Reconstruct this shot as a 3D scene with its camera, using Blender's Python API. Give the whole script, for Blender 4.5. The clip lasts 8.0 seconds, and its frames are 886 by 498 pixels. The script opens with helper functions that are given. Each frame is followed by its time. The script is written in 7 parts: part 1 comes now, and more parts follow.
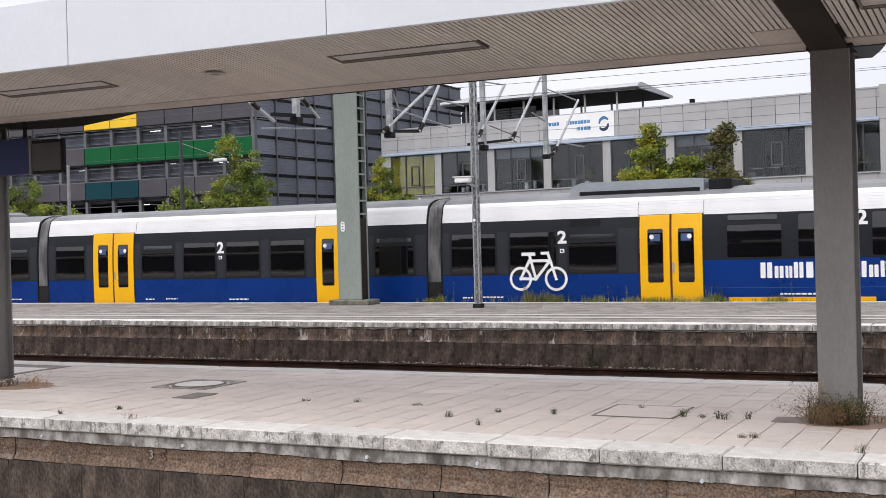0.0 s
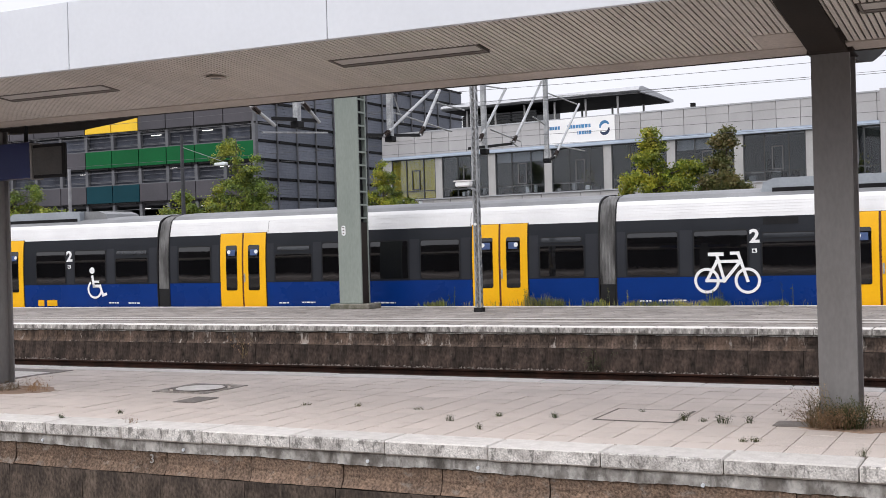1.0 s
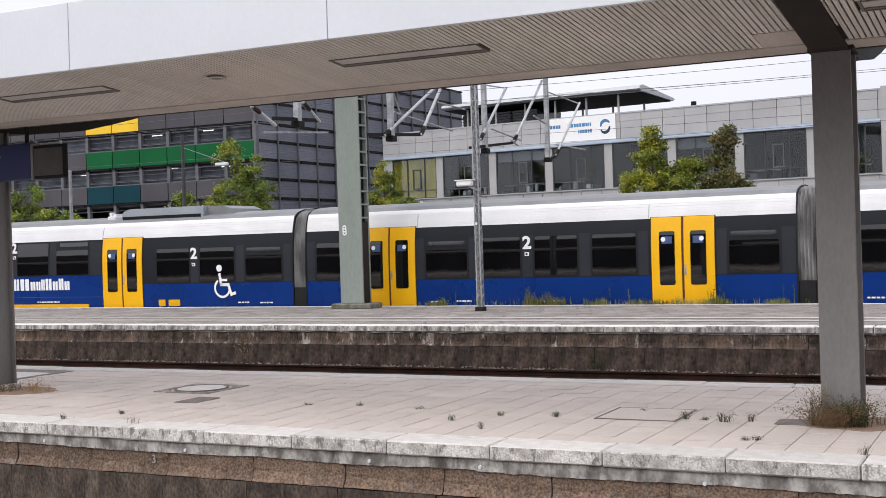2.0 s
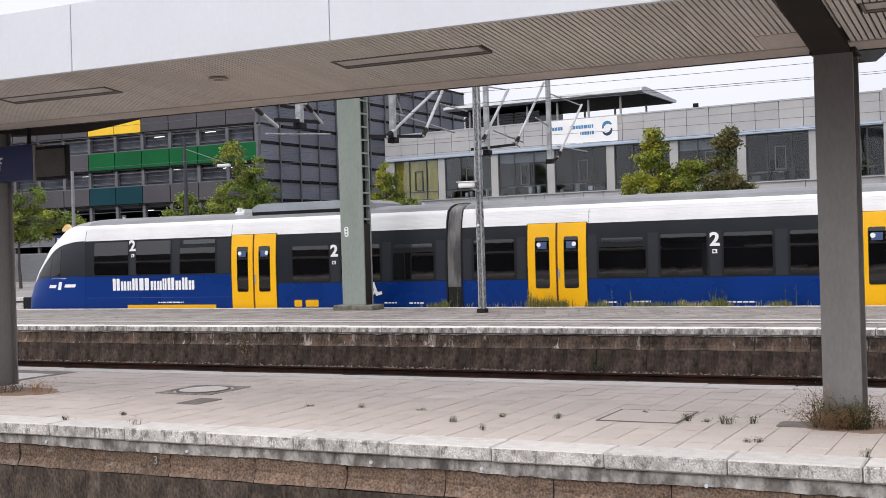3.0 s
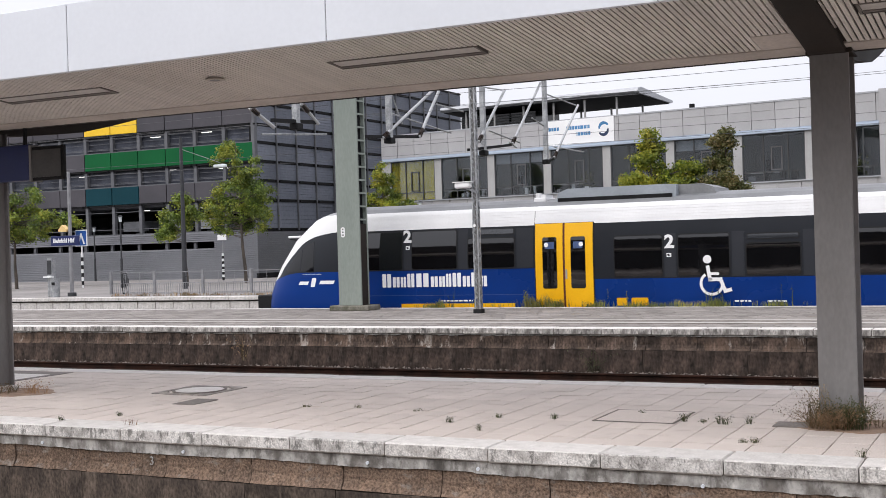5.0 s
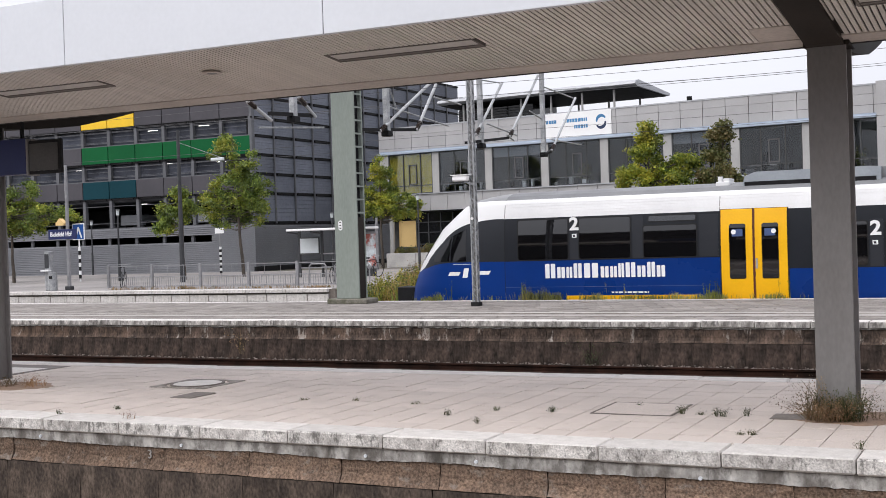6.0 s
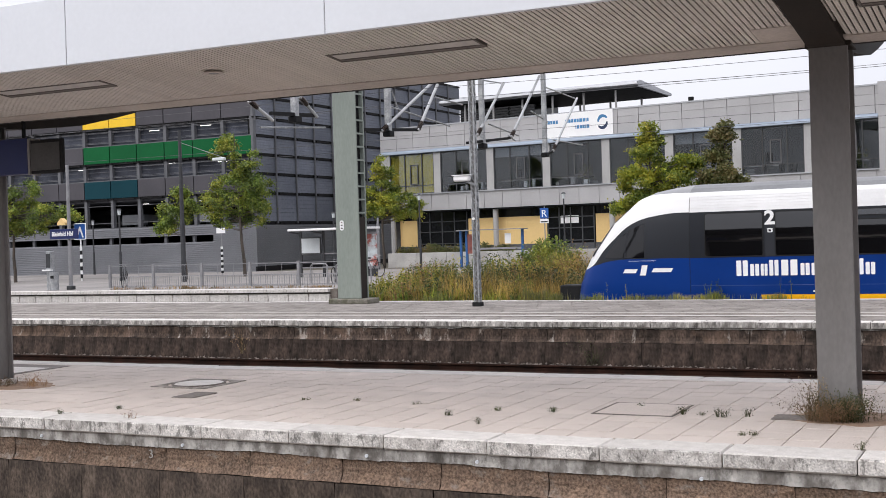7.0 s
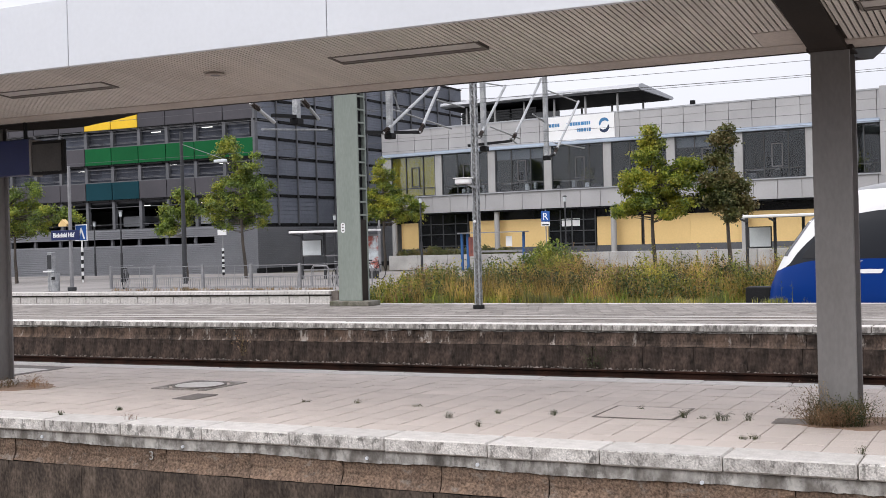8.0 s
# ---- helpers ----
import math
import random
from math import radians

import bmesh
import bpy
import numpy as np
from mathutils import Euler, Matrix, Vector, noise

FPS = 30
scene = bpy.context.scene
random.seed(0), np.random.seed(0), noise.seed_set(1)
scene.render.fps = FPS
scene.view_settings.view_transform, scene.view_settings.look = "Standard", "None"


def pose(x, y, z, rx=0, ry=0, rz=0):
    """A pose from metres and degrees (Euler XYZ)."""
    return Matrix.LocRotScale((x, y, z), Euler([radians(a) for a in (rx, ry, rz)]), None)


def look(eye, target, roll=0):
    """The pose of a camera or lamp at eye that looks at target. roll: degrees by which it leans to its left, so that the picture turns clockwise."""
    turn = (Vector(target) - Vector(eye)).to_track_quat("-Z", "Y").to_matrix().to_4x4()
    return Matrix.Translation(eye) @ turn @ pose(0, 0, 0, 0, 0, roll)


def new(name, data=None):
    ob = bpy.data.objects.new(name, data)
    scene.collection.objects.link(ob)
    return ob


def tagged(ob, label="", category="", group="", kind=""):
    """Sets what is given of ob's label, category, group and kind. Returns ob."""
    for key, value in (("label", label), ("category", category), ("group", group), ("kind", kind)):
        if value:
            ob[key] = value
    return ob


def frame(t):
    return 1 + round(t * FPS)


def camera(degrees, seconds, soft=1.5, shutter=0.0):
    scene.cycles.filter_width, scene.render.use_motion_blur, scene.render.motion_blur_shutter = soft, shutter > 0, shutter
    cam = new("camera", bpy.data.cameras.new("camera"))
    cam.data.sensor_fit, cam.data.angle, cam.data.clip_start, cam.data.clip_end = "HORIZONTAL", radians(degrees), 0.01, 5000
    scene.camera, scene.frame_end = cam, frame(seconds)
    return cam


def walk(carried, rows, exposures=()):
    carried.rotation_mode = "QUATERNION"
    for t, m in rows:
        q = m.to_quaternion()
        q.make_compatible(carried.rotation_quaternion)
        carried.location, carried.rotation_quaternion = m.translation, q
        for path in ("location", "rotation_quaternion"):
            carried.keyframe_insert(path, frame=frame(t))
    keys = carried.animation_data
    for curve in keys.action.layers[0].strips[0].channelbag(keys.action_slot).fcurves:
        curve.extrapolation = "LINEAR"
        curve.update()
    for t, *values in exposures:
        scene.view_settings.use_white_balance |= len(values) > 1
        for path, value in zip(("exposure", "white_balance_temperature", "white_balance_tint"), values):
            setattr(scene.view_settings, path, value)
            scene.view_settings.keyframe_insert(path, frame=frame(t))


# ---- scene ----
# camera: hand-held, standing on the next platform
cam = camera(40.13, 8.0, soft=0.45, shutter=0.1)
EYE = (0.0, 0.0, 1.731)
PATH = [
    (0.0, 26.366, -0.480, 1.594),
    (0.5, 26.567, -0.246, 1.552),
    (1.0, 26.406, -0.289, 1.611),
    (1.5, 26.411, -0.346, 1.785),
    (3.0, 26.545, -0.238, 1.733),
    (3.5, 26.559, -0.220, 1.656),
    (4.0, 26.426, -0.141, 1.737),
    (4.5, 26.425, -0.114, 1.717),
    (6.0, 26.261, -0.557, 1.838),
    (6.5, 26.377, -0.568, 1.759),
    (7.0, 26.326, -0.549, 1.769),
    (7.5, 26.244, -0.538, 1.591),
    (8.0, 26.380, -0.423, 1.555),
]
walk(cam, [(t, pose(*EYE, 90 + pitch, roll, yaw)) for t, yaw, pitch, roll in PATH])

# ---------------------------------------------------------------- light
SUN_EL, SUN_AZ = 48.0, 205.0      # sun behind thin overcast, over the camera's shoulder
scene.view_settings.exposure = 0.42
world = bpy.data.worlds.new("overcast_sky")
scene.world = world
world.use_nodes = True
wn, wl = world.node_tree.nodes, world.node_tree.links
wn.clear()
w_out = wn.new("ShaderNodeOutputWorld")
w_bg = wn.new("ShaderNodeBackground")
w_sky = wn.new("ShaderNodeTexSky")
w_sky.sky_type = "NISHITA"
w_sky.sun_disc = False
w_sky.sun_elevation = radians(SUN_EL)
w_sky.sun_rotation = radians(SUN_AZ)
w_tc = wn.new("ShaderNodeTexCoord")
w_map = wn.new("ShaderNodeMapping")
w_map.inputs["Scale"].default_value = (1.0, 1.0, 3.0)
w_noise = wn.new("ShaderNodeTexNoise")
w_noise.inputs["Scale"].default_value = 2.2
w_noise.inputs["Detail"].default_value = 6.0
w_ramp = wn.new("ShaderNodeValToRGB")
w_ramp.color_ramp.elements[0].position = 0.3
w_ramp.color_ramp.elements[0].color = (8.5, 8.47, 9.3, 1)
w_ramp.color_ramp.elements[1].position = 0.7
w_ramp.color_ramp.elements[1].color = (10.2, 10.08, 10.8, 1)
w_mix = wn.new("ShaderNodeMix")
w_mix.data_type = "RGBA"
w_mix.inputs[0].default_value = 0.86
wl.new(w_tc.outputs["Generated"], w_map.inputs["Vector"])
wl.new(w_map.outputs["Vector"], w_noise.inputs["Vector"])
wl.new(w_noise.outputs["Fac"], w_ramp.inputs["Fac"])
wl.new(w_sky.outputs["Color"], w_mix.inputs[6])
wl.new(w_ramp.outputs["Color"], w_mix.inputs[7])
w_sep = wn.new("ShaderNodeSeparateXYZ")
w_up = wn.new("ShaderNodeMapRange")
w_up.inputs["From Min"].default_value, w_up.inputs["From Max"].default_value = 0.05, 0.75
w_up.inputs["To Min"].default_value, w_up.inputs["To Max"].default_value = 0.71, 1.20
w_mul = wn.new("ShaderNodeVectorMath")
w_mul.operation = "SCALE"
wl.new(w_tc.outputs["Generated"], w_sep.inputs["Vector"])
wl.new(w_sep.outputs["Z"], w_up.inputs["Value"])
wl.new(w_mix.outputs[2], w_mul.inputs[0])
wl.new(w_up.outputs["Result"], w_mul.inputs["Scale"])
wl.new(w_mul.outputs["Vector"], w_bg.inputs["Color"])
w_bg.inputs["Strength"].default_value = 0.104
wl.new(w_bg.outputs["Background"], w_out.inputs["Surface"])

sun_data = bpy.data.lights.new("sun", "SUN")
sun_data.energy = 1.5
sun_data.angle = radians(60)
sun_data.color = (1.0, 0.97, 0.935)
sun = new("sun", sun_data)
sa, se = radians(SUN_AZ), radians(SUN_EL)
sun_from = Vector((math.sin(sa) * math.cos(se), math.cos(sa) * math.cos(se), math.sin(se)))
sun.matrix_world = look(sun_from * 60, (0, 0, 0))


# ---------------------------------------------------------------- materials
def mat(name, col, col2=None, rough=0.6, metal=0.0, big=0.8, fine=40.0, bump=0.15, grain=0.18, stretch=(1, 1, 1), rand=0.0,
        bump_dist=0.01, coat=0.0, lo=0.35, hi=0.68, island=0.0, spec=0.5):
    """Two scales of noise on the colour, fine relief, optional change from piece to piece."""
    m = bpy.data.materials.new(name)
    m.use_nodes = True
    n, l = m.node_tree.nodes, m.node_tree.links
    b = n["Principled BSDF"]
    tc, mp = n.new("ShaderNodeTexCoord"), n.new("ShaderNodeMapping")
    mp.inputs["Scale"].default_value = stretch
    l.new(tc.outputs["Object"], mp.inputs["Vector"])
    n1, n2 = n.new("ShaderNodeTexNoise"), n.new("ShaderNodeTexNoise")
    n1.inputs["Scale"].default_value, n1.inputs["Detail"].default_value = big, 5
    n2.inputs["Scale"].default_value, n2.inputs["Detail"].default_value = fine, 4
    l.new(mp.outputs["Vector"], n1.inputs["Vector"])
    l.new(mp.outputs["Vector"], n2.inputs["Vector"])
    r = n.new("ShaderNodeValToRGB")
    c2 = col2 if col2 else tuple(c * 0.75 for c in col)
    r.color_ramp.elements[0].position, r.color_ramp.elements[0].color = lo, (*c2, 1)
    r.color_ramp.elements[1].position, r.color_ramp.elements[1].color = hi, (*col, 1)
    l.new(n1.outputs["Fac"], r.inputs["Fac"])
    mr = n.new("ShaderNodeMapRange")
    mr.inputs["From Min"].default_value, mr.inputs["From Max"].default_value = 0.25, 0.75
    mr.inputs["To Min"].default_value, mr.inputs["To Max"].default_value = 1 - grain, 1 + grain
    l.new(n2.outputs["Fac"], mr.inputs["Value"])
    hs = n.new("ShaderNodeHueSaturation")
    l.new(r.outputs["Color"], hs.inputs["Color"])
    value = mr.outputs["Result"]
    if rand or island:
        src = n.new("ShaderNodeObjectInfo").outputs["Random"] if rand else n.new("ShaderNodeNewGeometry").outputs["Random Per Island"]
        k = rand or island
        m2, mm = n.new("ShaderNodeMapRange"), n.new("ShaderNodeMath")
        m2.inputs["To Min"].default_value, m2.inputs["To Max"].default_value = 1 - k, 1 + k
        l.new(src, m2.inputs["Value"])
        mm.operation = "MULTIPLY"
        l.new(value, mm.inputs[0])
        l.new(m2.outputs["Result"], mm.inputs[1])
        value = mm.outputs["Value"]
    l.new(value, hs.inputs["Value"])
    l.new(hs.outputs["Color"], b.inputs["Base Color"])
    b.inputs["Metallic"].default_value = metal
    b.inputs["Specular IOR Level"].default_value = spec
    rr = n.new("ShaderNodeMapRange")
    rr.inputs["To Min"].default_value, rr.inputs["To Max"].default_value = max(0.02, rough * 0.8), min(1.0, rough * 1.2)
    l.new(n1.outputs["Fac"], rr.inputs["Value"])
    l.new(rr.outputs["Result"], b.inputs["Roughness"])
    b.inputs["Coat Weight"].default_value = coat
    b.inputs["Coat Roughness"].default_value = 0.06
    if bump:
        bp = n.new("ShaderNodeBump")
        bp.inputs["Strength"].default_value, bp.inputs["Distance"].default_value = bump, bump_dist
        l.new(n2.outputs["Fac"], bp.inputs["Height"])
        l.new(bp.outputs["Normal"], b.inputs["Normal"])
    return m


M_KERB = mat("kerb_concrete", (0.70, 0.67, 0.64), (0.55, 0.52, 0.49), 0.85, big=7.0, fine=55, grain=0.14, bump=0.4, rand=0.07, lo=0.3, hi=0.7)
def dirty_face(m, amount=0.6, scale=11.0):
    """Dark lichen specks on the upright faces of a stone."""
    n, l = m.node_tree.nodes, m.node_tree.links
    b = n["Principled BSDF"]
    src = b.inputs["Base Color"].links[0].from_socket
    g, sp = n.new("ShaderNodeNewGeometry"), n.new("ShaderNodeSeparateXYZ")
    l.new(g.outputs["Normal"], sp.inputs["Vector"])
    tc, nz = n.new("ShaderNodeTexCoord"), n.new("ShaderNodeTexNoise")
    nz.inputs["Scale"].default_value, nz.inputs["Detail"].default_value = scale, 8
    nz.inputs["Roughness"].default_value = 0.75
    l.new(tc.outputs["Object"], nz.inputs["Vector"])
    r = n.new("ShaderNodeMapRange")
    r.inputs["From Min"].default_value, r.inputs["From Max"].default_value = 0.50, 0.68
    r.inputs["To Max"].default_value = amount
    l.new(nz.outputs["Fac"], r.inputs["Value"])
    up = n.new("ShaderNodeMapRange")
    up.inputs["From Min"].default_value, up.inputs["From Max"].default_value = 0.3, 0.9
    up.inputs["To Min"].default_value, up.inputs["To Max"].default_value = 1.0, 0.05
    l.new(sp.outputs["Z"], up.inputs["Value"])
    mul = n.new("ShaderNodeMath")
    mul.operation = "MULTIPLY"
    l.new(r.outputs["Result"], mul.inputs[0])
    l.new(up.outputs["Result"], mul.inputs[1])
    mx = n.new("ShaderNodeMix")
    mx.data_type = "RGBA"
    l.new(mul.outputs["Value"], mx.inputs[0])
    l.new(src, mx.inputs[6])
    mx.inputs[7].default_value = (0.12, 0.115, 0.105, 1)
    l.new(mx.outputs[2], b.inputs["Base Color"])
    return m


dirty_face(M_KERB)


def overlay(m, colour, scale, lo, hi, amount, stretch=(1, 1, 1), detail=8):
    """Stains with a shape of their own over a material."""
    n, l = m.node_tree.nodes, m.node_tree.links
    b = n["Principled BSDF"]
    src = b.inputs["Base Color"].links[0].from_socket
    tc, mp, nz = n.new("ShaderNodeTexCoord"), n.new("ShaderNodeMapping"), n.new("ShaderNodeTexNoise")
    inf = n.new("ShaderNodeObjectInfo")
    add = n.new("ShaderNodeVectorMath")
    l.new(tc.outputs["Object"], add.inputs[0])
    l.new(inf.outputs["Location"], add.inputs[1])
    mp.inputs["Scale"].default_value = stretch
    l.new(add.outputs["Vector"], mp.inputs["Vector"])
    nz.inputs["Scale"].default_value, nz.inputs["Detail"].default_value = scale, detail
    nz.inputs["Roughness"].default_value = 0.7
    l.new(mp.outputs["Vector"], nz.inputs["Vector"])
    r = n.new("ShaderNodeMapRange")
    r.inputs["From Min"].default_value, r.inputs["From Max"].default_value = lo, hi
    r.inputs["To Max"].default_value = amount
    l.new(nz.outputs["Fac"], r.inputs["Value"])
    mx = n.new("ShaderNodeMix")
    mx.data_type = "RGBA"
    l.new(r.outputs["Result"], mx.inputs[0])
    l.new(src, mx.inputs[6])
    mx.inputs[7].default_value = (*colour, 1)
    l.new(mx.outputs[2], b.inputs["Base Color"])
    return m

M_KERBF = mat("weathered_kerb_face", (0.66, 0.635, 0.605), (0.36, 0.335, 0.315), 0.9, big=8.0, fine=60, grain=0.45, bump=0.5, rand=0.1, lo=0.38, hi=0.62)
M_KERBFAR = mat("sooty_kerb_face", (0.56, 0.53, 0.50), (0.20, 0.185, 0.17), 0.9, big=5.0, fine=40, grain=0.4, bump=0.5, rand=0.14, stretch=(1, 1, 0.4), lo=0.40, hi=0.60)
overlay(M_KERBFAR, (0.07, 0.064, 0.058), 5.0, 0.54, 0.62, 0.8, (1, 1, 0.3))
M_PAVER = mat("paver_concrete", (0.66, 0.583, 0.533), (0.55, 0.482, 0.438), 0.88, big=0.7, fine=70, grain=0.2, bump=0.3, rand=0.05, island=0.0)
M_PAVER_J = mat("paver_joined", (0.66, 0.583, 0.533), (0.55, 0.482, 0.438), 0.88, big=0.7, fine=70, grain=0.2, bump=0.3, island=0.05)
M_JOINT = mat("joint_sand", (0.24, 0.21, 0.185), (0.13, 0.115, 0.10), 0.95, big=3, fine=90, grain=0.3, spec=0.15)
M_WALLTOP = mat("wall_render_band", (0.5, 0.485, 0.46), (0.17, 0.155, 0.14), 0.9, big=6.0, fine=26, grain=0.3, bump=0.5, stretch=(1, 1, 0.8), lo=0.36, hi=0.62)
M_WALLBRN = mat("wall_brown_stone", (0.21, 0.146, 0.106), (0.138, 0.098, 0.074), 0.92, big=7.0, fine=45, grain=0.7, bump=1.0, stretch=(1, 1, 0.9), rand=0.16, bump_dist=0.015, spec=0.15)
M_WALLLOW = mat("wall_dark_concrete", (0.125, 0.097, 0.078), (0.05, 0.04, 0.034), 0.92, big=6.0, fine=40, grain=0.6, bump=1.0, stretch=(1, 1, 0.5), rand=0.15, spec=0.15)
M_FARBRN = mat("sooty_stone", (0.125, 0.09, 0.072), (0.035, 0.028, 0.024), 0.92, big=4.5, fine=26, grain=0.6, bump=0.7, stretch=(1, 1, 0.5), rand=0.22, bump_dist=0.015, spec=0.15)
M_FARLOW = mat("sooty_concrete", (0.10, 0.072, 0.06), (0.024, 0.02, 0.017), 0.92, big=4.0, fine=20, grain=0.55, bump=0.5, stretch=(1, 1, 0.5), rand=0.1, spec=0.15)
M_FARPAVE = mat("far_platform_paving", (0.27, 0.245, 0.225), (0.11, 0.097, 0.088), 0.9, big=5.0, fine=14, grain=0.55, bump=0.2, stretch=(1, 1, 1), spec=0.15)
M_FARSLAB = mat("worn_far_slab", (0.285, 0.262, 0.243), (0.205, 0.187, 0.172), 0.9, big=0.8, fine=30, grain=0.25, bump=0.2, island=0.16, spec=0.15)
M_FARSTRIP = mat("pale_guide_strip", (0.46, 0.435, 0.41), (0.35, 0.33, 0.31), 0.85, big=1.5, fine=40, grain=0.12)
M_BALLAST = mat("ballast", (0.1, 0.08, 0.068), (0.03, 0.025, 0.022), 0.95, big=4, fine=22, grain=0.5, bump=1.0, bump_dist=0.05, spec=0.15)
M_BOUNCE_BALLAST = mat("bounce_pale_ballast", (0.36, 0.32, 0.285), (0.2, 0.175, 0.155), 0.95, big=4, fine=22, grain=0.4, bump=1.0, bump_dist=0.05)
M_STONE = mat("ballast_stone", (0.24, 0.2, 0.175), (0.1, 0.085, 0.072), 0.95, big=6, fine=40, grain=0.3, island=0.3)
M_RAIL = mat("rail_rust", (0.045, 0.022, 0.016), (0.016, 0.01, 0.008), 0.75, big=3, fine=60, grain=0.3, spec=0.08)
M_GROUND = mat("earth", (0.16, 0.14, 0.11), (0.09, 0.085, 0.06), 0.95, big=0.2, fine=6, grain=0.3, bump=0.5)
M_STREET = mat("street_paving", (0.29, 0.27, 0.257), (0.20, 0.187, 0.178), 0.9, big=0.3, fine=8, grain=0.15)
M_ASPHALT = mat("asphalt", (0.075, 0.075, 0.078), (0.05, 0.05, 0.052), 0.9, big=0.4, fine=60, grain=0.25)
overlay(M_WALLBRN, (0.30, 0.27, 0.24), 5.0, 0.56, 0.66, 0.6, (1, 1, 1.6))
overlay(M_WALLBRN, (0.05, 0.042, 0.036), 3.0, 0.57, 0.70, 0.5, (1, 1, 0.5))
overlay(M_WALLTOP, (0.52, 0.50, 0.47), 6.0, 0.53, 0.60, 0.7)
overlay(M_WALLTOP, (0.10, 0.09, 0.08), 9.0, 0.52, 0.60, 0.6, (1, 1, 0.5))
overlay(M_WALLTOP, (0.045, 0.04, 0.034), 4.0, 0.57, 0.66, 0.7, (1, 1, 0.25))
overlay(M_KERBF, (0.10, 0.095, 0.085), 13.0, 0.53, 0.60, 0.75, (1, 1, 0.45))
overlay(M_KERBF, (0.74, 0.71, 0.68), 6.0, 0.55, 0.64, 0.6)
overlay(M_WALLLOW, (0.27, 0.215, 0.17), 2.2, 0.56, 0.68, 0.6, (1, 1, 0.35))
overlay(M_WALLLOW, (0.02, 0.017, 0.015), 3.0, 0.56, 0.66, 0.7, (1, 1, 0.25))
overlay(M_WALLBRN, (0.34, 0.27, 0.20), 16.0, 0.57, 0.66, 0.35)
overlay(M_FARBRN, (0.46, 0.42, 0.38), 3.6, 0.58, 0.64, 0.75, (1, 1, 0.3))
overlay(M_FARBRN, (0.21, 0.14, 0.10), 1.1, 0.54, 0.64, 0.45)
overlay(M_FARBRN, (0.018, 0.015, 0.013), 2.5, 0.52, 0.64, 0.75, (1, 1, 0.3))
overlay(M_FARLOW, (0.02, 0.017, 0.015), 2.0, 0.55, 0.66, 0.5, (1, 1, 0.4))
overlay(M_FARLOW, (0.16, 0.13, 0.115), 6.0, 0.58, 0.70, 0.55, (1, 1, 0.6))
overlay(M_PAVER, (0.36, 0.31, 0.275), 2.4, 0.56, 0.72, 0.5)
overlay(M_PAVER_J, (0.36, 0.31, 0.275), 2.4, 0.56, 0.72, 0.5)
overlay(M_FARPAVE, (0.10, 0.088, 0.06), 3.2, 0.55, 0.62, 0.6, (0.6, 1.5, 1))
overlay(M_FARPAVE, (0.36, 0.335, 0.31), 5.0, 0.55, 0.62, 0.6, (0.8, 1.6, 1))
overlay(M_FARSLAB, (0.20, 0.13, 0.075), 2.6, 0.60, 0.70, 0.6)
overlay(M_FARSLAB, (0.17, 0.155, 0.14), 1.1, 0.52, 0.66, 0.55, (0.5, 1.4, 1))
overlay(M_KERB, (0.25, 0.235, 0.215), 1.7, 0.58, 0.75, 0.5)
M_STEELG = mat("grey_painted_steel", (0.25, 0.243, 0.24), (0.195, 0.187, 0.183), 0.5, big=1.3, fine=35, grain=0.08, bump=0.06, stretch=(1, 1, 0.4), spec=0.15)
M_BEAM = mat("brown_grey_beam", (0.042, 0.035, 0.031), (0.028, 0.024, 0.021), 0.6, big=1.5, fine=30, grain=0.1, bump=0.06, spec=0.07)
M_GREENST = mat("grey_green_mast_paint", (0.27, 0.30, 0.27), (0.22, 0.25, 0.225), 0.55, big=0.8, fine=25, grain=0.08, bump=0.08, stretch=(1, 1, 0.3), spec=0.15)
M_GALV = mat("galvanised_steel", (0.42, 0.43, 0.44), (0.27, 0.28, 0.29), 0.5, metal=0.4, big=6, fine=30, grain=0.25)
M_FASCIA = mat("white_fascia_paint", (0.71, 0.735, 0.778), (0.67, 0.695, 0.738), 0.45, big=0.6, fine=20, grain=0.02, bump=0.03)
M_SLAT = mat("beige_slat_paint", (0.68, 0.635, 0.585), (0.6, 0.56, 0.515), 0.6, big=0.7, fine=30, grain=0.08, island=0.05)
M_GROOVE = mat("slat_groove", (0.04, 0.034, 0.03), None, 0.9, big=2, fine=30, spec=0.15)
M_BOARD = mat("valley_board", (0.56, 0.5, 0.45), (0.43, 0.38, 0.34), 0.7, big=1.5, fine=25, grain=0.12)
M_DARKMET = mat("dark_metal", (0.018, 0.018, 0.019), (0.011, 0.011, 0.012), 0.55, big=2, fine=30, grain=0.15, spec=0.08)
M_BLACK = mat("black_rubber", (0.018, 0.018, 0.019), None, 0.6, big=4, fine=30, grain=0.2, spec=0.15)
# train
M_TBLUE = mat("train_blue_paint", (0.0014, 0.030, 0.182), (0.001, 0.024, 0.15), 0.28, big=0.7, fine=25, grain=0.05, bump=0.015, coat=0.0, spec=0.22)
M_TGREY = mat("train_anthracite_paint", (0.019, 0.021, 0.026), (0.015, 0.017, 0.021), 0.35, big=0.7, fine=25, grain=0.05, bump=0.015, coat=0.0, spec=0.12)
M_TPILLAR = mat("train_pillar_panel", (0.034, 0.036, 0.042), (0.029, 0.031, 0.036), 0.32, big=0.7, fine=25, grain=0.04, bump=0.01, coat=0.0, spec=0.08)
M_TWHITE = mat("train_white_paint", (0.72, 0.72, 0.72), (0.63, 0.63, 0.635), 0.4, big=0.8, fine=20, grain=0.03, bump=0.02)
M_TROOF = mat("train_roof_grey", (0.21, 0.215, 0.222), (0.15, 0.154, 0.16), 0.6, big=1.0, fine=18, grain=0.1, bump=0.05)
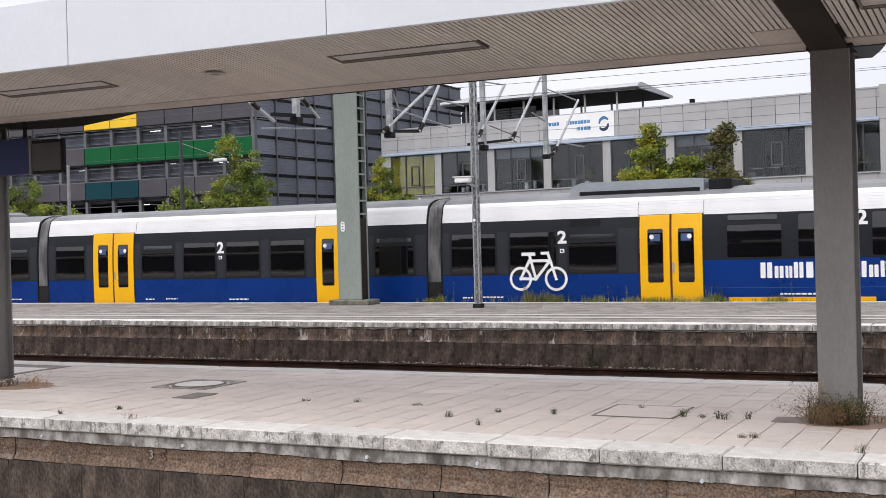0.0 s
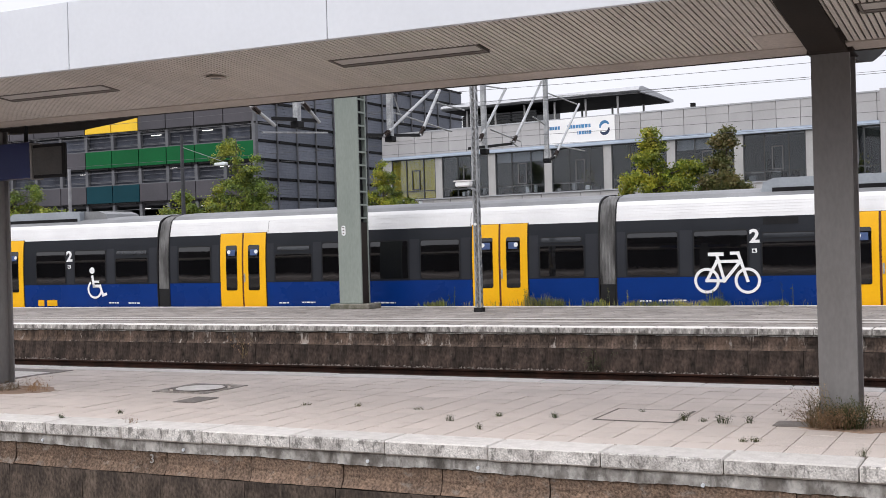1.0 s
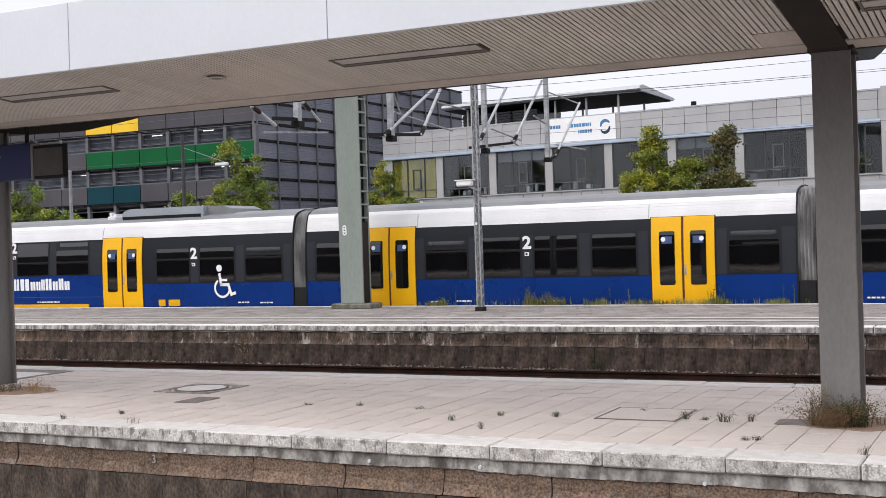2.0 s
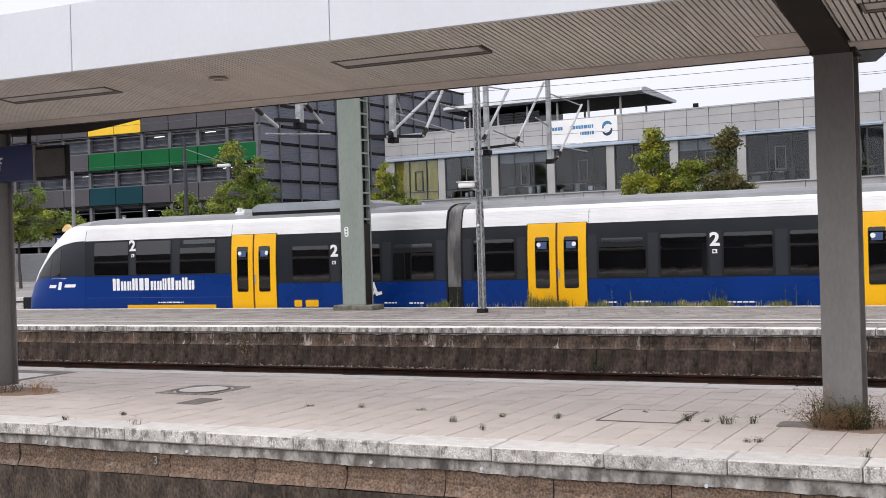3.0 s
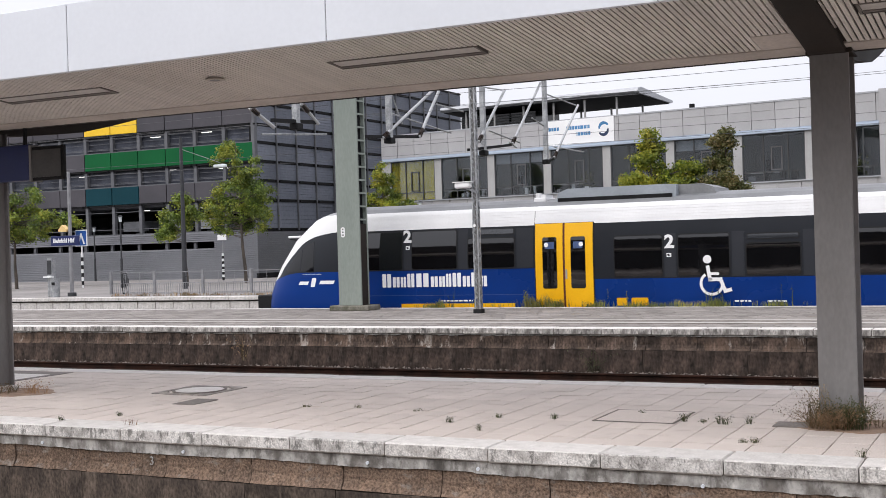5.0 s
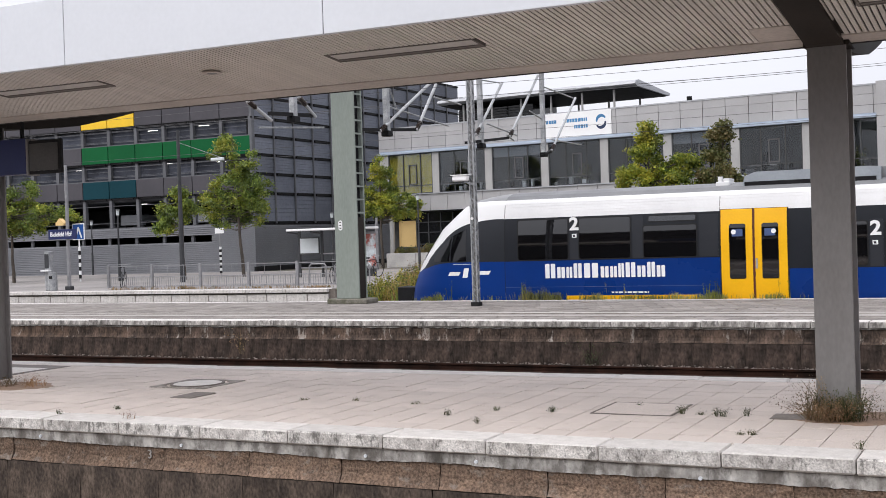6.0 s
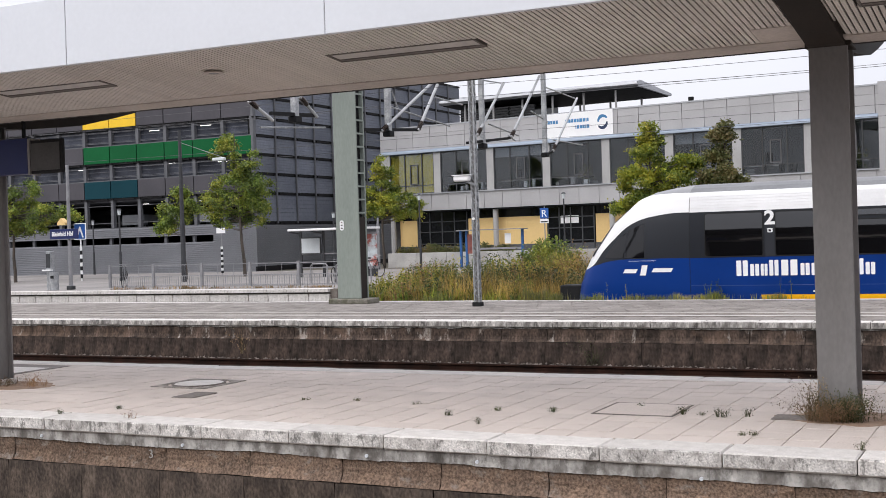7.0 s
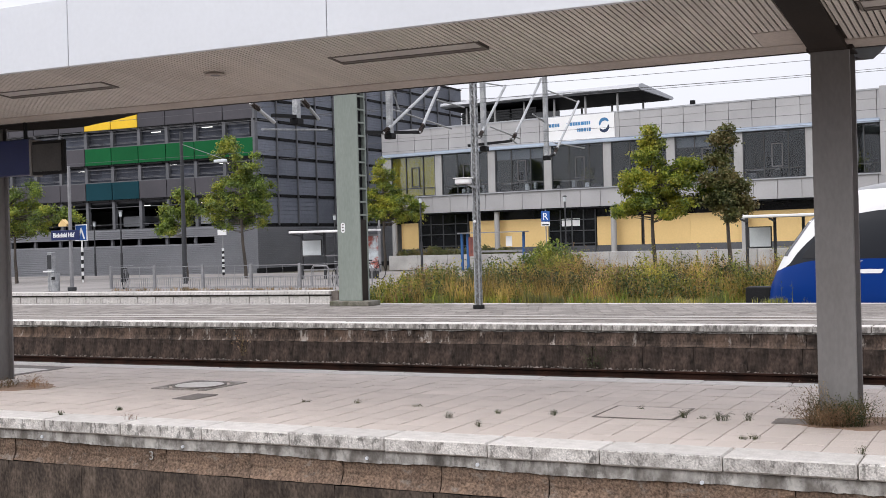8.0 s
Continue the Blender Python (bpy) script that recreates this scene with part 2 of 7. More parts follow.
M_TYEL = mat("train_yellow_paint", (0.84, 0.45, 0.006), (0.77, 0.40, 0.005), 0.35, big=0.7, fine=25, grain=0.04, bump=0.015, coat=0.0, spec=0.3)
M_TGLASS = mat("tinted_train_glass", (0.005, 0.005, 0.006), (0.0035, 0.0035, 0.004), 0.02, big=1.2, fine=2.2, grain=0.1, bump=0.25, bump_dist=0.006, stretch=(1, 1, 0.5), spec=0.9)
M_TCAB = mat("dark_cab_glass", (0.004, 0.004, 0.005), (0.003, 0.003, 0.004), 0.05, big=1.2, fine=2.5, grain=0.1, bump=0.25, bump_dist=0.006, spec=0.5)
# vent glass: lighter base colour paints in part of its bright reflection
M_TVENT = mat("reflection_tinted_vent_glass", (0.03, 0.033, 0.038), (0.022, 0.024, 0.028), 0.08, big=1.2, fine=10, grain=0.1, bump=0.0, spec=0.9)
M_WHITEP = mat("white_marking_paint", (0.82, 0.82, 0.82), (0.78, 0.78, 0.78), 0.5, big=2, fine=30, grain=0.03, bump=0)
M_BELLOW = mat("gangway_rubber", (0.42, 0.415, 0.405), (0.10, 0.098, 0.096), 0.5, big=3, fine=20, grain=0.15, stretch=(1, 1, 0.3))
M_ROOFBOX = mat("roof_unit_grey", (0.30, 0.33, 0.36), (0.24, 0.265, 0.29), 0.5, big=1, fine=20, grain=0.08)
M_STICKER = mat("blue_sticker", (0.05, 0.09, 0.22), None, 0.4, big=4, fine=30)


# ---------------------------------------------------------------- mesh helpers
def box(bm, x0, y0, z0, x1, y1, z1, bevel=0.0):
    vs = [bm.verts.new((x, y, z)) for z in (z0, z1) for y in (y0, y1) for x in (x0, x1)]
    fs = [bm.faces.new([vs[i] for i in q]) for q in ((0, 2, 3, 1), (4, 5, 7, 6), (0, 1, 5, 4), (2, 6, 7, 3), (0, 4, 6, 2), (1, 3, 7, 5))]
    if bevel:
        es = list({e for f in fs for e in f.edges})
        bmesh.ops.bevel(bm, geom=es, offset=bevel, segments=1, affect="EDGES", clamp_overlap=True)
    return bm


def rod(bm, a, b, r0, r1=None, n=8):
    """A round bar from a to b, tapering from r0 to r1."""
    r1 = r0 if r1 is None else r1
    a, b = Vector(a), Vector(b)
    q = (b - a).to_track_quat("Z", "Y")
    rings = []
    for c, r in ((a, r0), (b, r1)):
        rings.append([bm.verts.new(c + q @ Vector((r * math.cos(k * math.tau / n), r * math.sin(k * math.tau / n), 0))) for k in range(n)])
    for k in range(n):
        bm.faces.new((rings[0][k], rings[0][(k + 1) % n], rings[1][(k + 1) % n], rings[1][k]))
    bm.faces.new(rings[0][::-1])
    bm.faces.new(rings[1])
    return bm


def bar(bm, a, b, w, h):
    """A square bar from a to b."""
    a, b = Vector(a), Vector(b)
    q = (b - a).to_track_quat("Z", "Y")
    rings = [[bm.verts.new(c + q @ Vector((sx * w / 2, sy * h / 2, 0))) for sx, sy in ((-1, -1), (1, -1), (1, 1), (-1, 1))] for c in (a, b)]
    for k in range(4):
        bm.faces.new((rings[0][k], rings[0][(k + 1) % 4], rings[1][(k + 1) % 4], rings[1][k]))
    bm.faces.new(rings[0][::-1])
    bm.faces.new(rings[1])
    return bm


def prism(bm, pts, axis, a, b):
    """A closed outline of 2D points carried from a to b along an axis."""
    def put(p, c):
        return {"x": (c, p[0], p[1]), "y": (p[0], c, p[1]), "z": (p[0], p[1], c)}[axis]
    r0 = [bm.verts.new(put(p, a)) for p in pts]
    r1 = [bm.verts.new(put(p, b)) for p in pts]
    for k in range(len(pts)):
        j = (k + 1) % len(pts)
        bm.faces.new((r0[k], r0[j], r1[j], r1[k]))
    bm.faces.new(r0[::-1])
    bm.faces.new(r1)
    return bm


def mesh_of(name, bm, material, smooth=False, fix=True):
    me = bpy.data.meshes.new(name)
    if fix:
        bmesh.ops.recalc_face_normals(bm, faces=bm.faces)
    bm.to_mesh(me)
    bm.free()
    for m in (material if isinstance(material, (list, tuple)) else [material]):
        me.materials.append(m)
    if smooth:
        me.shade_smooth()
        me.set_sharp_from_angle(angle=radians(38))
    return me


def part(name, bm, material, parent, label="", smooth=False):
    ob = new(name, mesh_of(name, bm, material, smooth))
    ob.parent = parent
    if label:
        ob["label"] = label
    return ob


def thing(name, label, category, group="", at=None, kind=""):
    ob = new(name)
    ob.empty_display_size = 0.2
    if at is not None:
        ob.matrix_basis = at
    return tagged(ob, label, category, group, kind)


def solid(name, bm, material, label, category="", kind="structure", smooth=False, group="", fix=True):
    return tagged(new(name, mesh_of(name, bm, material, smooth, fix)), label, category, group, kind)


def lettering(words, size, depth=0.004, bold=0.0):
    """Flat letters of the built-in font as a mesh in the x-y plane, lower left corner at the origin."""
    cu = bpy.data.curves.new("letters", "FONT")
    cu.body, cu.size, cu.extrude, cu.offset = words, size, depth, bold
    cu.resolution_u = 3
    tmp = bpy.data.objects.new("letters", cu)
    scene.collection.objects.link(tmp)
    bpy.context.view_layer.update()
    me = bpy.data.meshes.new_from_object(tmp.evaluated_get(bpy.context.evaluated_depsgraph_get()))
    bpy.data.objects.remove(tmp)
    bpy.data.curves.remove(cu)
    return me


def put_letters(name, words, height, m, material, parent=None, label="", width=None, bold=0.0):
    """Letters scaled to a cap height (and width), standing in the x-z plane of the pose m."""
    me = lettering(words, 1.0, bold=bold)
    co = np.empty(len(me.vertices) * 3)
    me.vertices.foreach_get("co", co)
    co = co.reshape(-1, 3)
    co[:, :2] -= co[:, :2].min(0)
    k = height / co[:, 1].max()
    kx = width / co[:, 0].max() if width else k
    flat = np.stack([co[:, 0] * kx, -co[:, 2], co[:, 1] * k], 1)
    me.vertices.foreach_set("co", flat.ravel())
    me.materials.append(material)
    me.update()
    ob = new(name, me)
    ob.parent = parent
    ob.matrix_basis = m
    if label:
        ob["label"] = label
    return ob


# ---------------------------------------------------------------- ground and tracks
bm = bmesh.new()
xs = (-1500, -120, 60, 1500)
prof = ((-1500, -1.0), (38.6, -1.0), (39.2, -0.03), (1500, -0.03))
grid = [[bm.verts.new((x, y, z)) for x in xs] for y, z in prof]
for j in range(3):
    for i in range(3):
        bm.faces.new((grid[j][i], grid[j][i + 1], grid[j + 1][i + 1], grid[j + 1][i]))
solid("ground", bm, M_GROUND, "dark earth and worn street ground reaching the horizon", "ground")


def ballast_bed(y0, y1, label, m=M_BALLAST):
    bm = bmesh.new()
    nx, ny = 150, 10
    g = [[bm.verts.new((-75 + 100 * i / nx, y0 + (y1 - y0) * j / ny, -0.90 + random.uniform(-0.03, 0.03))) for i in range(nx + 1)] for j in range(ny + 1)]
    for j in range(ny):
        for i in range(nx):
            bm.faces.new((g[j][i], g[j][i + 1], g[j + 1][i + 1], g[j + 1][i]))
    return solid("track_bed", bm, m, label, "track bed")


# bed out of view, made paler to bounce light up onto the canopy soffit
ballast_bed(1.3, 9.5, "grey-brown ballast bed between platforms", M_BOUNCE_BALLAST)
ballast_bed(14.0, 22.7, "dark brown ballast bed below the far platform wall")
ballast_bed(29.4, 38.6, "ballast bed under the moving train, weedy at the back")


def rail(y, z=-0.76):
    """Flat-bottomed rail along the tracks."""
    bm = bmesh.new()
    sec = [(-0.07, 0), (0.07, 0), (0.07, 0.015), (0.012, 0.035), (0.012, 0.11), (0.036, 0.125), (0.036, 0.155), (-0.036, 0.155), (-0.036, 0.125), (-0.012, 0.11), (-0.012, 0.035), (-0.07, 0.015)]
    prism(bm, [(y + a, z - 0.155 + b) for a, b in sec], "x", -75, 25)
    return solid("rail", bm, M_RAIL, "rusty brown steel rail beside the platform", "rail", group="rails")


for yc in (3.0, 7.5, 16.0, 20.75, 31.3, 36.3):
    rail(yc - 0.7525)
    rail(yc + 0.7525)

# ---------------------------------------------------------------- platforms
# camera's own platform, below and behind
bm = bmesh.new()
box(bm, -75, -9, -1.0, 25, 1.2, 0.0)
solid("platform_1", bm, M_PAVER_J, "plain paved platform on which the camera stands", "platform")
# unseen wall and roof added behind the camera to darken the train's reflections
bm = bmesh.new()
box(bm, -300, -9.4, -1.0, 200, -9.0, 7.0)
solid("wall_south", bm, M_BEAM, "added unseen dark wall for the train windows to reflect", "wall")
bm = bmesh.new()
box(bm, -300, -9.0, 3.7, 200, -2.5, 4.1)
solid("ceiling", bm, M_BOARD, "added unseen plain roof that shapes the train window reflections", "roof")


# near platform under the canopy
NK, NB = 9.33, 14.1                     # front and back edge
platform_2 = thing("platform_2", "pale paved station platform with concrete kerb and stained brown wall", "platform", kind="structure")
bm = bmesh.new()
box(bm, -75, NK + 0.09, -1.0, 25, NB - 0.02, -0.045)
part("core", bm, M_JOINT, platform_2)


def upright_wall(parent, face, x_from, x_to, z_low, ragged, z_top):
    """Render band, brown stone blocks and a dark footing below a platform kerb."""
    bm = bmesh.new()
    n = int((x_to - x_from) * 30)
    # uneven lower rim of the pale band
    low = [(x_from + (x_to - x_from) * i / n, z_low + ragged * (noise.noise((i * 0.035, face, 0)) + 0.5 * noise.noise((i * 0.21, face, 4)) + 0.35 * noise.noise((i * 0.8, face, 9))) + random.uniform(-0.003, 0.003)) for i in range(n + 1)]
    outline = [(x_from, z_top), (x_to, z_top)] + low[::-1]
    prism(bm, outline, "y", face + 0.034, face + 0.12)
    part("render_band", bm, M_WALLTOP, parent, "flaking pale render under the kerb")
    return outline


def block(bm, w, h, d, cove=0.0):
    """Rough block whose face and edges are worn; origin at its lower front left corner."""
    nx, nz = 7, (6 if cove else 3)
    key = random.uniform(0, 50)
    g = []
    for j in range(nz + 1):
        row = []
        for i in range(nx + 1):
            x, z = 0.004 + (w - 0.008) * i / nx, 0.004 + (h - 0.008) * j / nz
            rim = i in (0, nx) or j in (0, nz)
            y = -0.05 * max(0.0, 1 - z / 0.11) ** 2 * cove + 0.007 * noise.noise((x * 6, z * 6, key)) + (random.uniform(0.0, 0.012) if rim else 0)
            row.append(bm.verts.new((x + (random.uniform(-0.004, 0.004) if rim else 0), y, z + (random.uniform(-0.004, 0.004) if rim else 0))))
        g.append(row)
    for j in range(nz):
        for i in range(nx):
            bm.faces.new((g[j][i], g[j][i + 1], g[j + 1][i + 1], g[j + 1][i]))
    ring_v = g[0] + [r[-1] for r in g[1:]] + g[-1][-2::-1] + [r[0] for r in g[-2:0:-1]]
    back = [bm.verts.new((v.co.x, d, v.co.z)) for v in ring_v]
    for k in range(len(ring_v)):
        q = (k + 1) % len(ring_v)
        bm.faces.new((ring_v[k], back[k], back[q], ring_v[q]))
    return bm


def wall_pieces(parent, face, x0, x1, offset, m_top, m_low, foot=-0.455):
    shapes = []
    for k in range(6):
        bm = bmesh.new()
        block(bm, 1.0, 0.29, 0.12, 1.0)
        shapes.append(mesh_of("stone_block", bm, m_top))
    lows = []
    for k in range(4):
        bm = bmesh.new()
        block(bm, 1.0, 0.55, 0.1)
        lows.append(mesh_of("footing_block", bm, m_low))
    i = 0
    x = math.floor(x0) + offset
    while x < x1:
        a = new("stone_block", shapes[i % 6])
        a.parent = parent
        a.location = (x, face + 0.049 + random.uniform(-0.004, 0.004), foot)
        b = new("footing_block", lows[i % 4])
        b.parent = parent
        b.location = (x - 0.06, face + random.uniform(-0.005, 0.003), foot - 0.55)
        x += 1.0
        i += 1


def kerb_pieces(parent, face, x0, x1, offset, depth=0.42, h=0.125, m_face=M_KERBF, gap=0.005):
    shapes = []
    for k in range(5):
        bm = bmesh.new()
        box(bm, gap, 0, -h, 1.0 - gap, depth, 0.0, bevel=0.012)
        for v in bm.verts:
            v.co += Vector((0, random.uniform(-0.003, 0.003), random.uniform(-0.003, 0.003)))
        bm.normal_update()
        for f in bm.faces:
            f.material_index = 1 if f.normal.y < -0.8 else 0
        shapes.append(mesh_of("kerb_stone", bm, (M_KERB, m_face)))
    i = 0
    x = math.floor(x0) + offset
    while x < x1:
        a = new("kerb_stone", shapes[(i * 3) % 5])
        a.parent = parent
        a.location = (x, face + 0.02 * noise.noise((x * 0.5, face, 3)) * 0.4, 0.0)
        x += 1.0
        i += 1


upright_wall(platform_2, NK, -40, 10, -0.232, 0.015, -0.12)
kerb_pieces(platform_2, NK, -24, 6, 0.73)
wall_pieces(platform_2, NK, -24, 6, 0.27, M_WALLBRN, M_WALLLOW)
kerb_pieces(platform_2, NB - 0.36, -24, 6, 0.4, depth=0.36, h=0.2)

# slabs: 0.30 m grid, those nearest to the kerb singly
PV = 0.30
slab_shapes = []
for k in range(4):
    bm = bmesh.new()
    box(bm, 0.003, 0.005, -0.045, PV - 0.003, PV - 0.005, 0.0, bevel=0.003)
    for v in bm.verts:
        v.co.z += random.uniform(-0.002, 0.002)
    slab_shapes.append(mesh_of("paving_slab", bm, M_PAVER))
y_first = NK + 0.42
rows_y = int((NB - 0.36 - y_first) / PV)
for j in range(8):
    for i in range(36):
        x = -10.0 + i * PV
        s = new("paving_slab", slab_shapes[(i * 7 + j * 3) % 4])
        s.parent = platform_2
        s.location = (x, y_first + j * PV + 0.0015, random.uniform(-0.003, 0.001))
verts, faces = [], []
for j in range(rows_y + 1):
    for i in range(-80, 20):
        x = -10.0 + (i + 33) * PV
        if -33 - 0 <= i < 3 and j < 8:
            continue
        y0 = y_first + j * PV
        y1 = min(y0 + PV, NB - 0.362)
        if y1 - y0 < 0.03:
            continue
        z = random.uniform(-0.004, 0.001)
        b0 = len(verts)
        g, y0, y1 = 0.004, y0 + 0.003, y1 - 0.003
        verts += [(x + g, y0 + g, z), (x + PV - g, y0 + g, z), (x + PV - g, y1 - g, z), (x + g, y1 - g, z),
                  (x + g, y0 + g, -0.044), (x + PV - g, y0 + g, -0.044), (x + PV - g, y1 - g, -0.044), (x + g, y1 - g, -0.044)]
        faces += [(b0, b0 + 1, b0 + 2, b0 + 3), (b0, b0 + 4, b0 + 5, b0 + 1), (b0 + 1, b0 + 5, b0 + 6, b0 + 2), (b0 + 2, b0 + 6, b0 + 7, b0 + 3), (b0 + 3, b0 + 7, b0 + 4, b0)]
me = bpy.data.meshes.new("paving")
me.from_pydata(verts, [], faces)
me.materials.append(M_PAVER_J)
pav = new("paving", me)
pav.parent = platform_2
pav["kind"] = "stuff"

# far platform
FK, FB = 22.52, 29.62
platform_3 = thing("platform_3", "weathered paved platform with pale kerb and dark stone wall", "platform", kind="structure")
bm = bmesh.new()
box(bm, -75, FK + 0.10, -1.0, 25, FB, -0.012)
part("core", bm, M_FARPAVE, platform_3)
upright_wall(platform_3, FK, -60, 12, -0.155, 0.02, -0.12)
kerb_pieces(platform_3, FK, -40, 10, 0.22, depth=0.40, m_face=M_KERBFAR, gap=0.011)
wall_pieces(platform_3, FK, -40, 10, 0.09, M_FARBRN, M_FARLOW, -0.42)
verts, faces = [], []
for j in range(18):
    y0 = FK + 0.40 + 0.375 * j
    if y0 > FB - 0.3:
        break
    for i in range(-150, 40):
        x = i * 0.30 + (0.15 if j % 2 else 0.0)
        z = -0.002 + 0.004 * noise.noise((x * 0.4, y0 * 0.4, 1)) + random.uniform(-0.003, 0.003)
        y1, g, b0 = min(y0 + 0.375, FB - 0.3), 0.006, len(verts)
        verts += [(x + g, y0 + g, z), (x + 0.30 - g, y0 + g, z), (x + 0.30 - g, y1 - g, z + random.uniform(-0.003, 0.003)), (x + g, y1 - g, z),
                  (x + g, y0 + g, -0.03), (x + 0.30 - g, y0 + g, -0.03), (x + 0.30 - g, y1 - g, -0.03), (x + g, y1 - g, -0.03)]
        faces += [(b0, b0 + 1, b0 + 2, b0 + 3), (b0, b0 + 4, b0 + 5, b0 + 1), (b0 + 1, b0 + 5, b0 + 6, b0 + 2), (b0 + 2, b0 + 6, b0 + 7, b0 + 3), (b0 + 3, b0 + 7, b0 + 4, b0)]
me = bpy.data.meshes.new("paving")
me.from_pydata(verts, [], faces)
me.materials.append(M_FARSLAB)
pav = new("paving", me)
pav.parent = platform_3
pav["kind"] = "stuff"
for y0, y1, m in ((23.9, 24.2, M_FARSTRIP), (24.7, 24.95, M_FARSTRIP)):
    bm = bmesh.new()
    box(bm, -75, y0, -0.03, 25, y1, 0.007)
    part("guide_strip", bm, m, platform_3, "pale ribbed guide strip")
    for yg in (y0 - 0.09, y1 + 0.03):
        bm = bmesh.new()
        box(bm, -75, yg, -0.03, 25, yg + 0.06, 0.0065)
        part("strip_joint", bm, M_JOINT, platform_3)
bm = bmesh.new()
box(bm, -75, FB - 0.3, -0.6, 25, FB + 0.03, 0.004)
part("back_kerb", bm, M_KERB, platform_3)
# small pale markers on the near wall
dots = (-9.33, -7.511, -5.458, -4.372, -2.44)
for x, z in zip(dots, (-0.19, -0.20, -0.197, -0.192, -0.22)):
    bm = bmesh.new()
    rod(bm, (x, NK + 0.02, z), (x, NK + 0.05, z), 0.016, 0.016, 12)
    part("marker", bm, M_FASCIA, platform_2, "small white round marker")
put_letters("chalk_mark", "3", 0.085, pose(-7.93, NK + 0.036, -0.35), M_WALLTOP, platform_2, "faint chalked number 3 on the stone", width=0.045)
# loose stones against the wall foot
bm = bmesh.new()
for i in range(2600):
    x = random.uniform(-34, 2)
    if random.random() > 0.75 + 0.5 * noise.noise((x * 0.6, 0, 0)):
        continue
    s = random.uniform(0.012, 0.034)
    c = Vector((x, FK - 0.6 * random.random() ** 1.5, -0.87 + random.uniform(0, 0.03)))
    vs = [bm.verts.new(c + Vector(q) * s * random.uniform(0.7, 1.4)) for q in ((1, 0, 0), (0, 1, 0), (-1, 0, 0), (0, -1, 0), (0.2, 0.1, 0.8), (0, 0, -0.8))]
    for k in range(4):
        bm.faces.new((vs[k], vs[(k + 1) % 4], vs[4]))
        bm.faces.new((vs[(k + 1) % 4], vs[k], vs[5]))
solid("loose_stones", bm, M_STONE, "pale loose ballast stones along the wall foot", "stones", kind="stuff")

# low platform beyond the train, with block wall
platform_4 = thing("platform_4", "pale paved platform edge with light concrete block wall", "platform", kind="structure")
bm = bmesh.new()
box(bm, -110, 37.98, -1.0, -23.2, 38.2, -0.03)
part("core", bm, M_JOINT, platform_4)
bm = bmesh.new()
box(bm, -110, 38.202, -1.0, -23.2, 41.198, -0.004)
part("paved_top", bm, M_STREET, platform_4)
shape = []
for k in range(3):
    bm = bmesh.new()
    box(bm, 0.016, 0, 0, 0.884, 0.14, 0.262, bevel=0.01)
    shape.append(mesh_of("wall_block", bm, M_KERB))
caps = []
for k in range(3):
    bm = bmesh.new()
    box(bm, 0.009, 0, 0, 0.891, 0.5, 0.14, bevel=0.012)
    caps.append(mesh_of("coping_slab", bm, M_KERB))
i = 0
x = -55.85
while x < -23.5:
    for r in range(2):
        b = new("wall_block", shape[(i + r) % 3])
        b.parent = platform_4
        b.location = (x, 37.88 + random.uniform(-0.006, 0.006), -0.752 + 0.28 * r)
    c = new("coping_slab", caps[i % 3])
    c.parent = platform_4
    c.location = (x, 37.8, -0.148)
    x += 0.9
    i += 1
bm = bmesh.new()
box(bm, -110, 41.2, -0.5, -23.2, 61.9, 0.0)
solid("pavement", bm, M_STREET, "light grey paved station forecourt", "pavement")
bm = bmesh.new()
box(bm, -110, 52.8, -0.02, -23.2, 58.6, 0.012)
solid("road", bm, M_STREET, "pale worn bus road across the forecourt", "road")


# ---------------------------------------------------------------- canopy over the near platform
CN, CV = 9.30, 11.30                     # near edge, valley
ZN, ZV = 3.58, 3.38


def soffit(y):
    return ZV + 0.1 * (CV - y)


canopy = thing("platform_canopy", "white-edged butterfly platform canopy with beige slatted soffit", "canopy", kind="structure")
# slats with open grooves between them
bm = bmesh.new()
pitch = 0.052
x = -22.0
while x < 5.0:
    ya = CN + 0.03
    segs = [(ya, 11.14)]
    if -2.25 < x < -1.52:
        segs = [(ya, 10.63)]
    for fx in (-6.12, -10.52, -1.27, 3.13, -14.9):
        if fx - 0.02 < x + pitch / 2 < fx + 1.57:
            segs = [(ya, 9.97), (10.26, segs[0][1])]
    for a, b in segs:
        v = [bm.verts.new(q) for q in ((x + 0.0075, a, soffit(a)), (x + pitch - 0.0075, a, soffit(a)), (x + pitch - 0.0075, b, soffit(b)), (x + 0.0075, b, soffit(b)))]
        w = [bm.verts.new((q.co.x, q.co.y, q.co.z + 0.02)) for q in v]
        bm.faces.new(v[::-1])
        for k in range(4):
            bm.faces.new((v[k], v[(k + 1) % 4], w[(k + 1) % 4], w[k]))
    x += pitch
part("soffit_slats", bm, M_SLAT, canopy, "beige slatted metal ceiling")
bm = bmesh.new()
prism(bm, [(CN + 0.02, soffit(CN) + 0.021), (CV - 0.1, soffit(CV) + 0.021), (CV - 0.1, 3.6), (CN + 0.02, 3.8)], "x", -22, 5)
part("groove_backing", bm, M_GROOVE, canopy)
# plates beside each pillar, and the valley board
for px in (-1.69, -12.24):
    bm = bmesh.new()
    prism(bm, [(10.64, soffit(10.64) - 0.004), (11.126, soffit(11.126) - 0.004), (11.126, soffit(11.126) + 0.02), (10.64, soffit(10.64) + 0.02)], "x", px - 0.55, px - 0.18)
    part("closing_plate", bm, M_BOARD, canopy)
bm = bmesh.new()
prism(bm, [(11.13, 3.386), (11.42, 3.358), (11.42, 3.6), (11.13, 3.6)], "x", -22, 5)
part("valley_board", bm, M_BOARD, canopy, "brown-grey valley gutter board")
bm = bmesh.new()
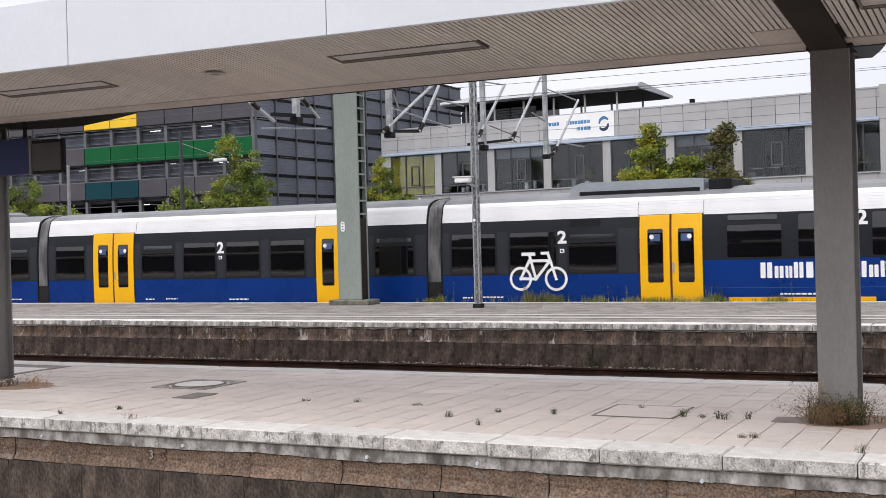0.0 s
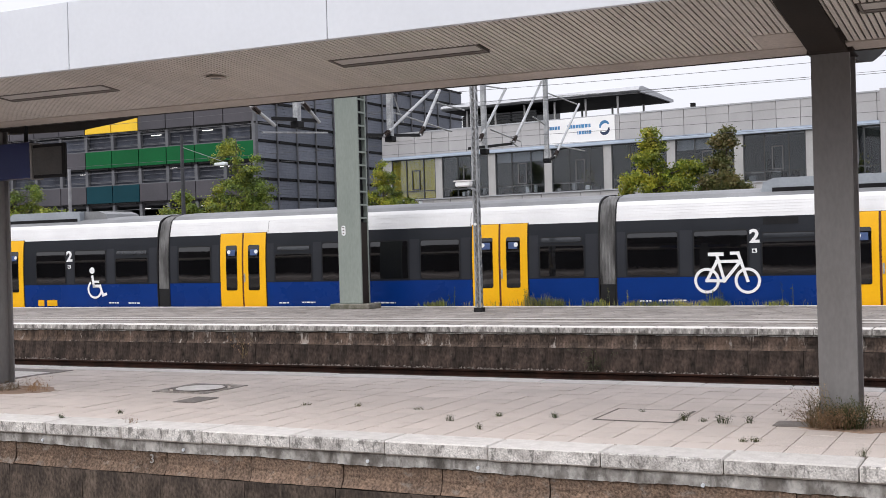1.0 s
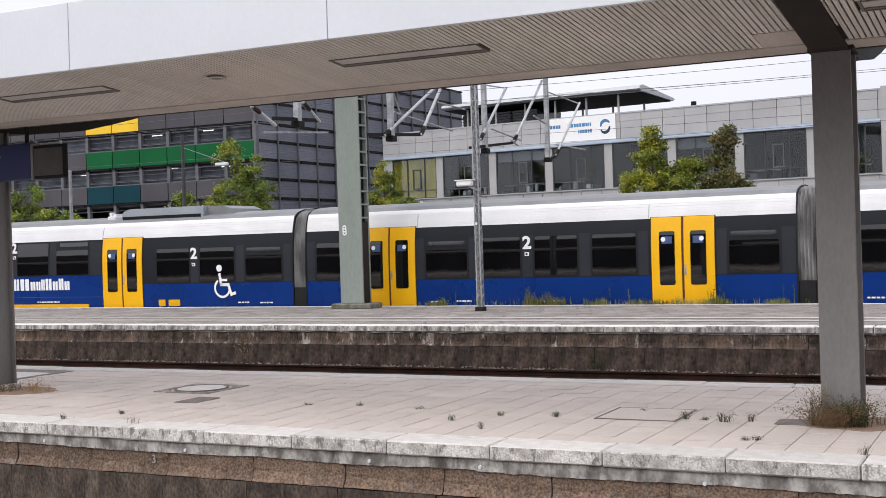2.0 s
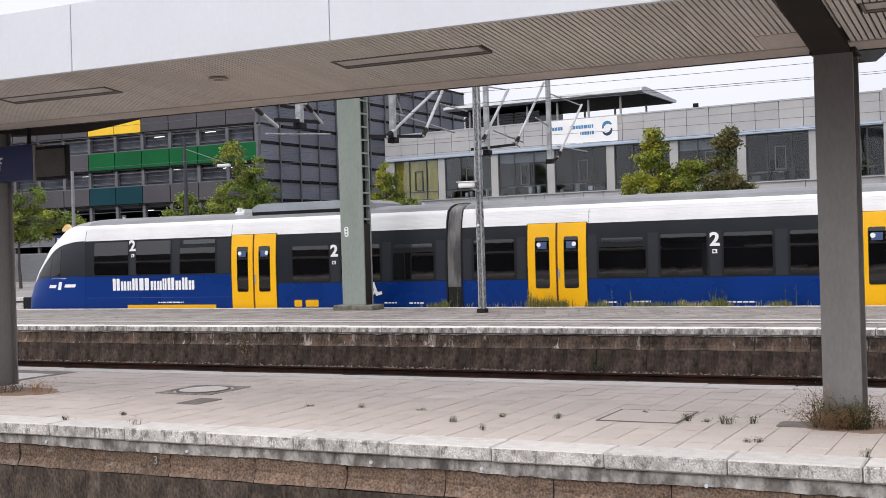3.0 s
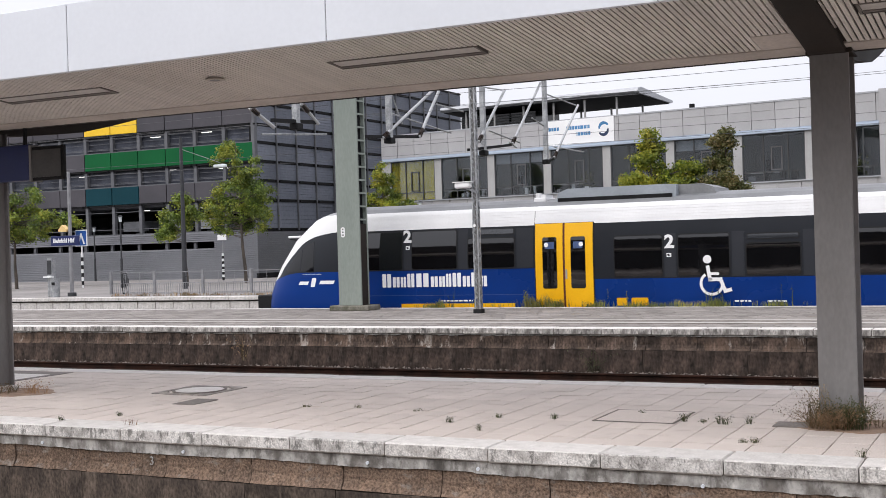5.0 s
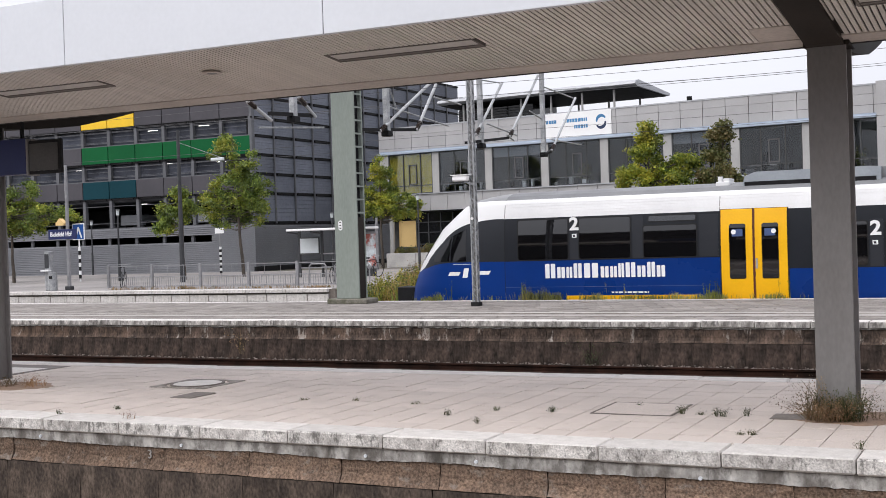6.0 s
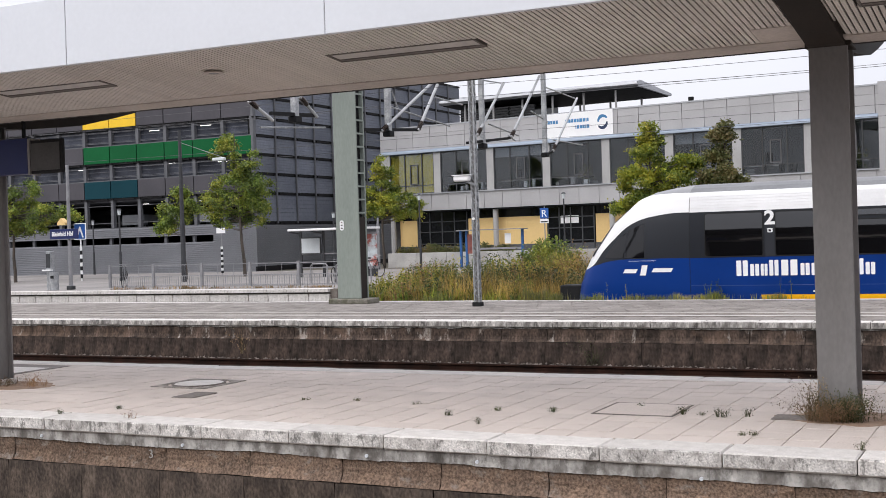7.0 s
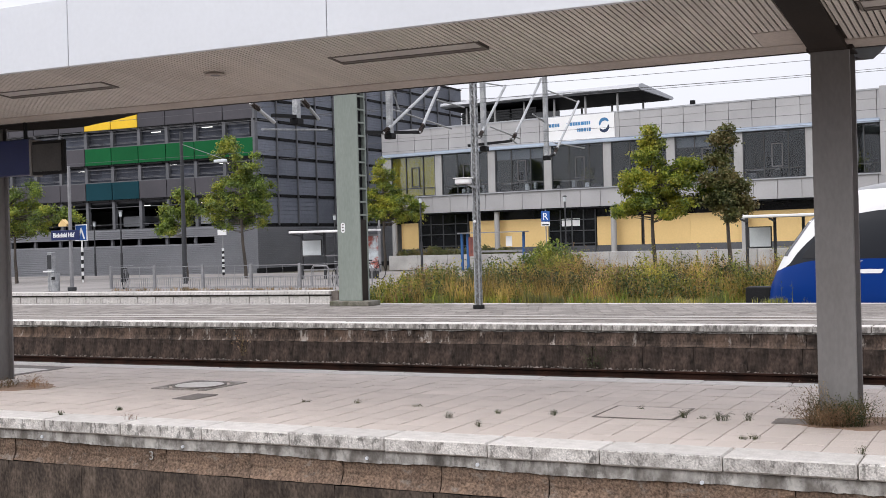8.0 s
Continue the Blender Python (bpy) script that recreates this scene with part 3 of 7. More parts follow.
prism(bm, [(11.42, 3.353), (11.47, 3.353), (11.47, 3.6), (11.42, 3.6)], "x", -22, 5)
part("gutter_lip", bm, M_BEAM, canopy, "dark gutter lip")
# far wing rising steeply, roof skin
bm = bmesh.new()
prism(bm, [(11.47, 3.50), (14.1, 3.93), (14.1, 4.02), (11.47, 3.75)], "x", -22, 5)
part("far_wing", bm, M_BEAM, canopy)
bm = bmesh.new()
prism(bm, [(CN + 0.03, 4.18), (CV, 3.77), (14.1, 4.03), (14.1, 4.07), (CV, 3.81), (CN + 0.03, 4.22)], "x", -22, 5)
part("roof_skin", bm, M_TROOF, canopy)
# white fascia panels, 3.04 m long
x = -5.693 - 3.037 * 5
while x < 4:
    bm = bmesh.new()
    box(bm, x + 0.004, CN - 0.04, ZN - 0.006, x + 3.033, CN + 0.02, 4.255, bevel=0.004)
    f = part("fascia_panel", bm, M_FASCIA, canopy)
    x += 3.037
bm = bmesh.new()
box(bm, -22, CN - 0.03, ZN + 0.03, 5, CN + 0.03, 4.24)
part("fascia_rail", bm, M_STEELG, canopy)
# recessed strip lights, off
M_LFRAME = mat("dull_brown_frame", (0.17, 0.15, 0.135), (0.13, 0.115, 0.1), 0.6, big=3, fine=30, grain=0.1)
M_DIFF = mat("dusty_light_cover", (0.6, 0.57, 0.53), (0.5, 0.47, 0.44), 0.35, big=3, fine=20, grain=0.1)
for fx in (-6.12, -10.52, -1.27, 3.13, -14.9):
    lamp = thing("strip_light", "unlit recessed strip light with dusty cover in slatted ceiling", "ceiling light", "strip lights", at=Matrix.Translation((fx, 0, 0)))
    bm = bmesh.new()
    za, zb = soffit(9.98), soffit(10.25)
    prism(bm, [(9.99, za + 0.004), (10.25, zb + 0.004), (10.25, zb + 0.03), (9.99, za + 0.03)], "x", 0.013, 1.539)
    part("diffuser", bm, M_DIFF, lamp)
    bm = bmesh.new()
    for y0, y1, x0, x1 in ((9.968, 9.985, -0.01, 1.56), (10.25, 10.267, -0.01, 1.56)):
        prism(bm, [(y0, soffit(y0) - 0.008), (y1, soffit(y1) - 0.008), (y1, soffit(y1) + 0.06), (y0, soffit(y0) + 0.06)], "x", x0, x1)
    for x0, x1 in ((-0.01, 0.012), (1.54, 1.56)):
        prism(bm, [(9.985, za - 0.008), (10.25, zb - 0.008), (10.25, zb + 0.06), (9.985, za + 0.06)], "x", x0, x1)
    part("light_frame", bm, M_LFRAME, lamp)
    bm = bmesh.new()
    prism(bm, [(10.195, soffit(10.195) - 0.004), (10.245, zb - 0.004), (10.245, zb + 0.004), (10.195, soffit(10.195) + 0.004)], "x", 0.015, 1.53)
    part("reflector_edge", bm, M_LFRAME, lamp)
spk = thing("ceiling_speaker", "small oval beige loudspeaker grille in slatted ceiling", "loudspeaker", at=pose(-7.56, 10.11, soffit(10.11)))
bm = bmesh.new()
bmesh.ops.create_cone(bm, cap_ends=True, segments=24, radius1=0.11, radius2=0.085, depth=0.02, matrix=Matrix.Translation((0, 0, -0.01)))
part("rim", bm, M_BOARD, spk)
bm = bmesh.new()
bmesh.ops.create_cone(bm, cap_ends=True, segments=20, radius1=0.05, radius2=0.05, depth=0.012, matrix=Matrix.Translation((0, 0, -0.018)))
part("grille", bm, M_STEELG, spk)


def canopy_pillar(px, label):
    """H-section steel pillar with tapered canopy arms to both sides."""
    p = thing("canopy_pillar", label, "pillar", "canopy pillars", at=pose(px, 11.48, 0))
    bm = bmesh.new()
    box(bm, -0.17, -0.18, 0.0, 0.17, -0.155, 3.36, bevel=0.004)
    part("front_flange", bm, M_STEELG, p)
    bm = bmesh.new()
    box(bm, -0.17, 0.155, 0.0, 0.17, 0.18, 3.36, bevel=0.004)
    part("back_flange", bm, M_STEELG, p)
    bm = bmesh.new()
    box(bm, -0.012, -0.155, 0.0, 0.012, 0.155, 3.36)
    box(bm, 0.10, -0.155, 0.0, 0.11, 0.155, 3.36)
    part("web", bm, M_STEELG, p)
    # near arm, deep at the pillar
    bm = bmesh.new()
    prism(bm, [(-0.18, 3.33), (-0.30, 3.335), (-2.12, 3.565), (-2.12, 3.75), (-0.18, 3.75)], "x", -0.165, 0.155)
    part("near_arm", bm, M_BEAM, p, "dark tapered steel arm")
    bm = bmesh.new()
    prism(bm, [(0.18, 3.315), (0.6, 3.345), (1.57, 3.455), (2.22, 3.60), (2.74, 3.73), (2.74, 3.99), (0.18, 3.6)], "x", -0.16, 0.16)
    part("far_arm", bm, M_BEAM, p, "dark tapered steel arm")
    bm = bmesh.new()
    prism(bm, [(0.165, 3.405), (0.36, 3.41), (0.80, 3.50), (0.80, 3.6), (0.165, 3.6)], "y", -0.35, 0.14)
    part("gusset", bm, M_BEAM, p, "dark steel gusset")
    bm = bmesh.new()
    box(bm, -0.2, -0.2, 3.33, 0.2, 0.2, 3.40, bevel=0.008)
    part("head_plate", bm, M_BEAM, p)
    bm = bmesh.new()
    box(bm, -0.20, -0.21, -0.02, 0.20, 0.21, 0.07, bevel=0.02)
    part("plinth", bm, M_KERB, p, "mossy concrete plinth")
    return p


canopy_pillar(-1.69, "grey H-section steel canopy pillar with weeds at its foot")
canopy_pillar(-12.24, "grey H-section steel canopy pillar carrying a dark blue sign")

# station name board and display under the canopy beside the left pillar
M_SIGNBLUE = mat("station_sign_blue", (0.012, 0.022, 0.10), (0.010, 0.018, 0.085), 0.35, big=2, fine=30, grain=0.04, bump=0)
board = thing("platform_name_board", "dark blue station name board with grey end strip beside black display", "sign", at=pose(-11.5, 11.42, 2.70))
bm = bmesh.new()
box(bm, -2.6, -0.09, -0.01, 0.128, 0.09, 0.44, bevel=0.01)
part("blue_panel", bm, M_SIGNBLUE, board)
bm = bmesh.new()
box(bm, 0.13, -0.10, -0.03, 0.165, 0.10, 0.43, bevel=0.006)
part("end_strip", bm, M_STEELG, board)
bm = bmesh.new()
box(bm, 0.167, -0.085, -0.02, 0.70, -0.035, 0.40, bevel=0.01)
part("display_case", bm, M_BLACK, board)
bm = bmesh.new()
box(bm, 0.185, -0.092, 0.02, 0.655, -0.086, 0.36)
part("display_glass", bm, mat("dull_display_face", (0.065, 0.06, 0.055), (0.045, 0.042, 0.04), 0.35, big=3, fine=40, grain=0.15, bump=0), board, "dull grey display face")
bm = bmesh.new()
box(bm, -0.03, -0.02, 0.42, 0.0, 0.02, 0.80)
part("hanger", bm, M_DARKMET, board)
bm = bmesh.new()
box(bm, -2.3, -0.02, 0.42, -2.26, 0.02, 0.80)
part("hanger", bm, M_DARKMET, board)
put_letters("letters", "Bielefeld Hbf", 0.17, pose(-2.05, -0.094, 0.13), M_WHITEP, board, "white station name lettering", width=1.66)


# ---------------------------------------------------------------- the train
LEN = 45.9
HALF = 1.43
SIDE_Z = (-0.62, -0.3, 0.0, 0.5, 1.0, 1.6, 2.15, 2.4, 2.65, 2.765, 2.845, 2.895)
SIDE_IN = (0.10, 0.04, 0.015, 0.0, 0.0, 0.015, 0.068, 0.125, 0.22, 0.40, 0.72, 1.43)


SIDE_SLOPE = [0.0] + [(SIDE_IN[k + 1] - SIDE_IN[k - 1]) / (SIDE_Z[k + 1] - SIDE_Z[k - 1]) for k in range(1, len(SIDE_Z) - 1)] + [8.0]
SIDE_SLOPE[3] = SIDE_SLOPE[4] = 0.0


def inset(z):
    """How far the body side leans in at a height: a smooth curve through the stations."""
    z = min(max(z, SIDE_Z[0]), SIDE_Z[-1])
    k = max(0, min(len(SIDE_Z) - 2, int(np.searchsorted(SIDE_Z, z)) - 1))
    if z > 2.65:
        return float(np.interp(z, SIDE_Z, SIDE_IN))
    d = SIDE_Z[k + 1] - SIDE_Z[k]
    q = (z - SIDE_Z[k]) / d
    return ((2 * q ** 3 - 3 * q ** 2 + 1) * SIDE_IN[k] + (q ** 3 - 2 * q ** 2 + q) * d * SIDE_SLOPE[k]
            + (3 * q ** 2 - 2 * q ** 3) * SIDE_IN[k + 1] + (q ** 3 - q ** 2) * d * SIDE_SLOPE[k + 1])


def on_side(u, z, proud=0.0, s=-1):
    return Vector((u, s * (HALF - inset(z) + proud), z))


def hull_piece(u0, u1, za, zb):
    """Closed slice of the car body between two heights."""
    zs = sorted({za, zb} | {z for z in SIDE_Z if za < z < zb} | {za + (zb - za) * k / 12 for k in range(1, 12)})
    pts = [(-(HALF - inset(z)), z) for z in zs] + [(HALF - inset(z), z) for z in reversed(zs) if HALF - inset(z) > 0.001]
    bm = bmesh.new()
    return prism(bm, pts, "x", u0, u1)


def plate(bm, outline, proud, thick, s=-1):
    """A thin plate with the given convex outline (u, z), cut in strips that follow the body side."""
    z0, z1 = min(q[1] for q in outline), max(q[1] for q in outline)
    zs = sorted({round(q[1], 4) for q in outline} | {z0 + (z1 - z0) * k / 14 for k in range(1, 14)})
    rows = []
    for z in zs:
        zz = min(max(z, z0 + 1e-5), z1 - 1e-5)
        hit = []
        for (ua, za), (ub, zb) in zip(outline, outline[1:] + outline[:1]):
            if (za - zz) * (zb - zz) <= 0 and abs(za - zb) > 1e-9:
                hit.append(ua + (ub - ua) * (zz - za) / (zb - za))
        if hit and max(hit) - min(hit) > 1e-4:
            rows.append((zz, min(hit), max(hit)))
    g = [[bm.verts.new(on_side(u, z, p, s)) for u, p in ((a, proud - thick), (a, proud), (b, proud), (b, proud - thick))] for z, a, b in rows]
    for k in range(len(g) - 1):
        for c in range(3):
            bm.faces.new((g[k][c], g[k][c + 1], g[k + 1][c + 1], g[k + 1][c]))
    bm.faces.new(g[0])
    bm.faces.new(g[-1])
    return bm


def rounded(u0, u1, z0, z1, r=0.07, n=4, rows=4):
    pts = []
    for cx, cz, a0 in ((u1 - r, z1 - r, 0), (u0 + r, z1 - r, 90), (u0 + r, z0 + r, 180), (u1 - r, z0 + r, 270)):
        for k in range(n + 1):
            a = radians(a0 + 90 * k / n)
            pts.append((cx + r * math.cos(a), cz + r * math.sin(a)))
    return pts


def curved_panel(bm, u0, u1, z0, z1, proud, thick, s=-1, rows=10):
    g = []
    for k in range(rows + 1):
        z = z0 + (z1 - z0) * k / rows
        g.append([bm.verts.new(on_side(u, z, p, s)) for u, p in ((u0, proud - thick), (u0, proud), (u1, proud), (u1, proud - thick))])
    for k in range(rows):
        for c in range(3):
            bm.faces.new((g[k][c], g[k][c + 1], g[k + 1][c + 1], g[k + 1][c]))
    bm.faces.new(g[0])
    bm.faces.new(g[-1])
    return bm


train = thing("train", "blue, anthracite and white diesel railcar with yellow doors passing the platform", "train")

# window band stations, measured from the rear nose
CAB = 2.45
MODULES = ((CAB, 15.5), (15.95, 29.93), (30.38, LEN - CAB))
BLUE_END, BLUE_MID = 1.02, 0.71
for k, (u0, u1) in enumerate(MODULES):
    cuts = [(u0, u1, BLUE_MID)]
    if k == 0:
        cuts = [(u0, 8.27, BLUE_END), (8.27, u1, BLUE_MID)]
    if k == 2:
        cuts = [(u0, LEN - 8.27, BLUE_MID), (LEN - 8.27, u1, BLUE_END)]
    for a, b, zb in cuts:
        part("lower_panel", hull_piece(a, b, -0.62, zb), M_TBLUE, train, "glossy blue lower side", smooth=True)
        part("window_band", hull_piece(a, b, zb, 2.16), M_TGREY, train, "anthracite window band", smooth=True)
    part("cornice", hull_piece(u0, u1, 2.16, 2.66), M_TWHITE, train, "white upper side with fine grooves", smooth=True)
    part("roof", hull_piece(u0, u1, 2.66, 2.895), M_TROOF, train, "grey roof", smooth=True)
    # shallow ribs along the cornice
    for z in (2.27, 2.34, 2.41, 2.48, 2.55):
        bm = bmesh.new()
        for s in (-1, 1):
            curved_panel(bm, u0 + 0.02, u1 - 0.02, z - 0.012, z + 0.012, 0.006, 0.012, s, rows=1)
        part("rib", bm, M_TWHITE, train)


# nose: front position by height, rounded plan
NOSE_Z = (-0.62, -0.3, 0.0, 0.37, 0.76, 1.19, 1.945, 2.54, 2.735, 2.825, 2.895)
NOSE_U = (-0.50, -0.79, -0.86, -0.80, -0.64, -0.41, 0.16, 0.89, 1.39, 1.91, 2.45)


def nose_u(z):
    return float(np.interp(z, NOSE_Z, NOSE_U))


def nose_pt(y_rel, z, proud=0.0):
    w = HALF - inset(z)
    uf = nose_u(z)
    return Vector((uf + (CAB - uf) * abs(y_rel) ** 4.2 - proud * (1 - abs(y_rel) ** 8), (w + proud) * y_rel, z))


def livery():
    """Blue nose, anthracite side and the white band that sweeps down over the cab."""
    m = bpy.data.materials.new("cab_livery")
    m.use_nodes = True
    n, l = m.node_tree.nodes, m.node_tree.links
    b = n["Principled BSDF"]
    tc, sep = n.new("ShaderNodeTexCoord"), n.new("ShaderNodeSeparateXYZ")
    l.new(tc.outputs["Object"], sep.inputs["Vector"])

    def curve(pts, lo, hi):
        """Height of a paint edge as a curve over the length of the cab."""
        rng = n.new("ShaderNodeMapRange")
        rng.inputs["From Min"].default_value, rng.inputs["From Max"].default_value = -1.0, 2.5
        l.new(sep.outputs["X"], rng.inputs["Value"])
        fc = n.new("ShaderNodeFloatCurve")
        c = fc.mapping.curves[0]
        pp = [((u + 1.0) / 3.5, (z - lo) / (hi - lo)) for u, z in pts]
        c.points[0].location, c.points[-1].location = pp[0], pp[-1]
        for q in pp[1:-1]:
            c.points.new(*q)
        fc.mapping.update()
        l.new(rng.outputs["Result"], fc.inputs["Value"])
        back = n.new("ShaderNodeMapRange")
        back.inputs["To Min"].default_value, back.inputs["To Max"].default_value = lo, hi
        l.new(fc.outputs["Value"], back.inputs["Value"])
        return back.outputs["Result"]

    def above(edge):
        g = n.new("ShaderNodeMath")
        g.operation = "GREATER_THAN"
        l.new(sep.outputs["Z"], g.inputs[0])
        l.new(edge, g.inputs[1])
        return g.outputs["Value"]

    white = above(curve([(-1.0, 0.70), (-0.35, 0.84), (0.0, 1.22), (0.29, 1.50), (0.87, 1.93), (1.68, 2.13), (2.5, 2.165)], 0.0, 3.0))
    grey = above(curve([(-1.0, 0.68), (-0.3, 0.84), (0.3, 0.98), (1.2, 1.02), (2.5, 1.02)], 0.0, 3.0))
    roofm = above(curve([(-1.0, 2.9), (0.9, 2.62), (1.5, 2.66), (2.5, 2.66)], 0.0, 3.0))
    noise_t = n.new("ShaderNodeTexNoise")
    noise_t.inputs["Scale"].default_value = 3
    col = None
    for k, (fac, c) in enumerate(((None, (0.0014, 0.030, 0.182)), (grey, (0.021, 0.0232, 0.028)), (white, (0.72, 0.72, 0.72)), (roofm, (0.24, 0.245, 0.25)))):
        if fac is None:
            rgb = n.new("ShaderNodeRGB")
            rgb.outputs[0].default_value = (*c, 1)
            col = rgb.outputs[0]
            continue
        mx = n.new("ShaderNodeMix")
        mx.data_type = "RGBA"
        l.new(fac, mx.inputs[0])
        l.new(col, mx.inputs[6])
        mx.inputs[7].default_value = (*c, 1)
        col = mx.outputs[2]
    l.new(col, b.inputs["Base Color"])
    rr = n.new("ShaderNodeMapRange")
    rr.inputs["To Min"].default_value, rr.inputs["To Max"].default_value = 0.26, 0.38
    l.new(noise_t.outputs["Fac"], rr.inputs["Value"])
    l.new(rr.outputs["Result"], b.inputs["Roughness"])
    b.inputs["Specular IOR Level"].default_value = 0.18
    return m


M_LIVERY = livery()


def cab_mesh():
    bm = bmesh.new()
    zs = np.linspace(-0.62, 2.89, 64)
    ys = np.sin(np.linspace(-math.pi / 2, math.pi / 2, 61))
    g = [[bm.verts.new(nose_pt(float(y), float(z))) for y in ys] for z in zs]
    for j in range(len(zs) - 1):
        for i in range(len(ys) - 1):
            bm.faces.new((g[j][i], g[j][i + 1], g[j + 1][i + 1], g[j + 1][i]))
    return bm


def cab_side_y(u, z):
    uf = nose_u(z)
    return min(1.0, max(0.0, (u - uf) / (CAB - uf)) ** (1 / 4.2))


def cab_plate(bm, outline, s, proud=0.006):
    vs = []
    for u, z in outline:
        w = HALF - inset(z)
        vs.append(bm.verts.new((u, s * (w * cab_side_y(u, z) + proud), z)))
    bm.faces.new(vs)
    return bm


def build_cab(flip):
    turn = Matrix.Identity(4) if not flip else Matrix.Translation((LEN, 0, 0)) @ pose(0, 0, 0, 0, 0, 180)
    ob = part("cab", cab_mesh(), M_LIVERY, train, "rounded cab with sweeping white band over blue nose", smooth=True)
    ob.matrix_basis = turn
    for s in (-1, 1):
        # side window of the driver's cab, as a strip grid that follows the curve
        bm = bmesh.new()
        cols = 10
        prev = None
        for k in range(cols + 1):
            u = 0.10 + (1.22 - 0.10) * k / cols
            top = float(np.interp(u, (0.10, 0.38, 0.74, 1.22), (1.12, 1.46, 1.75, 1.93)))
            row = []
            for q in range(5):
                z = 1.05 + (top - 1.05) * q / 4
                row.append(bm.verts.new((u, s * ((HALF - inset(z)) * cab_side_y(u, z) + 0.008), z)))
            if prev:
                for q in range(4):
                    bm.faces.new((prev[q], row[q], row[q + 1], prev[q + 1]))
            prev = row
        part("cab_window", bm, M_TCAB, ob, "tinted side window", smooth=True)
        bm = bmesh.new()
        cab_plate(bm, [(0.66, 1.06), (0.70, 1.06), (0.73, 1.38), (0.77, 1.74), (0.73, 1.72), (0.69, 1.38)], s, 0.012)
        part("window_bar", bm, M_TPILLAR, ob)
    bm = bmesh.new()
    zs = np.linspace(1.1, 2.4, 14)
    ys = np.linspace(-0.5, 0.5, 13)
    g = [[bm.verts.new(nose_pt(float(y), float(z), 0.008)) for y in ys] for z in zs]
    for j in range(13):
        for i in range(12):
            bm.faces.new((g[j][i], g[j][i + 1], g[j + 1][i + 1], g[j + 1][i]))
    part("windscreen", bm, M_TGLASS, ob, "large dark windscreen", smooth=True)
    bm = bmesh.new()
    box(bm, -1.45, -0.32, -0.3, -0.7, 0.32, 0.33, bevel=0.03)
    part("coupler", bm, M_BLACK, ob, "black automatic coupler")
    return ob


cab_a = build_cab(False)
cab_b = build_cab(True)

# panes: (u0, u1, z0, z1); vents above some of them
PANES = (
    (2.82, 4.28, 1.03, 2.13), (4.54, 5.97, 1.03, 2.13), (6.27, 7.68, 1.03, 1.88),
    (10.42, 11.73, 0.74, 1.82), (12.09, 13.42, 0.74, 1.82), (13.79, 15.13, 0.74, 1.55),
    (16.30, 17.55, 0.74, 1.84), (19.87, 21.18, 0.74, 1.55), (21.51, 22.75, 0.74, 1.84), (23.11, 24.36, 0.74, 1.84), (24.72, 25.95, 0.74, 1.84), (28.27, 29.54, 0.74, 1.59),
    (30.67, 32.03, 0.74, 1.86), (32.40, 33.77, 0.74, 1.86), (34.08, 35.42, 0.74, 1.56),
    (LEN - 7.68, LEN - 6.31, 1.05, 1.90), (LEN - 5.97, LEN - 4.62, 1.05, 2.13), (LEN - 4.28, LEN - 2.93, 1.05, 2.13),
)
VENTS = ((6.41, 7.66, 1.94, 2.12), (13.83, 15.09, 1.62, 1.78), (19.94, 21.11, 1.62, 1.78), (28.32, 29.47, 1.64, 1.81), (34.11, 35.37, 1.61, 1.77), (LEN - 7.66, LEN - 6.41, 1.97, 2.14))
for s in (-1, 1):
    for u0, u1, z0, z1 in PANES:
        bm = bmesh.new()
        plate(bm, rounded(u0, u1, z0, z1), 0.006, 0.02, s)
        w = part("window", bm, M_BLACK, train)
        bm = bmesh.new()
        plate(bm, rounded(u0 + 0.03, u1 - 0.03, z0 + 0.03, z1 - 0.03, 0.05), 0.010, 0.006, s)
        part("pane", bm, M_TGLASS, w, "tinted window glass", smooth=True)
        if z1 > 1.8:
            h = (z1 - z0) * 0.27
            bm = bmesh.new()
            plate(bm, rounded(u0 + 0.07, u1 - 0.07, z1 - h, z1 - 0.05, 0.03), 0.0125, 0.006, s)
            part("top_light", bm, M_TGLASS, w, "hinged top light", smooth=True)
    for u0, u1, z0, z1 in VENTS:
        bm = bmesh.new()
        plate(bm, rounded(u0, u1, z0, z1, 0.04), 0.006, 0.02, s)
        w = part("vent_window", bm, M_BLACK, train)
        bm = bmesh.new()
        plate(bm, rounded(u0 + 0.025, u1 - 0.025, z0 + 0.025, z1 - 0.025, 0.03), 0.012, 0.006, s)
        part("pane", bm, M_TVENT, w)
    # pillar panels between panes
    for u0, u1, z0, z1 in ((4.31, 4.59, 1.04, 2.13), (6.0, 6.28, 1.04, 2.13), (7.72, 8.2, 1.04, 2.1), (11.76, 12.06, 0.73, 1.84), (13.46, 13.76, 0.73, 1.84), (15.17, 15.46, 0.73, 1.84),
                           (16.0, 16.26, 0.73, 1.86), (17.6, 17.85, 0.73, 1.86), (19.58, 19.84, 0.73, 1.86), (21.21, 21.48, 0.73, 1.86), (22.78, 23.08, 0.73, 1.86), (24.39, 24.69, 0.73, 1.86),
                           (25.98, 26.25, 0.73, 1.86), (27.98, 28.24, 0.73, 1.86), (29.57, 29.9, 0.73, 1.86), (30.42, 30.64, 0.73, 1.88), (32.06, 32.37, 0.73, 1.88), (33.8, 34.05, 0.73, 1.88), (35.45, 35.95, 0.73, 1.88)):
        bm = bmesh.new()
        curved_panel(bm, u0, u1, z0, z1, 0.004, 0.02, s, rows=4)
        part("pillar_panel", bm, M_TPILLAR, train)

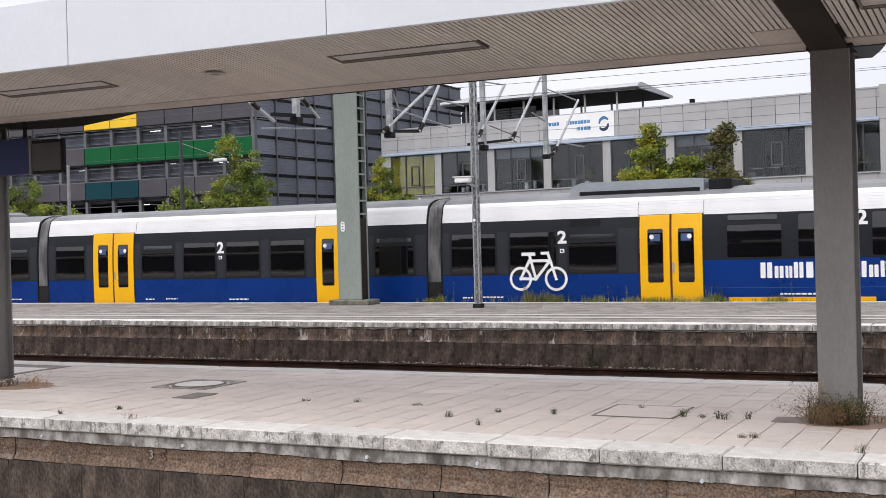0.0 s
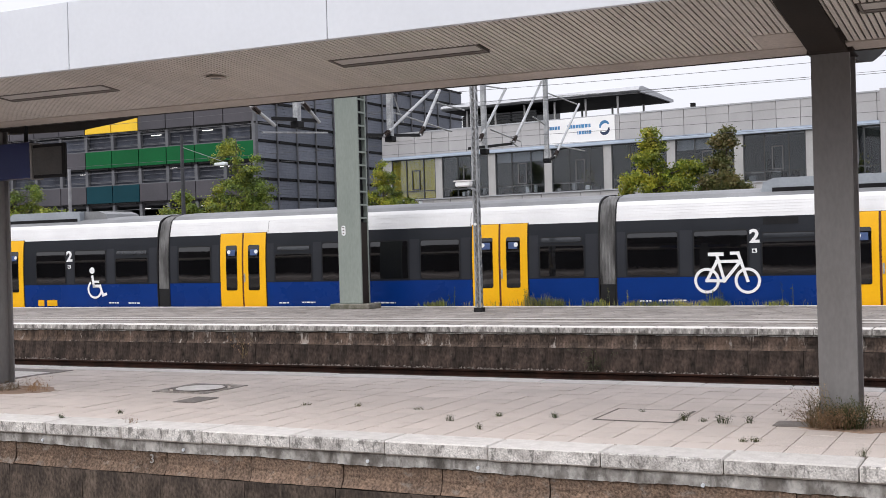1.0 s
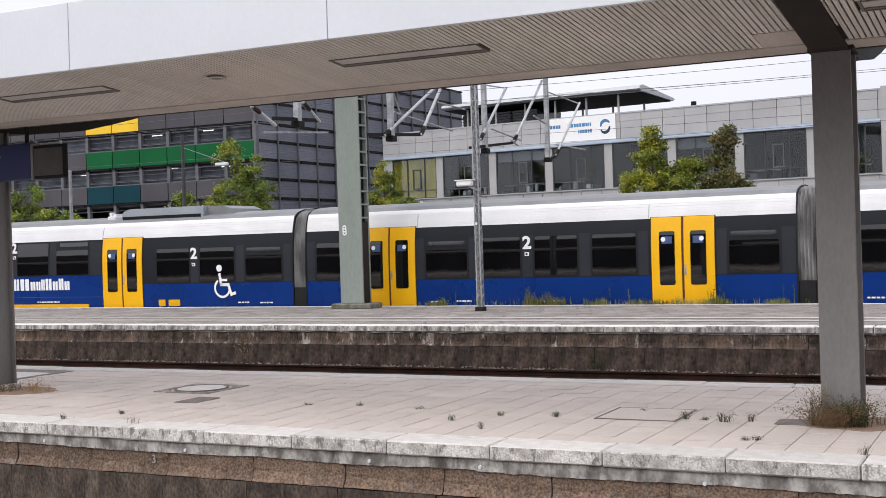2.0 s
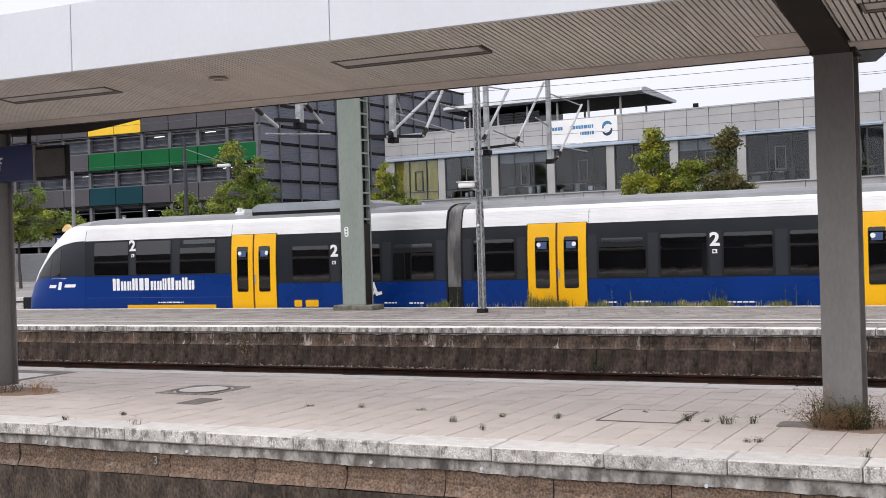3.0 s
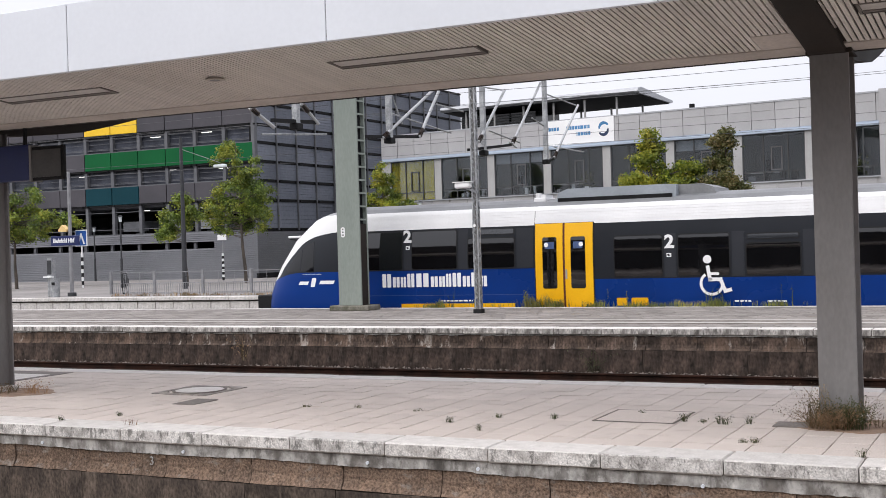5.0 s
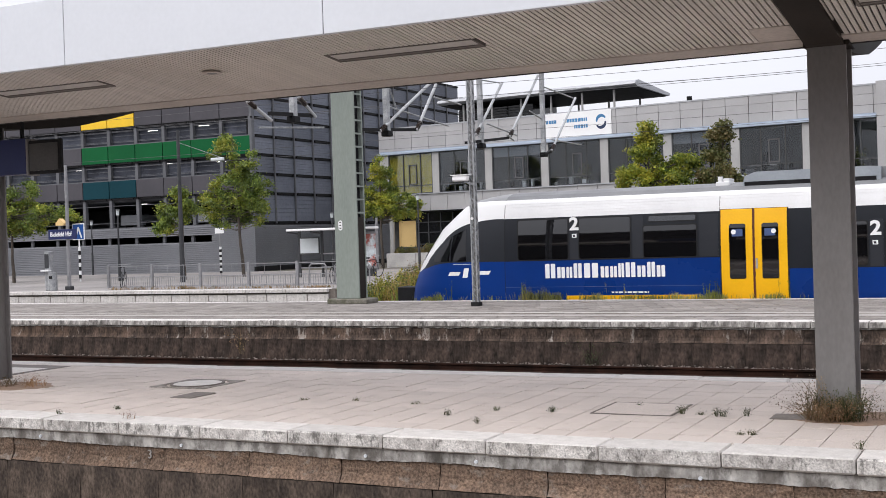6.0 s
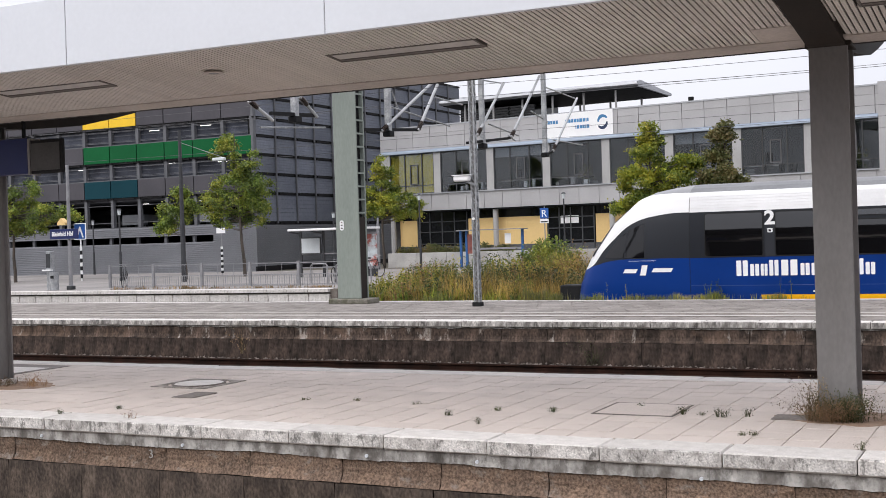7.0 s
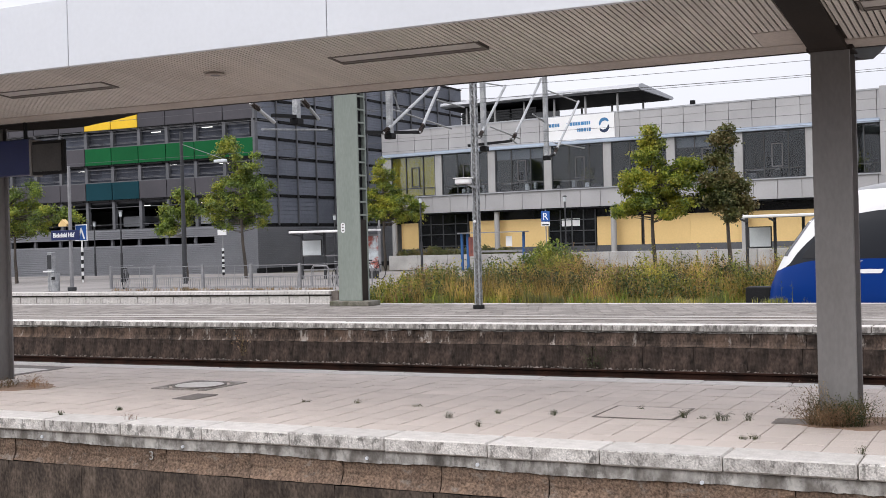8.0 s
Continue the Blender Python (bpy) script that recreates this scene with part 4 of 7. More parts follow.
# doors: pairs of yellow leaves
DOORS = ((8.27, 9.87), (17.92, 19.56), (26.33, 27.94), (LEN - 9.87, LEN - 8.27))
for s in (-1, 1):
    for a, b in DOORS:
        mid = (a + b) / 2
        bm = bmesh.new()
        curved_panel(bm, a - 0.03, b + 0.03, -0.25, 2.20, 0.008, 0.03, s)
        part("door_frame", bm, M_BLACK, train, "black rubber door surround")
        for k, (u0, u1) in enumerate(((a, mid - 0.03), (mid + 0.03, b))):
            bm = bmesh.new()
            curved_panel(bm, u0, u1, -0.22, 2.19, 0.028, 0.035, s)
            leaf = part("door", bm, M_TYEL, train, "yellow sliding door leaf", smooth=True)
            cu = (u0 + u1) / 2 + (0.02 if k == 0 else -0.02)
            bm = bmesh.new()
            plate(bm, rounded(cu - 0.20, cu + 0.20, 0.48, 1.83, 0.05), 0.034, 0.01, s)
            part("door_window", bm, M_TGLASS, leaf, "dark narrow door window")
            bm = bmesh.new()
            plate(bm, [(cu - 0.13, 1.52), (cu + 0.13, 1.52), (cu + 0.13, 1.70), (cu - 0.13, 1.70)], 0.040, 0.005, s)
            part("sticker", bm, M_STICKER, leaf, "blue notice sticker")
            bm = bmesh.new()
            c0 = cu + (-0.09 if k == 0 else 0.09)
            plate(bm, [(c0 + 0.06 * math.cos(q * math.tau / 14), 1.63 + 0.06 * math.sin(q * math.tau / 14)) for q in range(14)], 0.044, 0.005, s)
            part("round_sticker", bm, M_WHITEP, leaf)
        bm = bmesh.new()
        plate(bm, rounded(mid + 0.04, mid + 0.09, 0.72, 0.98, 0.02), 0.036, 0.01, s)
        part("door_button", bm, M_GALV, train, "steel door button panel")
M_RED = mat("dark_red_seal", (0.10, 0.012, 0.010), None, 0.6, big=3, fine=30)
for a, b in DOORS:
    bm = bmesh.new()
    curved_panel(bm, (a + b) / 2 - 0.02, (a + b) / 2 + 0.02, -0.2, 2.18, 0.016, 0.02, -1)
    part("door_seal", bm, M_RED, train)

# gangway bellows
for u0, u1 in ((15.5, 15.95), (29.93, 30.38)):
    bm = bmesh.new()
    n = 5
    rings = []
    for k in range(2 * n + 1):
        u = u0 + (u1 - u0) * k / (2 * n)
        d = 0.09 if k % 2 else 0.0
        zs = list(np.linspace(-0.5, 2.62, 12)) + [2.745, 2.84]
        prof_pts = [(-(HALF - inset(z) - 0.012 - d), z - d * (z > 2.6)) for z in zs] + [((HALF - inset(z) - 0.012 - d), z - d * (z > 2.6)) for z in reversed(zs)]
        rings.append([bm.verts.new((u, y, z)) for y, z in prof_pts])
    for k in range(2 * n):
        for q in range(len(rings[0]) - 1):
            bm.faces.new((rings[k][q], rings[k][q + 1], rings[k + 1][q + 1], rings[k + 1][q]))
    part("bellows", bm, M_BELLOW, train, "folded grey-black rubber gangway bellows")
    for uu in (u0 - 0.02, u1 - 0.015):
        bm = hull_piece(uu, uu + 0.035, -0.55, 2.89)
        for v in bm.verts:
            v.co.y *= 1.012
        part("gangway_ring", bm, M_BLACK, train)
    bm = bmesh.new()
    box(bm, u0 + 0.016, -1.425, -0.6, u1 - 0.016, 1.425, 0.55, bevel=0.02)
    part("gangway_base", bm, M_BLACK, train)

# roof units
def roof_unit(u0, u1, h, y0=-1.02, y1=0.9):
    bm = bmesh.new()
    prism(bm, [(u0, 2.62), (u1, 2.62), (u1, h - 0.02), (u1 - 0.25, h), (u0 + 0.35, h), (u0 + 0.08, h - 0.1)], "y", y0, y1)
    return part("roof_unit", bm, M_ROOFBOX, train, "grey roof equipment housing", smooth=True)


roof_unit(8.72, 12.0, 3.10)
roof_unit(LEN - 11.9, LEN - 8.3, 3.10)
bm = bmesh.new()
prism(bm, [(11.9, 2.75), (13.0, 2.75), (12.9, 2.98), (12.6, 3.08), (11.9, 3.08)], "y", -0.8, 0.8)
part("roof_cowl", bm, M_TROOF, train, smooth=True)
# dark strips draw the shadow gap along the underside of each roof unit
for u0, u1 in ((8.8, 11.9), (LEN - 11.6, LEN - 8.4)):
    bm = bmesh.new()
    box(bm, u0, -1.04, 2.70, u1, -1.021, 2.86)
    part("unit_louvre", bm, M_DARKMET, train, "dark strip painted in as the shadow gap below the roof unit")
bm = bmesh.new()
box(bm, LEN - 8.2, -0.95, 2.62, LEN - 7.62, 0.4, 3.06, bevel=0.03)
part("roof_vent_box", bm, M_DARKMET, train, "dark roof vent box")
bm = bmesh.new()
box(bm, 8.05, -0.9, 2.62, 8.4, -0.2, 2.9, bevel=0.02)
box(bm, 8.1, -0.85, 2.9, 8.2, -0.7, 3.03)
box(bm, 8.24, -0.85, 2.9, 8.38, -0.3, 2.98)
part("horn", bm, M_TWHITE, train, "small roof horn and antenna base")
bm = bmesh.new()
rod(bm, (8.02, -0.8, 2.85), (8.02, -0.8, 3.05), 0.012)
part("antenna", bm, M_DARKMET, train)

# skirts, hatches, seams
for u0, u1 in ((4.2, 7.64), (LEN - 7.64, LEN - 4.2)):
    bm = bmesh.new()
    curved_panel(bm, u0, u1, -0.3, 0.10, 0.03, 0.05, -1, rows=3)
    part("step_cover", bm, M_TYEL, train, "long yellow step cover")
for u0, u1 in ((10.48, 10.74), (10.87, 11.31)):
    bm = bmesh.new()
    plate(bm, rounded(u0, u1, 0.02, 0.22, 0.03), 0.01, 0.015)
    part("hatch", bm, M_TYEL, train, "small yellow hatch")
bm = bmesh.new()
curved_panel(bm, 34.13, 34.97, 1.96, 2.13, 0.008, 0.02, -1, rows=2)
part("vent_grille", bm, M_DARKMET, train)
for u in (8.24, 19.62, 26.26, 35.98, 2.45, LEN - 2.45, LEN - 8.24):
    bm = bmesh.new()
    curved_panel(bm, u - 0.008, u + 0.008, 2.17, 2.66, 0.008, 0.01, -1, rows=3)
    part("panel_seam", bm, M_STEELG, train)
for u0, u1 in ((CAB, 8.2), (LEN - 8.2, LEN - CAB)):
    bm = bmesh.new()
    curved_panel(bm, u0, u1, 0.325, 0.335, 0.002, 0.008, -1, rows=1)
    part("panel_seam", bm, M_STICKER, train)
bm = bmesh.new()
curved_panel(bm, CAB - 0.006, CAB + 0.006, -0.2, 2.1, 0.003, 0.008, -1, rows=8)
part("panel_seam", bm, M_BLACK, train)


# signs on the sides, plain shapes
def ring(bm, cu, cz, r, w, proud, n=32, a0=0.0, a1=360.0):
    full = a1 - a0 >= 360
    inn, out = [], []
    for k in range(n + (0 if full else 1)):
        a = radians(a0 + (a1 - a0) * k / n)
        inn.append(bm.verts.new(on_side(cu + (r - w / 2) * math.cos(a), cz + (r - w / 2) * math.sin(a), proud)))
        out.append(bm.verts.new(on_side(cu + (r + w / 2) * math.cos(a), cz + (r + w / 2) * math.sin(a), proud)))
    for k in range(len(inn) if full else len(inn) - 1):
        j = (k + 1) % len(inn)
        bm.faces.new((inn[k], out[k], out[j], inn[j]))


def stroke(bm, pts, w, proud):
    for (u0, z0), (u1, z1) in zip(pts, pts[1:]):
        d = Vector((u1 - u0, z1 - z0)).normalized()
        nx, nz = -d.y * w / 2, d.x * w / 2
        ex, ez = d.x * w / 2, d.y * w / 2
        bm.faces.new([bm.verts.new(on_side(u, z, proud)) for u, z in ((u0 - ex + nx, z0 - ez + nz), (u0 - ex - nx, z0 - ez - nz), (u1 + ex - nx, z1 + ez - nz), (u1 + ex + nx, z1 + ez + nz))])


def disc(bm, cu, cz, r, proud, n=20):
    bm.faces.new([bm.verts.new(on_side(cu + r * math.cos(k * math.tau / n), cz + r * math.sin(k * math.tau / n), proud)) for k in range(n)])


bm = bmesh.new()
A, B, R = (32.735, 0.61), (33.74, 0.60), 0.285
ring(bm, *A, R, 0.07, 0.022)
ring(bm, *B, R, 0.07, 0.0221)
stroke(bm, [A, (33.17, 0.60), (33.0, 1.22)], 0.075, 0.0222)
stroke(bm, [A, (32.99, 1.08), (33.58, 1.08), (33.17, 0.60)], 0.075, 0.0223)
stroke(bm, [B, (33.52, 1.28), (33.36, 1.28)], 0.075, 0.0224)
stroke(bm, [(32.82, 1.26), (33.12, 1.26)], 0.09, 0.0225)
part("bicycle_sign", bm, M_WHITEP, train, "large white bicycle symbol")
bm = bmesh.new()
disc(bm, 12.85, 1.16, 0.105, 0.022)
stroke(bm, [(12.86, 0.96), (12.91, 0.66), (13.17, 0.66), (13.28, 0.37), (13.40, 0.40)], 0.09, 0.0221)
stroke(bm, [(12.89, 0.80), (13.10, 0.80)], 0.07, 0.0222)
ring(bm, 12.95, 0.56, 0.27, 0.07, 0.0223, 26, 125, 350)
part("wheelchair_sign", bm, M_WHITEP, train, "white wheelchair symbol")
for u, z, h in ((4.31, 1.80, 0.35), (11.77, 1.46, 0.35), (LEN - 4.60, 1.80, 0.35), (22.80, 1.48, 0.35), (33.80, 1.52, 0.34)):
    put_letters("class_number", "2", h, pose(u, -HALF - 0.001 + inset(z) - 0.012, z), M_WHITEP, train, "white second-class number", width=0.25, bold=0.035)
for u, z in ((11.8, 1.24), (33.84, 1.28), (4.36, 1.61), (22.84, 1.30)):
    bm = bmesh.new()
    plate(bm, [(u + 0.02, z), (u + 0.14, z), (u + 0.14, z + 0.1), (u + 0.02, z + 0.1)], 0.012, 0.006)
    sg = part("small_sign", bm, M_WHITEP, train)
    bm = bmesh.new()
    plate(bm, [(u + 0.05, z + 0.02), (u + 0.11, z + 0.02), (u + 0.09, z + 0.08), (u + 0.04, z + 0.07)], 0.016, 0.004)
    part("sign_field", bm, M_TGREY, sg)
# operator's mark: upright pale bars of letter size, no letters
for base in (3.58, LEN - 6.88):
    u = base
    for wd, tall in ((0.33, 1), (0.25, 0), (0.19, 0), (0.26, 1), (0.45, 1), (0.25, 0), (0.21, 0), (0.18, .8), (0.30, 1), (0.25, 0), (0.24, 1), (0.25, 0)):
        top = 0.56 + 0.29 + 0.09 * tall
        for a, b in ((0.08, 0.44), (0.56, 0.92)):
            part("operator_mark", plate(bmesh.new(), rounded(u + wd * a, u + wd * b, 0.56, top, 0.02, 3), 0.008, 0.008), M_WHITEP, train, "plain white bar on the blue side")
        u += wd * 1.04
for u0, u1, z0, z1 in ((0.62, 0.98, 0.66, 0.76), (1.10, 1.26, 0.60, 0.86), (1.42, 1.95, 0.68, 0.78), (0.76, 1.5, 0.965, 0.975)):
    part("small_mark", cab_plate(bmesh.new(), [(u0, z0), (u1, z0), (u1 + 0.06, z1), (u0 + 0.06, z1)], -1), M_WHITEP, train, "small white mark on the blue nose")
for u0, u1, z in ((5.42, 6.4, 0.155), (LEN - 6.4, LEN - 5.42, 0.155), (13.5, 13.9, 0.1), (14.3, 14.75, 0.09), (20.0, 20.35, 0.08), (20.8, 21.25, 0.09), (23.2, 23.9, 0.07), (31.0, 31.3, 0.09), (31.5, 32.2, 0.1)):
    bm = bmesh.new()
    u = u0
    while u < u1:
        d = random.uniform(0.05, 0.13)
        plate(bm, [(u, z), (min(u + d, u1), z), (min(u + d, u1), z + 0.04), (u, z + 0.04)], 0.008, 0.006)
        u += d + 0.03
    part("small_inscription", bm, M_WHITEP, train, "small white bars of unreadable writing")

# bogies
wheelsets = []
for ub in (5.0, 15.72, 30.16, LEN - 5.0):
    bm = bmesh.new()
    box(bm, ub - 1.5, -1.05, -0.62, ub + 1.5, -0.85, -0.36, bevel=0.04)
    box(bm, ub - 1.5, 0.85, -0.62, ub + 1.5, 1.05, -0.36, bevel=0.04)
    box(bm, ub - 0.3, -0.9, -0.6, ub + 0.3, 0.9, -0.35, bevel=0.04)
    part("bogie", bm, M_BLACK, train, "black bogie frame")
    for du in (-0.95, 0.95):
        bm = bmesh.new()
        for s in (-1, 1):
            rod(bm, (0, s * 0.69, 0), (0, s * 0.82, 0), 0.38, 0.38, 28)
            rod(bm, (0, s * 0.65, 0), (0, s * 0.69, 0), 0.405, 0.405, 28)
        rod(bm, (0, -0.7, 0), (0, 0.7, 0), 0.08)
        ws = part("wheelset", bm, M_RAIL, train, "steel wheels on an axle")
        wheelsets.append((ws, ub + du))


def train_x(t):
    return -45.25 + 4.974 * t if t <= 3.5 else -27.841 + 4.99 * (t - 3.5)


def motions():
    times = [k * 0.1 for k in range(81)]
    walk(train, [(t, pose(train_x(t), 31.3, 0.0)) for t in (0.0, 1.0, 2.0, 3.0, 4.0, 5.0, 6.0, 7.0, 8.0)])
    for ws, u in wheelsets:
        walk(ws, [(t, Matrix.Translation((u, 0, -0.38)) @ Matrix.Rotation((train_x(t) + 45.25) / 0.38, 4, "Y")) for t in times])


# ---------------------------------------------------------------- plants
def leafmat(name, stops, rough=0.55):
    """Leaf colour that changes from leaf to leaf."""
    m = bpy.data.materials.new(name)
    m.use_nodes = True
    n, l = m.node_tree.nodes, m.node_tree.links
    b = n["Principled BSDF"]
    g = n.new("ShaderNodeNewGeometry")
    r = n.new("ShaderNodeValToRGB")
    while len(r.color_ramp.elements) < len(stops):
        r.color_ramp.elements.new(0.5)
    for k, c in enumerate(stops):
        r.color_ramp.elements[k].position = k / (len(stops) - 1)
        r.color_ramp.elements[k].color = (*c, 1)
    tc, nz = n.new("ShaderNodeTexCoord"), n.new("ShaderNodeTexNoise")
    patch, span, add = n.new("ShaderNodeTexNoise"), n.new("ShaderNodeMapRange"), n.new("ShaderNodeMath")
    patch.inputs["Scale"].default_value = 0.85
    l.new(tc.outputs["Object"], patch.inputs["Vector"])
    span.inputs["From Min"].default_value, span.inputs["From Max"].default_value = 0.33, 0.67
    span.inputs["To Min"].default_value, span.inputs["To Max"].default_value = -0.22, 0.62
    l.new(patch.outputs["Fac"], span.inputs["Value"])
    add.operation = "MULTIPLY_ADD"
    add.inputs[1].default_value = 0.6
    l.new(g.outputs["Random Per Island"], add.inputs[0])
    l.new(span.outputs["Result"], add.inputs[2])
    l.new(add.outputs["Value"], r.inputs["Fac"])
    nz.inputs["Scale"].default_value = 1.3
    l.new(tc.outputs["Object"], nz.inputs["Vector"])
    mr = n.new("ShaderNodeMapRange")
    mr.inputs["From Min"].default_value, mr.inputs["From Max"].default_value = 0.3, 0.7
    mr.inputs["To Min"].default_value, mr.inputs["To Max"].default_value = 0.5, 1.35
    l.new(nz.outputs["Fac"], mr.inputs["Value"])
    hs = n.new("ShaderNodeHueSaturation")
    l.new(r.outputs["Color"], hs.inputs["Color"])
    l.new(mr.outputs["Result"], hs.inputs["Value"])
    l.new(hs.outputs["Color"], b.inputs["Base Color"])
    b.inputs["Roughness"].default_value = rough
    tr = n.new("ShaderNodeBsdfTranslucent")
    l.new(hs.outputs["Color"], tr.inputs["Color"])
    mx = n.new("ShaderNodeMixShader")
    mx.inputs[0].default_value = 0.25
    l.new(b.outputs["BSDF"], mx.inputs[1])
    l.new(tr.outputs["BSDF"], mx.inputs[2])
    l.new(mx.outputs["Shader"], n["Material Output"].inputs["Surface"])
    return m


M_LEAF = leafmat("tree_leaf", ((0.05, 0.085, 0.018), (0.12, 0.175, 0.028), (0.20, 0.26, 0.04), (0.36, 0.36, 0.05)))
M_LEAFY = leafmat("yellowing_leaf", ((0.055, 0.095, 0.016), (0.15, 0.20, 0.024), (0.29, 0.31, 0.032), (0.46, 0.41, 0.045)))
M_LEAFD = leafmat("dark_leaf", ((0.045, 0.06, 0.018), (0.085, 0.10, 0.026), (0.14, 0.13, 0.04), (0.19, 0.14, 0.055)))
M_BARK = mat("bark", (0.10, 0.08, 0.065), (0.05, 0.042, 0.035), 0.9, big=4, fine=30, grain=0.3, bump=0.6, stretch=(1, 1, 0.3))
M_GRASS = leafmat("tan_grass", ((0.12, 0.078, 0.02), (0.36, 0.24, 0.06), (0.58, 0.40, 0.14), (0.30, 0.24, 0.03)))
M_GRASSF = leafmat("fresh_grass", ((0.07, 0.12, 0.016), (0.20, 0.27, 0.03), (0.36, 0.38, 0.05)))
M_GRASSG = leafmat("green_grass", ((0.08, 0.11, 0.016), (0.25, 0.26, 0.03), (0.46, 0.39, 0.055)))
M_WEED = leafmat("weed_leaf", ((0.022, 0.034, 0.012), (0.055, 0.085, 0.018), (0.12, 0.155, 0.03), (0.28, 0.25, 0.05)))
M_WEEDB = leafmat("brown_weed", ((0.10, 0.055, 0.032), (0.26, 0.14, 0.07), (0.42, 0.25, 0.12)))
M_EDGE = leafmat("edge_grass_blade", ((0.09, 0.11, 0.035), (0.17, 0.18, 0.06), (0.27, 0.24, 0.11)))
M_WEEDS = leafmat("joint_weed", ((0.03, 0.045, 0.015), (0.07, 0.085, 0.028), (0.13, 0.115, 0.05)))
M_STRAW = leafmat("straw_weed", ((0.15, 0.09, 0.05), (0.36, 0.22, 0.12), (0.12, 0.10, 0.04), (0.45, 0.33, 0.2)))


def quad_mesh(name, quads, material):
    v = np.asarray(quads, dtype=float).reshape(-1, 3)
    f = np.arange(len(v)).reshape(-1, 4)
    me = bpy.data.meshes.new(name)
    me.from_pydata(v.tolist(), [], f.tolist())
    me.materials.append(material)
    return me


RNG = np.random.default_rng(7)


def leaves_at(centres, size):
    """One tilted, pointed leaf at each place."""
    n = len(centres)
    d = RNG.normal(size=(n, 3))
    d[:, 2] -= 0.4
    d /= np.linalg.norm(d, axis=1)[:, None]
    e = np.cross(d, RNG.normal(size=(n, 3)))
    e /= np.linalg.norm(e, axis=1)[:, None]
    s = (size * RNG.uniform(0.6, 1.3, n))[:, None]
    c = np.asarray(centres)
    return np.stack([c, c + d * s * 0.5 + e * s * 0.36, c + d * s, c + d * s * 0.5 - e * s * 0.36], 1)


# ---------------------------------------------------------------- car park
M_GPANEL = mat("garage_grey_panel", (0.082, 0.078, 0.087), (0.064, 0.062, 0.07), 0.55, big=0.4, fine=8, grain=0.05, bump=0.02, rand=0.06, spec=0.12)
M_GGREEN = mat("garage_green_panel", (0.005, 0.098, 0.03), (0.004, 0.084, 0.026), 0.5, big=0.4, fine=8, grain=0.04, bump=0.02, rand=0.05, spec=0.12)
M_GTEAL = mat("garage_teal_panel", (0.005, 0.04, 0.054), (0.004, 0.034, 0.046), 0.5, big=0.4, fine=8, grain=0.04, bump=0.02, rand=0.05, spec=0.12)
M_GYEL = mat("garage_yellow_panel", (0.82, 0.52, 0.012), (0.75, 0.47, 0.01), 0.5, big=0.4, fine=8, grain=0.04, bump=0.02)
M_GDARK = mat("garage_dark_mesh", (0.165, 0.178, 0.208), (0.125, 0.136, 0.164), 0.6, big=0.3, fine=6, grain=0.12, bump=0.05, rand=0.2, spec=0.12)
# tone of the dimly lit decks, put into the colour of a sheet
M_GINTONE = mat("deck_interior_tone", (0.072, 0.078, 0.098), (0.03, 0.033, 0.043), 0.6, big=0.8, fine=14, grain=0.3, rand=0.35, spec=0.12)
M_GIN = mat("garage_concrete", (0.13, 0.133, 0.145), (0.085, 0.088, 0.097), 0.9, big=0.5, fine=10, grain=0.1, spec=0.12)
M_RIB = mat("ribbed_metal_wall", (0.225, 0.23, 0.247), (0.185, 0.19, 0.205), 0.5, big=0.3, fine=10, grain=0.05, metal=0.2, spec=0.12)
M_GPOST = mat("garage_post", (0.14, 0.143, 0.153), (0.105, 0.108, 0.117), 0.5, big=1, fine=10, grain=0.08, spec=0.12)

